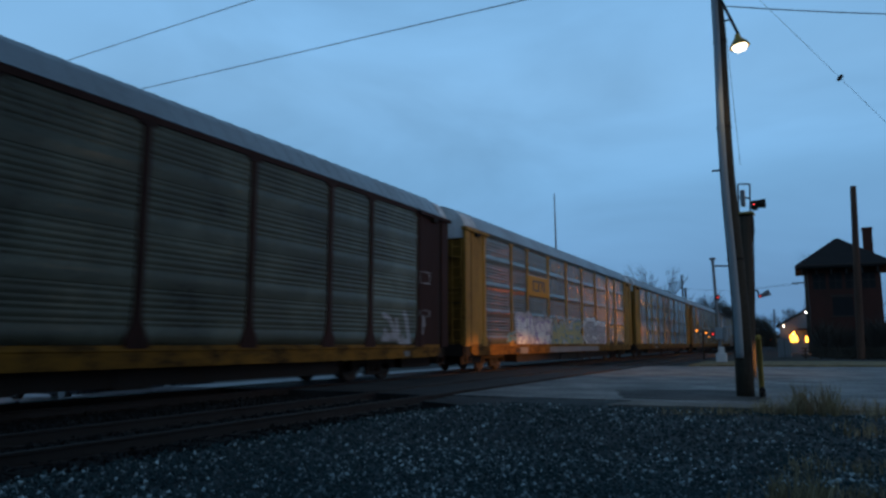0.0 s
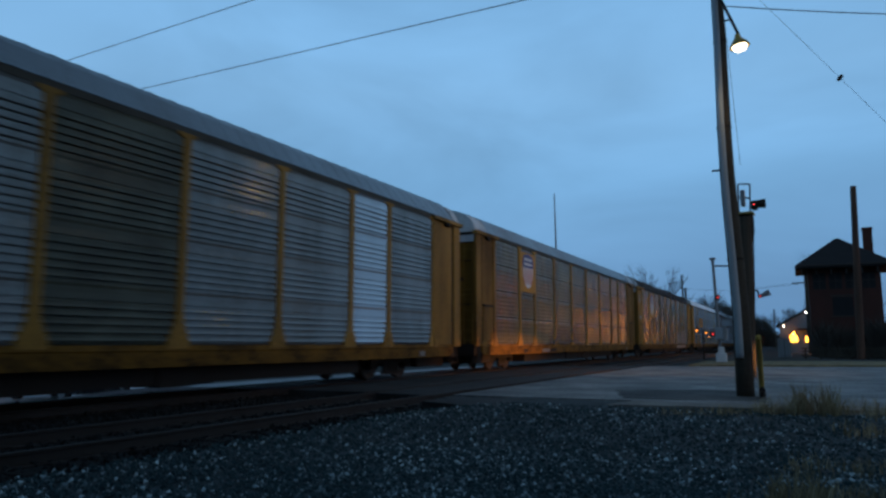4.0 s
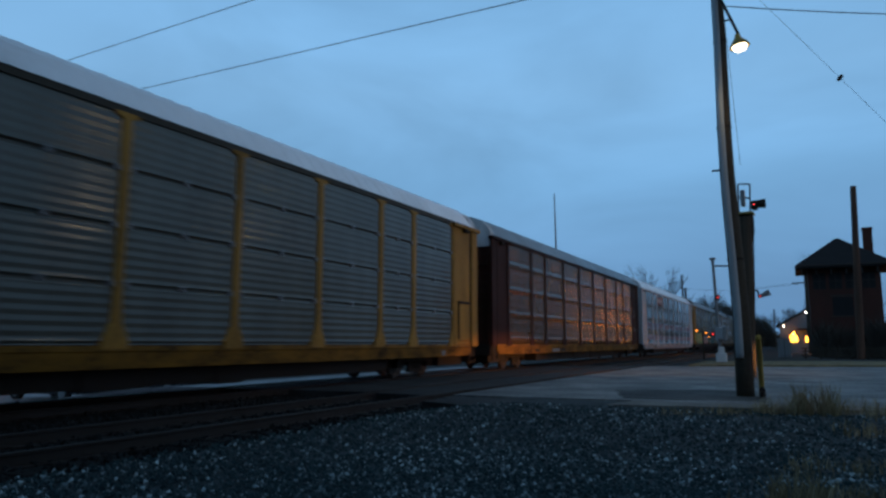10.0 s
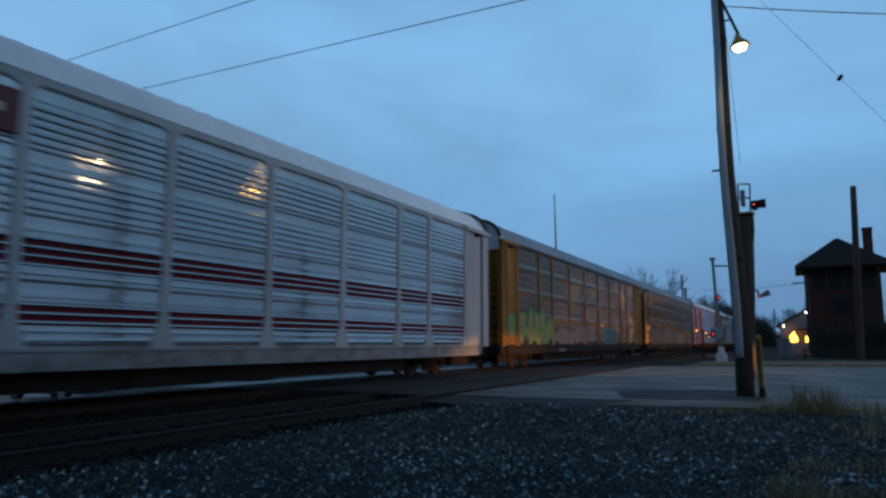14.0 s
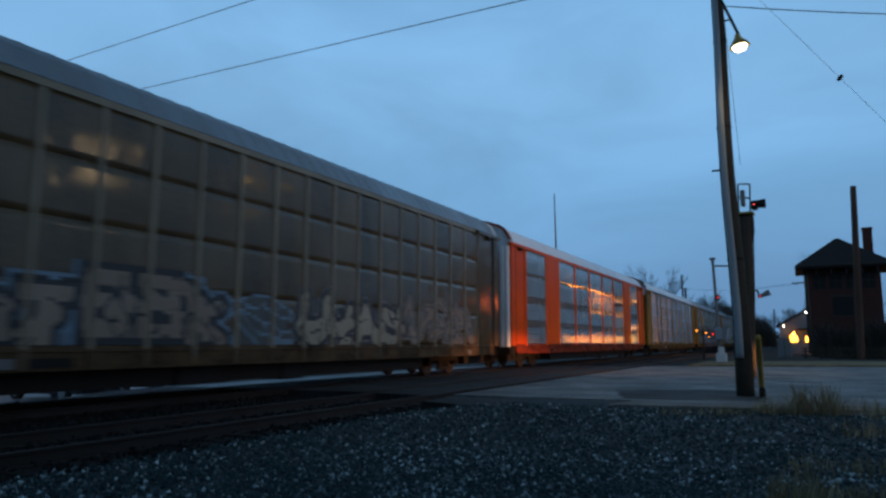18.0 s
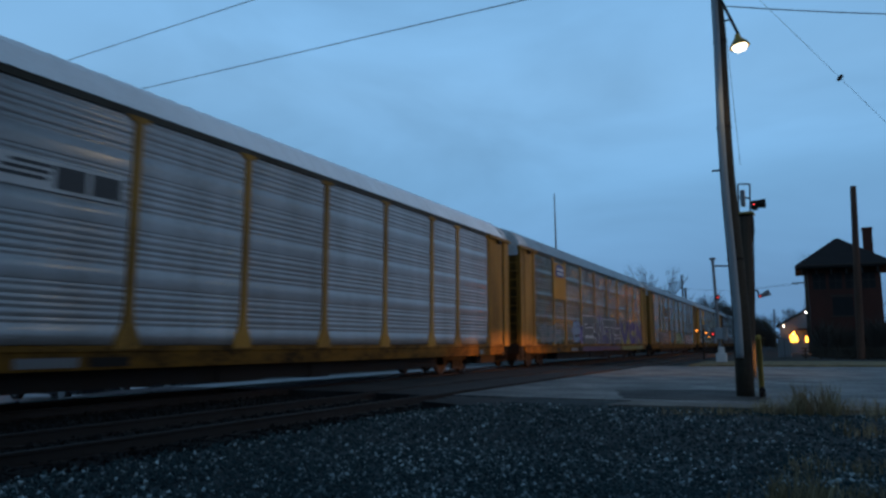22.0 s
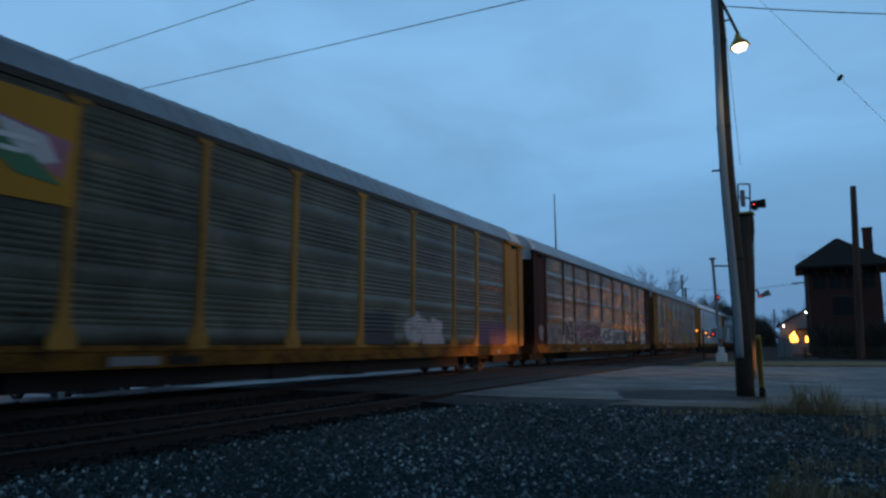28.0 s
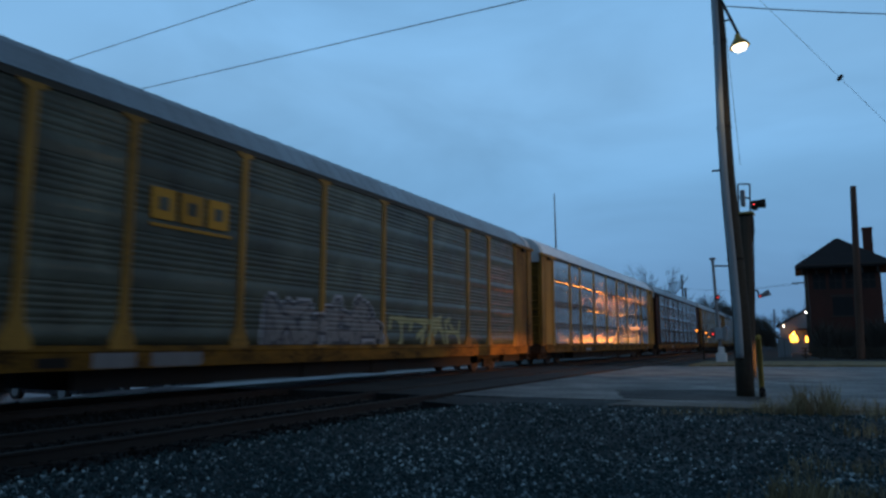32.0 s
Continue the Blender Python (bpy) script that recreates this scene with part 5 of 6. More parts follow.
def stripe(car, kind, y0, y1, z0, z1):
    """A painted band that follows the ridges of a sheet."""
    pts = [(z, o) for z, o in profile(kind) if z0 <= z <= z1]
    vs = [(o + 0.004, y - BODY / 2, z) for z, o in pts for y in (y0, y1)]
    fs = [(2 * i, 2 * i + 1, 2 * i + 3, 2 * i + 2) for i in range(len(pts) - 1) if max(pts[i][1], pts[i + 1][1]) < 0.0165]
    put("painted_stripe", mesh_of("painted_stripe", vs, fs), M["red_paint"], car, pose(HALF, 0, 0), "dark red painted stripe")


build_train()

# ---------------------------------------------------------------- street pole, lamp and wires


def hang(name, a, b, sag, r, label, category="wire", n=14):
    """A wire that hangs between two points."""
    a, b = Vector(a), Vector(b)
    pts = [a.lerp(b, i / n) - Vector((0, 0, 4 * sag * i / n * (1 - i / n))) for i in range(n + 1)]
    return tagged(put(name, loft(name, pts, [r] * (n + 1), 5), M["wire"]), label, category)


POLE_FOOT, POLE_HEAD = Vector((-1.117, 16.579, -0.050)), Vector((-1.284, 16.190, 9.677))


def build_street_pole():
    pole = thing("utility_pole", "weathered wooden street pole with a grey cable guard, leaning slightly", "pole")
    n = 10
    pts = [POLE_FOOT.lerp(POLE_HEAD, i / n) + Vector((0.03 * math.sin(i * 0.9), 0, 0)) for i in range(n + 1)]
    pts[0] = POLE_FOOT - Vector((0, 0, 0.3))
    rad = [0.185 - 0.0065 * i for i in range(n + 1)]
    put("shaft", loft("shaft", pts, rad, 14), M["wood"], pole, None, "weathered brown wood")
    # half-round guard up the pole's face
    face = [p + Vector((-0.34, -0.94, 0)) * (r - 0.01) for p, r in zip(pts, rad)]
    face[0] = face[0].lerp(face[1], 0.9)
    put("cable_guard", loft("cable_guard", face, [0.088 - 0.0025 * i for i in range(n + 1)], 10), M["conduit"], pole, None, "long grey cable guard")
    for i in (3, 6, 8):
        bm = bmesh.new()
        tube(bm, pts[i], pts[i] + Vector((0, 0, 0.05)), rad[i] + 0.012, n=14)
        part("strap", bm, M["black"], pole, "dark steel strap")
    part("step_bolt", boxes((pts[5].x - 0.30, pts[5].y - 0.1, pts[5].z + 0.02, pts[5].x - 0.05, pts[5].y - 0.07, pts[5].z + 0.06)), M["black"], pole)
    return pole


build_street_pole()
LAMP = Vector((-0.797, 15.600, 7.352))


def build_street_lamp():
    lamp = thing("street_lamp", "lit street lamp with a flared metal shade on a bracket", "street lamp", m=Matrix.Translation(LAMP))
    top = Vector((-1.186, 16.100, 8.776)) - LAMP
    low = Vector((-1.134, 16.100, 8.156)) - LAMP
    bm = bmesh.new()
    tube(bm, top, (0, 0, 0.22), 0.03, n=8)
    part("arm", bm, M["black"], lamp, "dark bent steel arm")
    bm = bmesh.new()
    tube(bm, low, top.lerp(Vector((0, 0, 0.22)), 0.62), 0.02, n=6)
    part("brace", bm, M["black"], lamp)
    tilt = pose(0, 0, 0, 0, -8, 0)
    vs, fs = lathe([(0.03, 0.25), (0.05, 0.23), (0.07, 0.155), (0.16, 0.045), (0.19, 0.0), (0.203, -0.05), (0.19, -0.05), (0.155, 0.02), (0.05, 0.10)], 24)
    put("shade", mesh_of("shade", vs, fs, True), M["shade"], lamp, tilt, "flared metal shade")
    vs, fs = lathe([(0.145, -0.015), (0.145, -0.06), (0.118, -0.105), (0.055, -0.135), (0.001, -0.14)], 24)
    put("bulb", mesh_of("bulb", vs, [f[::-1] for f in fs], True), M["lamp_glow"], lamp, tilt, "glowing warm white lens")


build_street_lamp()
light = new("street_lamp_light", bpy.data.lights.new("street_lamp_light", "SPOT"))
light.data.energy, light.data.color = 65, (1.0, 0.72, 0.38)
light.data.spot_size, light.data.spot_blend, light.data.shadow_soft_size = radians(130), 0.6, 0.12
light.matrix_basis = look(LAMP - Vector((0, 0, 0.24)), LAMP + Vector((-2.4, -1.5, -3.2)))

# the far pole that takes the wires over the tracks
fp = thing("utility_pole", "far wooden pole beyond the tracks with wires", "pole")
bm = bmesh.new()
tube(bm, (-42, 11.5, -1.4), (-42, 11.5, 9.2), 0.17, 0.12, n=10)
part("shaft", bm, M["wood"], fp)
part("crossarm", boxes((-42.06, 10.4, 8.4, -41.94, 12.6, 8.52)), M["wood"], fp)
hang("power_wire", (-42.000, 22.874, 15.330), (4.000, 10.550, 8.672), 0.03, 0.014, "thin black wire over the tracks")
hang("power_wire", (-42.000, 20.278, 11.758), (-1.278, 16.190, 9.785), 0.02, 0.014, "thin black wire from the street pole over the tracks")
hang("power_wire", (-1.071, 16.100, 8.498), (3.959, 17.500, 7.794), 0.05, 0.012, "black wire from the street pole to the side")
g = hang("guy_wire", (-1.041, 16.000, 9.412), (6.021, 17.900, 0.101), 0.0, 0.004, "thin guy wire with a strain insulator")
q = Vector((-1.041, 16.000, 9.412)).lerp(Vector((6.021, 17.900, 0.101)), 0.2978)
vs, fs = lathe([(0.001, -0.08), (0.035, -0.06), (0.045, 0.0), (0.035, 0.06), (0.001, 0.08)], 12)
put("insulator", mesh_of("insulator", vs, fs, True), M["wire"], g, Matrix.Translation(q) @ pose(0, 0, 0, 0, 45, 0), "egg-shaped strain insulator")
hang("drop_wire", (-1.09, 16.000, 8.2), (-0.93, 16.000, 4.85), 0.0, 0.005, "thin pale drop wire beside the pole")

# yellow guard post beside the pole
yp = thing("bollard", "leaning yellow steel guard post beside the pole", "bollard")
bm = bmesh.new()
tube(bm, (-0.883, 18.543, -0.200), (-0.779, 16.000, 1.226), 0.058, 0.055, n=12)
tube(bm, (-0.779, 16.000, 1.226), (-0.779, 16.000, 1.272), 0.055, 0.03, n=12)
part("post", bm, M["yellow_post"], yp, "chipped yellow paint")
bm = bmesh.new()
tube(bm, (-0.815, 17.117, -0.100), (-0.760, 16.000, 0.169), 0.064, 0.06, n=12)
part("collar", bm, M["black"], yp)

# ---------------------------------------------------------------- railway signal beside the street, behind the pole


def build_signal():
    sg = thing("railway_signal", "dark railway signal mast with cage, platform and hooded heads", "signal")
    Y = 26.0
    bm = bmesh.new()
    tube(bm, (-1.681, 26.000, -0.018), (-1.508, 26.000, 5.368), 0.30, 0.27, n=12)
    part("mast", bm, M["wood"], sg, "thick dark timber mast")
    def bar(a, b, r=0.025, name="cage_rail"):
        bm = bmesh.new()
        tube(bm, a, b, r, n=6)
        part(name, bm, M["black"], sg)
    bar((-1.628, 26.000, 6.543), (-1.253, 26.000, 6.505))
    bar((-1.253, 26.000, 6.505), (-1.289, 26.000, 5.487))
    bar((-1.628, 26.000, 6.543), (-1.644, 26.000, 5.516))
    bar((-1.616, 26.000, 6.066), (-1.261, 26.000, 6.013))
    p = Vector((-1.467, 26.000, 5.482))
    part("platform", boxes((p.x - 0.32, p.y - 0.35, p.z - 0.03, p.x + 0.30, p.y + 0.35, p.z + 0.02)), M["yellow_post"], sg, "small yellowed platform")
    p = Vector((-1.467, 25.900, 6.034))
    part("relay_case", boxes((p.x - 0.1, p.y - 0.1, p.z - 0.3, p.x + 0.05, p.y + 0.1, p.z + 0.25), bevel=0.02), M["plaster"], sg, "pale equipment case")
    # dark background board below the platform
    p = Vector((-1.490, 26.000, 5.034))
    vs, fs = lathe([(0.001, -0.5), (0.26, -0.46), (0.31, -0.2), (0.31, 0.25), (0.26, 0.48), (0.001, 0.5)], 12)
    put("signal_head", mesh_of("signal_head", [(x, y * 0.5, z) for x, y, z in vs], fs), M["black"], sg, Matrix.Translation(p), "dark signal head")
    # side lamp with a hood
    p = Vector((-1.128, 25.900, 5.749))
    head = part("side_lamp", boxes((p.x - 0.11, p.y - 0.15, p.z - 0.17, p.x + 0.10, p.y + 0.15, p.z + 0.14), bevel=0.04), M["black"], sg, "black hooded side lamp")
    bm = bmesh.new()
    tube(bm, (p.x + 0.05, p.y, p.z + 0.02), (p.x + 0.34, p.y, p.z + 0.03), 0.13, 0.16, n=12)
    part("hood", bm, M["black"], head)
    bm = bmesh.new()
    bmesh.ops.create_uvsphere(bm, u_segments=10, v_segments=6, radius=0.032, matrix=Matrix.Translation((p.x - 0.02, p.y - 0.15, p.z + 0.0)))
    part("lens", bm, M["red_glow"], head, "small red light")
    # lower lamp: a drooping cone on a bracket
    p = Vector((-1.172, 26.000, 2.731))
    bar((-1.463, 26.000, 2.86), (-1.19, 26.000, 2.85), 0.028, "bracket")
    bar((-1.19, 26.000, 2.85), (-1.17, 26.000, 2.62), 0.028, "bracket")
    bm = bmesh.new()
    tube(bm, (p.x - 0.02, p.y, p.z - 0.10), (p.x + 0.34, p.y, p.z + 0.06), 0.05, 0.105, n=12)
    low = part("lower_lamp", bm, M["grey_paint"], sg, "grey cone-shaped lamp")
    bm = bmesh.new()
    bmesh.ops.create_uvsphere(bm, u_segments=10, v_segments=6, radius=0.025, matrix=Matrix.Translation((p.x + 0.04, p.y - 0.075, p.z - 0.08)))
    part("lens", bm, M["red_glow"], low, "small red light")
    # ladder up the back of the mast
    a0, a1 = Vector((-1.530, 26.300, 0.215)), Vector((-1.257, 26.300, 5.396))
    for s in (-0.0, 0.22):
        bar(a0 + Vector((s - 0.1, 0, 0)), a1 + Vector((s - 0.18, 0, 0)), 0.018, "ladder_rail")
    for i in range(16):
        q = a0.lerp(a1, (i + 0.5) / 16)
        bar(q + Vector((-0.14, 0, 0)), q + Vector((0.08, 0, 0)), 0.012, "rung")


build_signal()


def build_crossing_signal():
    cs = thing("crossing_signal", "grey crossing signal mast with red flasher and white base", "crossing signal")
    bm = bmesh.new()
    tube(bm, (-4.147, 44.000, 0.009), (-4.352, 44.000, 6.016), 0.10, 0.08, n=10)
    part("mast", bm, M["grey_paint"], cs, "grey steel mast")
    bm = bmesh.new()
    tube(bm, (-4.341, 44.000, 5.584), (-3.300, 44.000, 5.533), 0.05, n=8)
    part("arm", bm, M["grey_paint"], cs)
    q = Vector((-4.354, 44.000, 5.983))
    part("cap", boxes((q.x - 0.16, q.y - 0.16, q.z - 0.05, q.x + 0.16, q.y + 0.16, q.z + 0.08), bevel=0.03), M["grey_paint"], cs)
    q = Vector((-4.153, 43.700, 3.713))
    bm = bmesh.new()
    tube(bm, (q.x, q.y + 0.1, q.z), (q.x, q.y - 0.02, q.z), 0.16, n=16)
    fl = part("flasher", bm, M["black"], cs, "black round flasher backing")
    bm = bmesh.new()
    bmesh.ops.create_uvsphere(bm, u_segments=12, v_segments=8, radius=0.045, matrix=Matrix.Translation((q.x, q.y - 0.045, q.z)))
    part("lens", bm, M["red_glow"], fl, "lit red flasher lens")
    for x, w, h, mat in ((0.02, 0.20, 0.42, "conduit"), (0.36, 0.12, 0.50, "grey_paint"), (-0.30, 0.10, 0.34, "grey_paint")):
        q = Vector((-4.196 + x, 43.800, 1.743))
        part("relay_box", boxes((q.x - w, q.y - 0.2, q.z - h, q.x + w, q.y + 0.1, q.z + h * 0.6), bevel=0.03), M[mat], cs, "pale relay box")
    bm = bmesh.new()
    tube(bm, (-4.49, 43.62, 1.62), (-4.49, 43.56, 1.62), 0.13, n=14)
    fl = part("flasher", bm, M["black"], cs, "black round flasher backing")
    bm = bmesh.new()
    bmesh.ops.create_uvsphere(bm, u_segments=12, v_segments=8, radius=0.05, matrix=Matrix.Translation((-4.49, 43.53, 1.62)))
    part("lens", bm, M["red_glow"], fl, "lit red flasher lens")
    q = Vector((-4.104, 43.834, -0.050))
    part("base", boxes((q.x - 0.28, q.y - 0.28, -0.3, q.x + 0.28, q.y + 0.28, 0.55), (q.x - 0.16, q.y - 0.16, 0.5, q.x + 0.16, q.y + 0.16, 0.9), bevel=0.04), M["ink_white"], cs, "white painted base")
    return cs


build_crossing_signal()
fl = new("flasher_light", bpy.data.lights.new("flasher_light", "SPOT"))
fl.data.energy, fl.data.color, fl.data.shadow_soft_size = 60, (1.0, 0.16, 0.05), 0.3
fl.data.spot_size, fl.data.spot_blend = radians(55), 1.0
fl.matrix_basis = look(Vector((-4.125, 43.400, 3.695)), (-10.8, 28, 0.5))

# amber warning lamps low beside the line
wl = thing("warning_lamps", "low dark post beside the line with amber warning lamps", "warning lamp", m=pose(-6.92, 60.0, 0))
bm = bmesh.new()
tube(bm, (0, 0, -0.3), (0, 0, 2.2), 0.05, n=8)
part("post", bm, M["black"], wl)
part("crossbar", boxes((-0.55, 0.03, 1.95, 0.35, 0.09, 2.03)), M["black"], wl)
for x, z, r, mat, lab in ((-0.46, 2.10, 0.085, "amber_glow", "lit amber lens"), (0.26, 1.93, 0.07, "amber_glow", "lit amber lens"), (0.44, 1.60, 0.045, "amber_glow", "small amber lamp")):
    bm = bmesh.new()
    tube(bm, (x, 0.02, z), (x, -0.06, z), r + 0.05, n=14)
    back = part("lamp_backing", bm, M["black"], wl)
    bm = bmesh.new()
    bmesh.ops.create_uvsphere(bm, u_segments=12, v_segments=8, radius=r, matrix=Matrix.Translation((x, -0.08, z)) @ Matrix.Diagonal((1, 0.5, 1, 1)))
    part("lens", bm, M[mat], back, lab)

# ---------------------------------------------------------------- tower, house and distance


def build_tower():
    tw = thing("signal_tower", "dark brick railway tower with a hipped shingle roof, unlit", "tower")
    x0, x1, y0, y1, ze, za = 0.85, 6.15, 67.6, 73.0, 7.35, 10.1
    T = 0.3
    part("wall", boxes((x0, y0, -0.3, x1, y0 + T, ze)), M["brick"], tw, "dark red brick wall")
    part("wall", boxes((x0, y1 - T, -0.3, x1, y1, ze)), M["brick"], tw)
    part("wall", boxes((x0, y0 + T, -0.3, x0 + T, y1 - T, ze)), M["brick"], tw)
    part("wall", boxes((x1 - T, y0 + T, -0.3, x1, y1 - T, ze)), M["brick"], tw)
    part("plinth", boxes((x0 - 0.1, y0 - 0.1, -0.3, x1 + 0.1, y0 - 0.01, 1.9)), M["trim"], tw, "worn dark plinth")
    part("lintel", boxes((x0 + 1.6, y0 - 0.05, 4.95, x0 + 3.3, y0 + 0.02, 5.1)), M["trim"], tw, "pale stone lintel")
    w = part("window", boxes((x0 + 1.7, y0 - 0.02, 3.4, x0 + 3.2, y0 - 0.005, 4.9)), M["shingle"], tw, "dark boarded window")
    part("sill", boxes((x0 + 1.6, y0 - 0.08, 3.28, x0 + 3.3, y0 - 0.005, 3.38)), M["trim"], w)
    for k in range(4):
        a = x0 + 0.35 + k * 1.2
        ww = part("window", boxes((a, y0 - 0.02, 5.6, a + 0.95, y0 - 0.005, 6.95)), M["shingle"], tw, "dark upper window")
        part("mullion", boxes((a + 0.45, y0 - 0.035, 5.6, a + 0.5, y0 - 0.018, 6.95), (a, y0 - 0.035, 6.25, a + 0.95, y0 - 0.018, 6.3)), M["trim"], ww)
    o = 0.95
    cx, cy = (x0 + x1) / 2 - 0.2, (y0 + y1) / 2
    vs = [(x0 - o, y0 - o, ze + 0.25), (x1 + o, y0 - o, ze + 0.25), (x1 + o, y1 + o, ze + 0.25), (x0 - o, y1 + o, ze + 0.25), (cx - 0.12, cy, za + 0.08), (cx + 0.12, cy, za + 0.08),
          (x0 - o, y0 - o, ze - 0.02), (x1 + o, y0 - o, ze - 0.02), (x1 + o, y1 + o, ze - 0.02), (x0 - o, y1 + o, ze - 0.02)]
    fs = [(0, 1, 5, 4), (1, 2, 5), (2, 3, 4, 5), (3, 0, 4), (6, 7, 1, 0), (7, 8, 2, 1), (8, 9, 3, 2), (9, 6, 0, 3), (9, 8, 7, 6)]
    roof = put("roof", mesh_of("roof", vs, fs), M["shingle"], tw, None, "dark hipped shingle roof")
    part("gutter", boxes((x0 - o, y0 - o - 0.1, ze + 0.12, x1 + o, y0 - o - 0.01, ze + 0.24)), M["trim"], roof, "paler gutter")
    for k in range(6):
        a = x0 - 0.5 + k * 1.1
        part("bracket", boxes((a, y0 - o + 0.1, ze - 0.5, a + 0.1, y0 - 0.02, ze - 0.04)), M["trim"], tw)
    part("chimney", boxes((5.25, 69.6, 8.2, 5.95, 70.3, 10.85), (5.2, 69.55, 10.7, 6.0, 70.35, 10.9)), M["brick"], tw, "square brick chimney")


build_tower()


def plain_pole(label, foot, head, r, arms=(), mat="wood"):
    p = thing("utility_pole", label, "pole")
    bm = bmesh.new()
    tube(bm, foot, head, r, r * 0.75, n=10)
    part("shaft", bm, M[mat], p)
    for a, b in arms:
        bm = bmesh.new()
        tube(bm, a, b, 0.06, n=6)
        part("crossarm", bm, M["wood"], p)
    return p


plain_pole("bare weathered wooden pole beside the brick tower", (3.813, 60.000, -0.437), (4.148, 60.000, 12.687), 0.27, mat="red_wood")
plain_pole("dark pole with a crossarm beside the brick tower", (0.892, 80.000, 0.101), (0.842, 80.000, 8.428), 0.26, [((-0.462, 80.000, 7.109), (0.969, 80.000, 7.169))])
plain_pole("far dark utility pole by the tracks", (-20.464, 150.000, -0.242), (-20.907, 150.000, 14.839), 0.22)
plain_pole("far dark utility pole with a crossarm", (-22.826, 170.000, -0.419), (-22.955, 170.000, 13.655), 0.3, [((-23.708, 170.000, 13.422), (-21.982, 170.000, 13.363))])
plain_pole("far dark utility pole down the line", (-6.843, 230.000, -0.204), (-6.521, 230.000, 10.941), 0.25)
ant = thing("antenna_mast", "thin grey antenna mast far behind the train", "antenna")
bm = bmesh.new()
tube(bm, (-43.828, 140.000, -0.482), (-43.965, 140.000, 20.451), 0.22, 0.20, n=6)
tube(bm, (-43.965, 140.000, 20.451), (-44.083, 140.000, 31.832), 0.20, 0.10, n=6)
part("mast", bm, M["grey_paint"], ant)


def build_house():
    h = thing("house", "pale gabled house with lit orange windows", "house")
    x0, x1, y0, y1, ze, zr = -2.3, 9.0, 99.0, 110.0, 3.3, 6.6
    part("wall", boxes((x0, y0, -0.3, x1, y0 + 0.25, ze)), M["plaster"], h, "pale siding")
    part("wall", boxes((x0, y0 + 0.25, -0.3, x0 + 0.25, y1, ze)), M["plaster"], h)
    part("wall", boxes((x1 - 0.25, y0 + 0.25, -0.3, x1, y1, ze)), M["plaster"], h)
    part("wall", boxes((x0, y1, -0.3, x1, y1 + 0.25, ze)), M["plaster"], h)
    cx = (x0 + x1) / 2
    vs = [(x0, y0, ze), (x1, y0, ze), (cx, y0, zr), (x0, y0 + 0.2, ze), (x1, y0 + 0.2, ze), (cx, y0 + 0.2, zr)]
    put("gable_wall", mesh_of("gable_wall", vs, [(0, 1, 2), (5, 4, 3), (0, 2, 5, 3), (1, 4, 5, 2), (0, 3, 4, 1)]), M["plaster"], h)
    for s in (-1, 1):
        e = x0 - 0.4 if s < 0 else x1 + 0.4
        k = (zr - ze) / (cx - x0)
        vs = [(e, y0 - 0.5, ze - 0.4 * k + 0.05), (cx, y0 - 0.5, zr + 0.05), (cx, y1 + 0.5, zr + 0.05), (e, y1 + 0.5, ze - 0.4 * k + 0.05)]
        vs += [(x, y, z + 0.18) for x, y, z in vs]
        put("roof", mesh_of("roof", vs, [(0, 1, 2, 3), (7, 6, 5, 4), (0, 4, 5, 1), (1, 5, 6, 2), (2, 6, 7, 3), (3, 7, 4, 0)]), M["shingle"], h, None, "dark pitched roof slope")
    # porch roof
    part("porch_roof", boxes((-0.3, y0 - 1.6, 2.75, 4.0, y0 - 0.01, 2.9)), M["shingle"], h)
    rows = [(-1.2, 1.25, -0.35, 2.0, "window_glow"), (0.55, 1.2, 1.3, 1.95, "window_glow")]
    rows += [(2.0 + 0.62 * k, 1.45 + 0.16 * (k % 3), 2.36 + 0.62 * k, 1.85 + 0.16 * (k % 3), "shop_glow") for k in range(11)]
    for a, b, c, d, mat in rows:
        w = part("window", boxes((a, y0 - 0.06, b, c, y0 - 0.02, d)), M[mat], h, "lit orange window")
        part("frame", boxes((a - 0.08, y0 - 0.09, b - 0.08, c + 0.08, y0 - 0.05, b), (a - 0.08, y0 - 0.09, d, c + 0.08, y0 - 0.05, d + 0.08), ((a + c) / 2 - 0.03, y0 - 0.09, b, (a + c) / 2 + 0.03, y0 - 0.062, d)), M["trim"], w)


build_house()


def wall_lamp(label, p, r, mat):
    l = thing("outdoor_lamp", label, "lamp", m=Matrix.Translation(p))
    bm = bmesh.new()
    bmesh.ops.create_uvsphere(bm, u_segments=12, v_segments=8, radius=r)
    part("globe", bm, M[mat], l, "glowing globe")
    part("bracket", boxes((-0.03, r * 0.6, r * 0.3, 0.03, 0.9, r * 0.3 + 0.05)), M["black"], l)


wall_lamp("bright orange lamp under the house eaves", (-0.808, 98.400, 2.207), 0.13, "warm_glow")
wall_lamp("small warm lamp at the corner of the house", (-1.827, 98.600, 3.193), 0.085, "white_glow")
wall_lamp("white lamp high on the house gable", (0.721, 98.200, 4.882), 0.10, "white_glow")
hl = new("house_light", bpy.data.lights.new("house_light", "SPOT"))
hl.data.spot_size, hl.data.spot_blend = radians(50), 0.8
hl.data.energy, hl.data.color, hl.data.shadow_soft_size = 90, (1.0, 0.33, 0.07), 0.4
hl.matrix_basis = look(Vector((-1.820, 98.200, 3.184)), (-10.8, 72, 2.0))

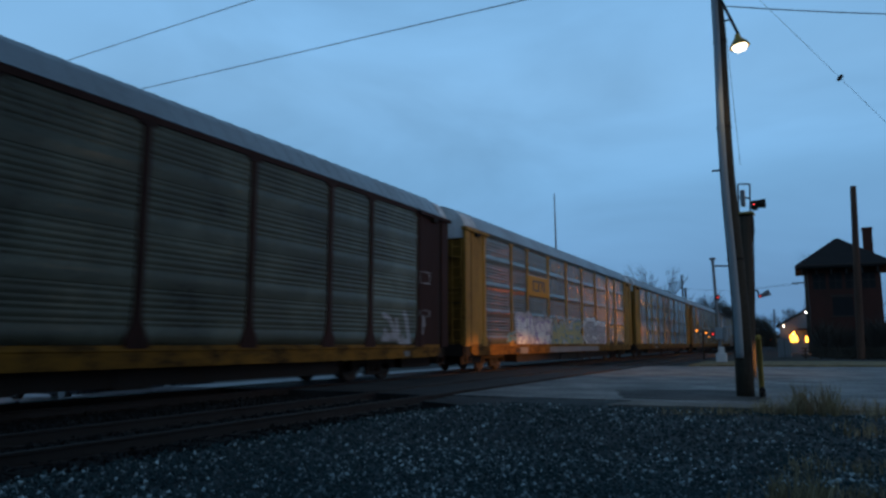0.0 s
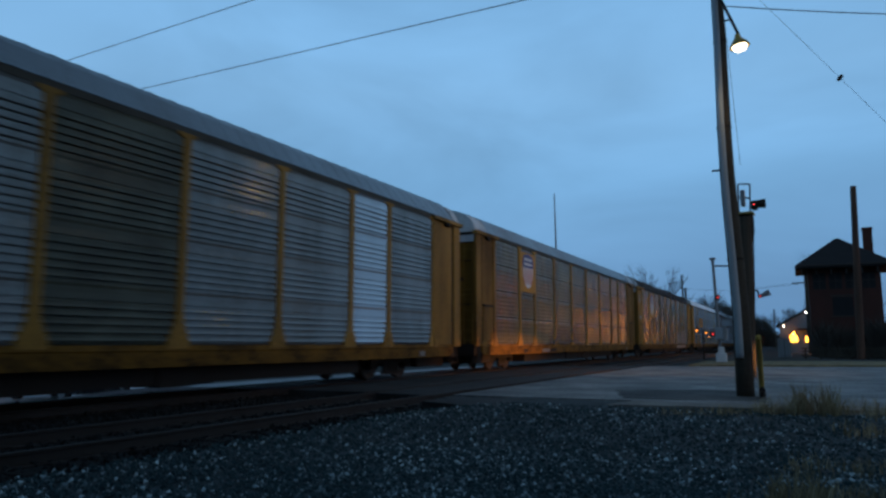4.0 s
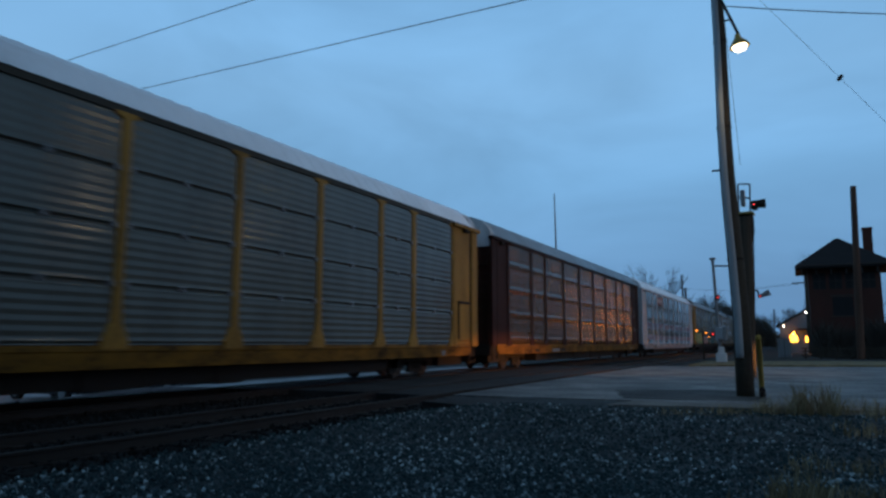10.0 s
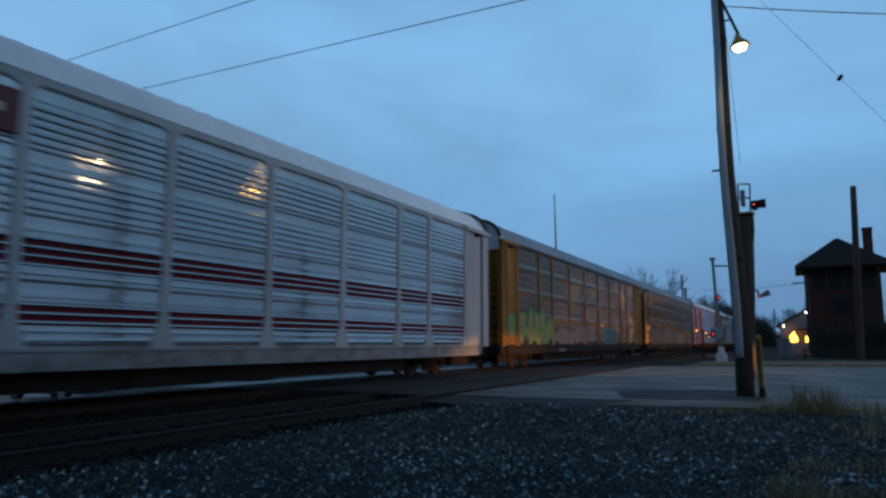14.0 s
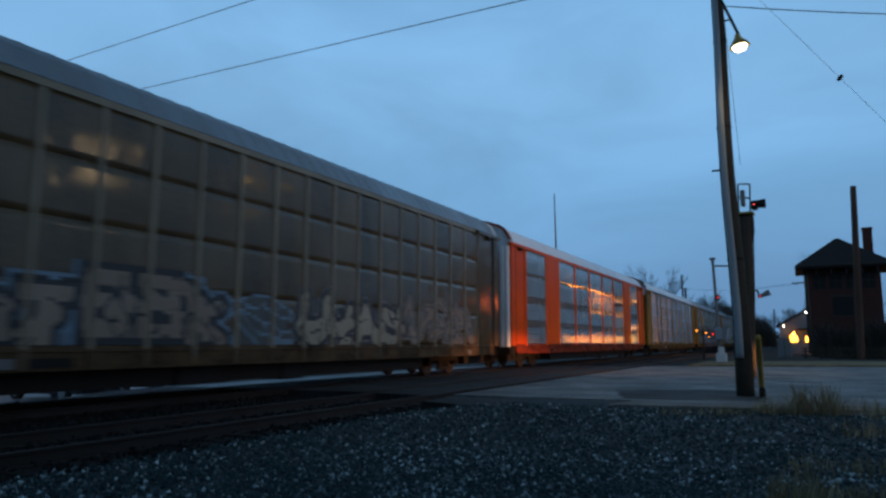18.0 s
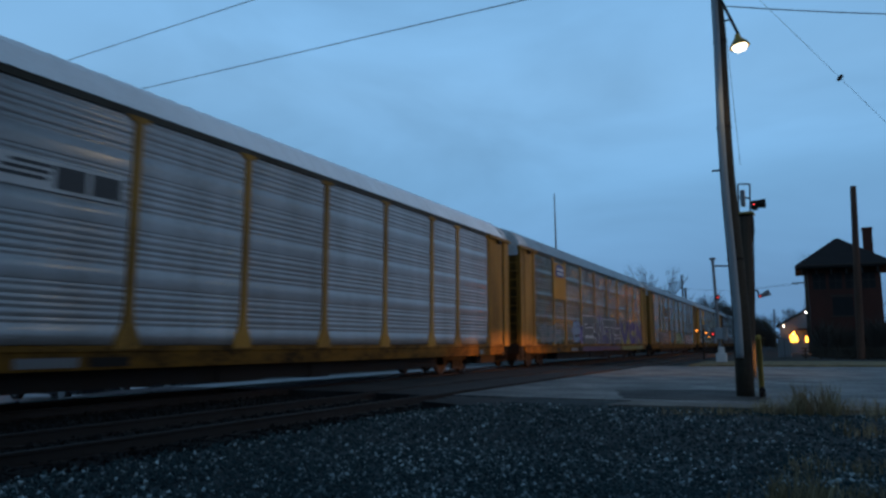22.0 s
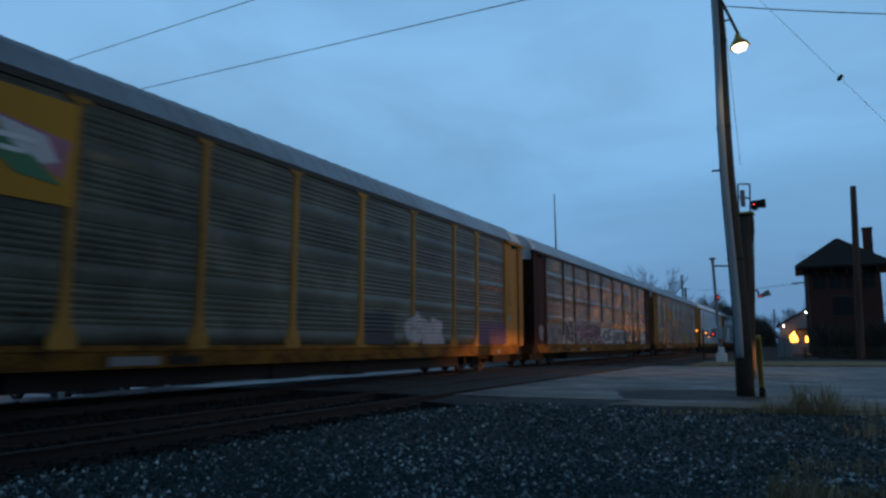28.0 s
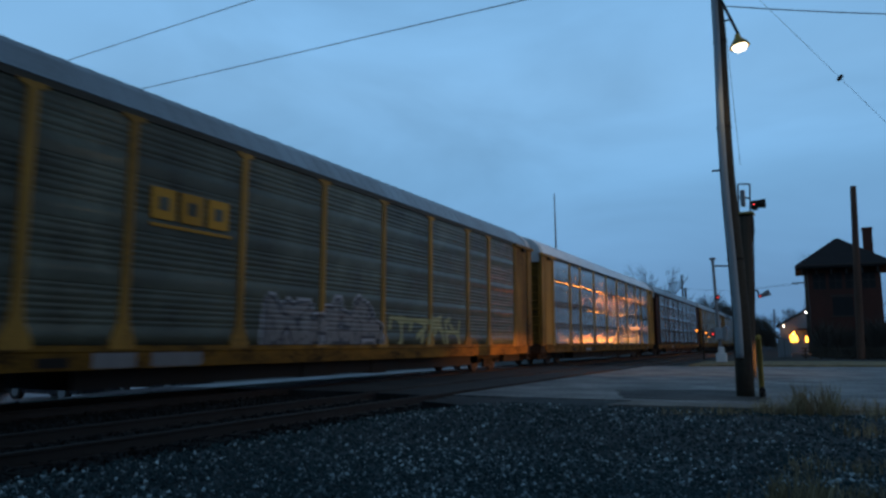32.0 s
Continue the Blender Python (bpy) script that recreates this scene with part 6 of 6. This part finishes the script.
cab = thing("relay_cabinet", "pale grey metal relay cabinet by the tracks", "cabinet")
part("body", boxes((-1.75, 66.4, -0.25, -0.75, 67.2, 1.45), bevel=0.03), M["grey_paint"], cab, "pale grey steel")
part("lid", boxes((-1.82, 66.33, 1.45, -0.68, 67.27, 1.53)), M["grey_paint"], cab)
part("door_seam", boxes((-1.27, 66.385, -0.1, -1.24, 66.398, 1.4)), M["black"], cab)

# dark rail fence and weeds before the tower
fence = thing("low_fence", "low dark fence and brush before the tower", "fence")
for k in range(14):
    x = 0.2 + k * 1.0
    part("post", boxes((x, 60.0, -0.3, x + 0.12, 60.12, 0.75)), M["wood"], fence)
for z in (0.15, 0.45, 0.68):
    part("rail", boxes((0.0, 60.13, z, 14.0, 60.2, z + 0.1)), M["wood"], fence)


def bare_tree(label, foot, tall, spread, seed, twigs=5):
    """A bare tree: tapered trunk, limbs, and a crown of fine twigs."""
    r = random.Random(seed)
    t = thing("tree", label, "tree", "bare trees", m=Matrix.Translation(foot))
    trunk, crown = bmesh.new(), []

    def grow(p, d, length, rad, level):
        q = p + d * length
        if level < 2:
            tube(trunk, p, q, rad, rad * 0.7, n=7)
        else:
            crown.append((p, q, rad))
        if level >= 5:
            return
        for k in range((4, 4, 4, 4, 4)[level] if level < 4 else twigs):
            a = Vector((r.uniform(-1, 1), r.uniform(-1, 1), r.uniform(-0.15, 0.9))).normalized()
            nd = (d * 0.9 + a * spread).normalized()
            grow(p.lerp(q, r.uniform(0.55, 1.0)), nd, length * r.uniform(0.55, 0.85), rad * 0.5, level + 1)

    grow(Vector((0, 0, -0.3)), Vector((0.03, 0, 1)), tall * 0.34, tall * 0.022, 0)
    part("trunk", trunk, M["bark"], t, "dark bark")
    vs, fs = [], []
    for p, q, rad in crown:
        rad = max(rad, 0.015)
        s = (q - p).cross(Vector((0.3, 1, 0.2))).normalized() * rad
        u = (q - p).cross(s).normalized() * rad
        b = len(vs)
        vs += [p + s, p - s * 0.5 + u, p - s * 0.5 - u, q]
        fs += [(b, b + 1, b + 3), (b + 1, b + 2, b + 3), (b + 2, b, b + 3)]
    put("crown", mesh_of("crown", vs, fs), M["bark"], t, None, "fine bare twigs")


bare_tree("bare leafless tree behind the train", (-20.6, 122, 0), 15.5, 0.6, 4)
bare_tree("bare leafless tree behind the far cars", (-12.4, 128, 0), 11.0, 0.9, 8)
bare_tree("bare leafless tree behind the far cars", (-10.8, 140, 0), 11.5, 0.9, 9)
bare_tree("bare leafless tree behind the tower", (7.8, 128, 0), 19.0, 0.8, 12)
bare_tree("bare leafless tree beside the tower", (14.0, 105, 0), 17.0, 0.8, 13)
bare_tree("bare leafless tree beside the house", (-2.6, 160, 0), 9.5, 0.8, 17)
bare_tree("bare leafless tree down the line", (-16, 210, 0), 13.0, 0.8, 19)
bare_tree("bare leafless tree down the line", (-9, 230, 0), 12.0, 0.8, 20)


def far_woods():
    """Low dark woods along the horizon: many small ragged clumps, some houses' height."""
    r = random.Random(77)
    vs, fs = [], []
    for k in range(5200):
        y = r.uniform(240, 520)
        x = -0.03 * y + r.uniform(-60, 150) if k % 5 else r.uniform(-400, 400)
        h = (5.5 + 3.0 * noise.noise(Vector((x * 0.03, y * 0.01, 3)))) * (y / 330)
        z = r.uniform(0, max(1.0, h))
        b = len(vs)
        s = r.uniform(0.5, 1.7)
        for _ in range(4):
            vs.append((x + r.uniform(-s, s), y + r.uniform(-s, s), z + r.uniform(-s, s)))
        fs += [(b, b + 1, b + 2), (b, b + 2, b + 3), (b, b + 3, b + 1), (b + 1, b + 3, b + 2)]
    tagged(put("far_woods", mesh_of("far_woods", vs, fs), M["bark"]), "dark leafless woods along the horizon", "woods", kind="stuff")


far_woods()


def side_woods():
    """Unseen brush and trees, added beyond the tower so the cars' sides mirror less sky."""
    r = random.Random(78)
    vs, fs = [], []
    for k in range(9000):
        y = r.uniform(115, 240)
        x = 0.11 * y + r.uniform(4, 22)
        h = 15.0 + 6.0 * noise.noise(Vector((x * 0.05, y * 0.05, 8)))
        z = r.uniform(0, h)
        b = len(vs)
        s = r.uniform(0.5, 2.0)
        for _ in range(4):
            vs.append((x + r.uniform(-s, s), y + r.uniform(-s, s), z + r.uniform(-s, s)))
        fs += [(b, b + 1, b + 2), (b, b + 2, b + 3), (b, b + 3, b + 1), (b + 1, b + 3, b + 2)]
    tagged(put("side_woods", mesh_of("side_woods", vs, fs), M["bark"]), "dark leafless brush and trees out of view, added to darken the cars' reflections", "woods", kind="stuff")


side_woods()


def bare_woods(label, x0, x1, y0, y1, top, count, seed):
    """Bare trees in a belt: thin upright twigs under a ragged outline, top(x) metres high."""
    r = random.Random(seed)
    vs, fs = [], []
    for k in range(count):
        y, x = r.uniform(y0, y1), r.uniform(x0, x1)
        h = top(x) * (1 + 0.35 * noise.noise(Vector((x * 0.3, y * 0.08, seed))))
        z = h * r.random() ** 0.8
        b = len(vs)
        s, t = r.uniform(0.03, 0.10), r.uniform(0.6, 2.0)
        lx, ly = r.uniform(-0.7, 0.7) * t, r.uniform(-0.7, 0.7) * t
        vs += [(x - s, y, z), (x + s, y, z), (x, y + s, z), (x + lx, y + ly, z + t)]
        fs += [(b, b + 1, b + 3), (b + 1, b + 2, b + 3), (b + 2, b, b + 3)]
    tagged(put("bare_woods", mesh_of("bare_woods", vs, fs), M["bark"]), label, "woods", kind="stuff")


bare_woods("dark bare trees close behind the house", -0.6, 11.5, 128, 172, lambda x: 1.8 + min(9.5, max(0.0, x + 0.8) * 1.9), 13000, 79)
bare_woods("low brown brush before the brick tower", 1.3, 9.0, 62.5, 66.0, lambda x: 1.1 + 0.5 * math.sin(x * 1.3), 2500, 83)
bare_woods("grey bare woods down the line", -26, -7, 195, 235, lambda x: 12.0 - max(0.0, x + 19) * 0.6, 6000, 81)
for k in range(3):
    hang("power_wire", Vector((-0.462, 80.000, 7.109)) + Vector((0.8 * k, 0, 0)), Vector((-22.961, 170.000, 13.526)) + Vector((0.8 * k, 0, 0)), 0.6, 0.009, "thin far wire between poles")

# far lights down the line, whose mirror images show in the cars' sides
for lab, p, r, mat in [("orange street lamp behind the house", (6.9, 113, 8.4), 0.30, "street_glow"), ("orange street lamp behind the house", (4.6, 114, 7.6), 0.26, "street_glow"),
                       ("orange street lamp behind the house", (2.6, 116, 8.2), 0.26, "street_glow"), ("orange yard lamp beside the house", (10.6, 101, 2.4), 0.20, "street_glow"),
                       ("orange yard lamp beside the tower", (7.4, 90, 2.2), 0.13, "street_glow")]:
    l = thing("line_lamp", lab, "lamp", m=Matrix.Translation(p))
    bm = bmesh.new()
    bmesh.ops.create_uvsphere(bm, u_segments=10, v_segments=6, radius=r)
    part("globe", bm, M[mat], l, "glowing lens")
    bm = bmesh.new()
    tube(bm, (0, r * 0.8, -p[2] - 0.3), (0, r * 0.8, 0.4), 0.06, n=6)
    part("post", bm, M["black"], l)

# the next lamp along the side street, which gilds the cars' sides
sl = thing("street_lamp", "warm street lamp on a steel pole along the side street", "street lamp", m=pose(7.6, 31.5, 0))
bm = bmesh.new()
tube(bm, (0, 0, -0.3), (0, 0, 10.6), 0.11, 0.07, n=10)
part("pole", bm, M["grey_paint"], sl, "grey steel pole")
bm = bmesh.new()
tube(bm, (0, 0, 10.5), (-1.3, 0, 10.75), 0.035, n=8)
part("arm", bm, M["grey_paint"], sl)
vs, fs = lathe([(0.02, 0.16), (0.10, 0.14), (0.22, 0.0), (0.22, -0.05), (0.19, -0.05)], 16)
put("shade", mesh_of("shade", vs, fs, True), M["shade"], sl, pose(-1.3, 0, 10.7))
bm = bmesh.new()
bmesh.ops.create_uvsphere(bm, u_segments=12, v_segments=8, radius=0.20, matrix=Matrix.Translation((-1.3, 0, 10.62)))
part("bulb", bm, M["sodium_glow"], sl, "glowing warm bulb")
ll = new("side_street_light", bpy.data.lights.new("side_street_light", "SPOT"))
ll.data.energy, ll.data.color, ll.data.shadow_soft_size = 1200, (1.0, 0.50, 0.14), 0.25
ll.data.spot_size, ll.data.spot_blend = radians(88), 1.0
ll.matrix_basis = look((6.3, 31.5, 10.3), (-10.8, 30.0, 0.4))

# an unseen plain wall, added to keep sky light off the yard and train
bw = put("wall_east", bm_mesh("wall_east", boxes((7.0, -60.0, -0.4, 7.4, 8.0, 16.0))), M["brick"])
tagged(bw, "plain brick wall out of view, added to shade the yard and the train", "wall", kind="structure")

# ---------------------------------------------------------------- parked cars beyond the tracks


def parked_car(label, m, paint, lit=False):
    c = thing("parked_car", label, "car", "cars parked beyond the tracks", m=m)
    sec = [(-2.2, 0.35, 0.62), (-2.1, 0.28, 0.80), (-1.3, 0.25, 0.92), (-0.75, 0.25, 0.95), (0.4, 0.25, 0.95), (1.3, 0.25, 0.95), (2.0, 0.28, 0.85), (2.2, 0.4, 0.62)]
    vs, fs = [], []
    for x, a, b in sec:
        vs += [(x, -0.82, a), (x, -0.88, (a + b) / 2), (x, -0.80, b), (x, 0.80, b), (x, 0.88, (a + b) / 2), (x, 0.82, a)]
    for i in range(len(sec) - 1):
        for k in range(6):
            fs.append((i * 6 + k, i * 6 + (k + 1) % 6, (i + 1) * 6 + (k + 1) % 6, (i + 1) * 6 + k))
    fs += [(5, 4, 3, 2, 1, 0), tuple(range(len(vs) - 6, len(vs)))]
    put("body", mesh_of("body", vs, [f[::-1] for f in fs], False), M[paint], c, None, "glossy car paint")
    vs = [(-1.0, -0.74, 0.94), (1.75, -0.74, 0.94), (1.2, -0.60, 1.40), (-0.3, -0.60, 1.42), (-1.0, 0.74, 0.94), (1.75, 0.74, 0.94), (1.2, 0.60, 1.40), (-0.3, 0.60, 1.42)]
    put("cabin", mesh_of("cabin", vs, [(0, 1, 2, 3), (7, 6, 5, 4), (0, 3, 7, 4), (2, 1, 5, 6)]), M["glass"], c, None, "dark window glass")
    put("roof_panel", mesh_of("roof_panel", [(1.22, -0.62, 1.40), (1.22, 0.62, 1.40), (-0.32, 0.62, 1.42), (-0.32, -0.62, 1.42), (1.1, -0.55, 1.46), (1.1, 0.55, 1.46), (-0.2, 0.55, 1.47), (-0.2, -0.55, 1.47)], [(4, 5, 6, 7), (0, 1, 5, 4), (1, 2, 6, 5), (2, 3, 7, 6), (3, 0, 4, 7)]), M[paint], c)
    for x in (-1.35, 1.35):
        for s in (-1, 1):
            bm = bmesh.new()
            tube(bm, (x, s * 0.70, 0.32), (x, s * 0.89, 0.32), 0.32, n=16)
            w = part("wheel", bm, M["black"], c)
            bm = bmesh.new()
            tube(bm, (x, s * 0.89, 0.32), (x, s * 0.90, 0.32), 0.20, n=12)
            part("rim", bm, M["grey_paint"], w, "pale wheel rim")
    for s in (-1, 1):
        part("headlight", boxes((-2.24, s * 0.6 - 0.16, 0.60, -2.14, s * 0.6 + 0.16, 0.74), bevel=0.02), M["amber_glow"] if lit else M["ink_white"], c)
        part("tail_light", boxes((2.12, s * 0.62 - 0.15, 0.62, 2.23, s * 0.62 + 0.15, 0.78), bevel=0.02), M["red_glow"] if lit else M["ink_red"], c)


for i, (x, y, rot, paint, lab) in enumerate([(-24, 8.2, 85, "car_red", "dark red parked car on the dark lot"), (-24.6, 11.2, 88, "car_dark", "dark parked car on the dark lot"), (-23.8, 5.0, 92, "car_dark", "dark parked car on the dark lot"),
                                        (-27.5, 2.0, 90, "car_dark", "dark parked car on the dark lot"), (-33, 9.0, 5, "car_white", "white parked car on the dark lot"), (-33, 3.5, 2, "car_dark", "dark parked car on the dark lot")]):
    parked_car(lab, pose(x - 6.0, y, -1.08, 0, 0, rot), paint, i in (1, 3, 4))

# cars that wait beyond the train, their headlights towards it
for x, y in ((-25.5, 18.2), (-25.0, 22.6), (-32.0, 18.6)):
    parked_car("dark car with lit headlights waiting beyond the train", pose(x, y, -0.015 - fall(x, 20), 0, 0, 180), "car_dark", True)

# a car that waits on the near street, its headlights on the passing train
parked_car("dark car waiting at the crossing with lit headlights", pose(10.6, 27.0, -0.015), "car_dark", True)
hb = new("headlight_beam", bpy.data.lights.new("headlight_beam", "SPOT"))
hb.data.energy, hb.data.color, hb.data.shadow_soft_size = 15000, (1.0, 0.40, 0.09), 0.12
hb.data.spot_size, hb.data.spot_blend = radians(8), 1.0
hb.matrix_basis = look((8.25, 27.0, 0.72), (-10.8, 27.5, 0.45)) @ Matrix.Diagonal((5, 1, 1, 1))

# ---------------------------------------------------------------- ties, stones, weeds
tie_me = bm_mesh("tie", boxes((-1.3, -0.115, -0.32, 1.3, 0.115, -0.155), bevel=0.012))
plate_me = bm_mesh("tie_plate", boxes((-0.17, -0.09, -0.158, 0.17, 0.09, -0.150)))
for tr, cx in ((track_a, TRACK_A), (track_b, TRACK_B)):
    y = -6.0
    while y < 14.2:
        put("tie", tie_me, M["tie"], tr, pose(rng.uniform(-0.04, 0.04), y, rng.uniform(-0.012, 0.008), 0, 0, rng.uniform(-1.2, 1.2)))
        for s in (-1, 1):
            put("tie_plate", plate_me, M["rail"], tr, pose(s * GAUGE, y, 0.001))
        y += 0.53


def stones(name, label, count, region, mat, size, seed):
    """Crushed stone: a sheet of small angular lumps, each one its own island."""
    r = np.random.RandomState(seed)
    base = np.array([(1, 0, 0), (-1, 0, 0), (0, 1, 0), (0, -1, 0), (0, 0, 1), (0, 0, -1)], float)
    tri = np.array([(0, 2, 4), (2, 1, 4), (1, 3, 4), (3, 0, 4), (2, 0, 5), (1, 2, 5), (3, 1, 5), (0, 3, 5)])
    vs = np.zeros((count, 6, 3))
    xs, ys = region(r, count)
    for i in range(count):
        s = size * (0.45 + 1.25 * r.uniform(0, 1) ** 2.2)
        pts = base * r.uniform(0.55, 1.2, (6, 1)) * s
        pts[:, 2] *= 0.7
        q = Euler((r.uniform(0, 6.3), r.uniform(0, 6.3), r.uniform(0, 6.3))).to_matrix()
        pts = pts @ np.array(q).T
        x, y = float(xs[i]), float(ys[i])
        z = height(x, y) + (0.05 * noise.noise(Vector((x * 0.6, y * 0.6, 0))) if -6.4 < x < 8 else 0)
        vs[i] = pts + (x, y, z + s * 0.30)
    fs = (np.arange(count)[:, None, None] * 6 + tri[None]).reshape(-1, 3)
    me = bpy.data.meshes.new(name)
    me.from_pydata(vs.reshape(-1, 3).tolist(), [], fs.tolist())
    me.update()
    tagged(put(name, me, mat), label, "gravel", kind="stuff")


def near_field(r, n):
    """More stones near the camera, fewer farther off."""
    d = 3.6 + 10.5 * r.uniform(0, 1, n) ** 1.7
    a = np.radians(r.uniform(-10, 64, n))
    x, y = -d * np.sin(a), d * np.cos(a)
    bad = x < -6.7
    x[bad] = r.uniform(-6.7, 1.0, bad.sum())
    y = np.minimum(y, 13.0)
    return x, y


def shoulder(r, n):
    return r.uniform(-15.0, -6.5, n), r.uniform(1.5, 14.3, n)


stones("crushed_stone", "loose dark crushed stone with pale chips", 60000, near_field, M["stone"], 0.025, 21)
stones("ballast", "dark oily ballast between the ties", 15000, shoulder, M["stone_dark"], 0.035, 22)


def tuft(label, x, y, n, tall, wide, seed, mat="grass"):
    r = random.Random(seed)
    vs, fs = [], []
    z0 = height(x, y) - 0.02
    for _ in range(n):
        a, d = r.uniform(0, 6.28), wide * r.random() ** 0.7
        bx, by = x + d * math.cos(a), y + d * math.sin(a)
        h = tall * r.uniform(0.35, 1.0)
        lx, ly = r.gauss(0, 0.3) * h, r.gauss(0, 0.3) * h
        w = r.uniform(0.003, 0.007)
        c, s = math.cos(a), math.sin(a)
        b = len(vs)
        vs += [(bx - w * c, by - w * s, z0), (bx + w * c, by + w * s, z0), (bx + lx * 0.4 + w * c * 0.8, by + ly * 0.4 + w * s * 0.8, z0 + h * 0.6), (bx + lx * 0.4 - w * c * 0.8, by + ly * 0.4 - w * s * 0.8, z0 + h * 0.6), (bx + lx, by + ly, z0 + h * (1 - 0.2 * abs(lx / h)))]
        fs += [(b, b + 1, b + 2, b + 3), (b + 3, b + 2, b + 4)]
    tagged(put("grass_tuft", mesh_of("grass_tuft", vs, fs), M[mat]), label, "grass", "weeds on the gravel", "stuff")


for x, y, n, h, w, sd in [(0.15, 13.0, 420, 0.62, 0.35, 1), (-0.35, 12.8, 260, 0.36, 0.4, 2), (0.75, 13.4, 200, 0.4, 0.5, 3), (1.5, 12.5, 260, 0.3, 0.7, 4), (-0.9, 12.6, 200, 0.22, 0.5, 5),
                          (-0.1, 7.0, 200, 0.42, 0.25, 6), (-0.35, 6.3, 150, 0.3, 0.3, 7), (0.3, 9.0, 200, 0.25, 0.6, 8), (0.9, 11.2, 200, 0.25, 0.6, 9), (0.45, 7.6, 180, 0.22, 0.4, 10), (-1.6, 12.4, 160, 0.16, 0.6, 11), (2.4, 13.6, 260, 0.3, 0.8, 12)]:
    tuft("tuft of dry yellowish grass in the gravel", x, y, n, h, w, sd)


# ---------------------------------------------------------------- movement
START, SPEED, SLOW = 23.34, 14.6454, 0.00157


def gone(t):
    return SPEED * t - SLOW * t * t / 2


def motions():
    times = [i * 1.0 for i in range(33)]
    for k, car in enumerate(cars):
        base = START + BODY / 2 + (k - 1) * PITCH_CAR
        walk(car, [(t, pose(TRACK_B, base - gone(t), 0)) for t in times])
    # the wheels roll; all those on the same axle place of a truck share one set of keys
    first = {}
    for car in cars:
        for axle in [o for o in car.children_recursive if o.name.split(".")[0] == "wheelset"]:
            side = axle.location.y > 0
            if side not in first:
                at = axle.location.copy()
                walk(axle, [(i / 30, pose(at.x, at.y, at.z, math.degrees(gone(i / 30) / 0.445))) for i in range(961)])
                first[side] = axle
            else:
                act = first[side].animation_data.action
                axle.rotation_mode = "QUATERNION"
                axle.animation_data_create()
                axle.animation_data.action = act
                axle.animation_data.action_slot = act.slots[0]


motions()
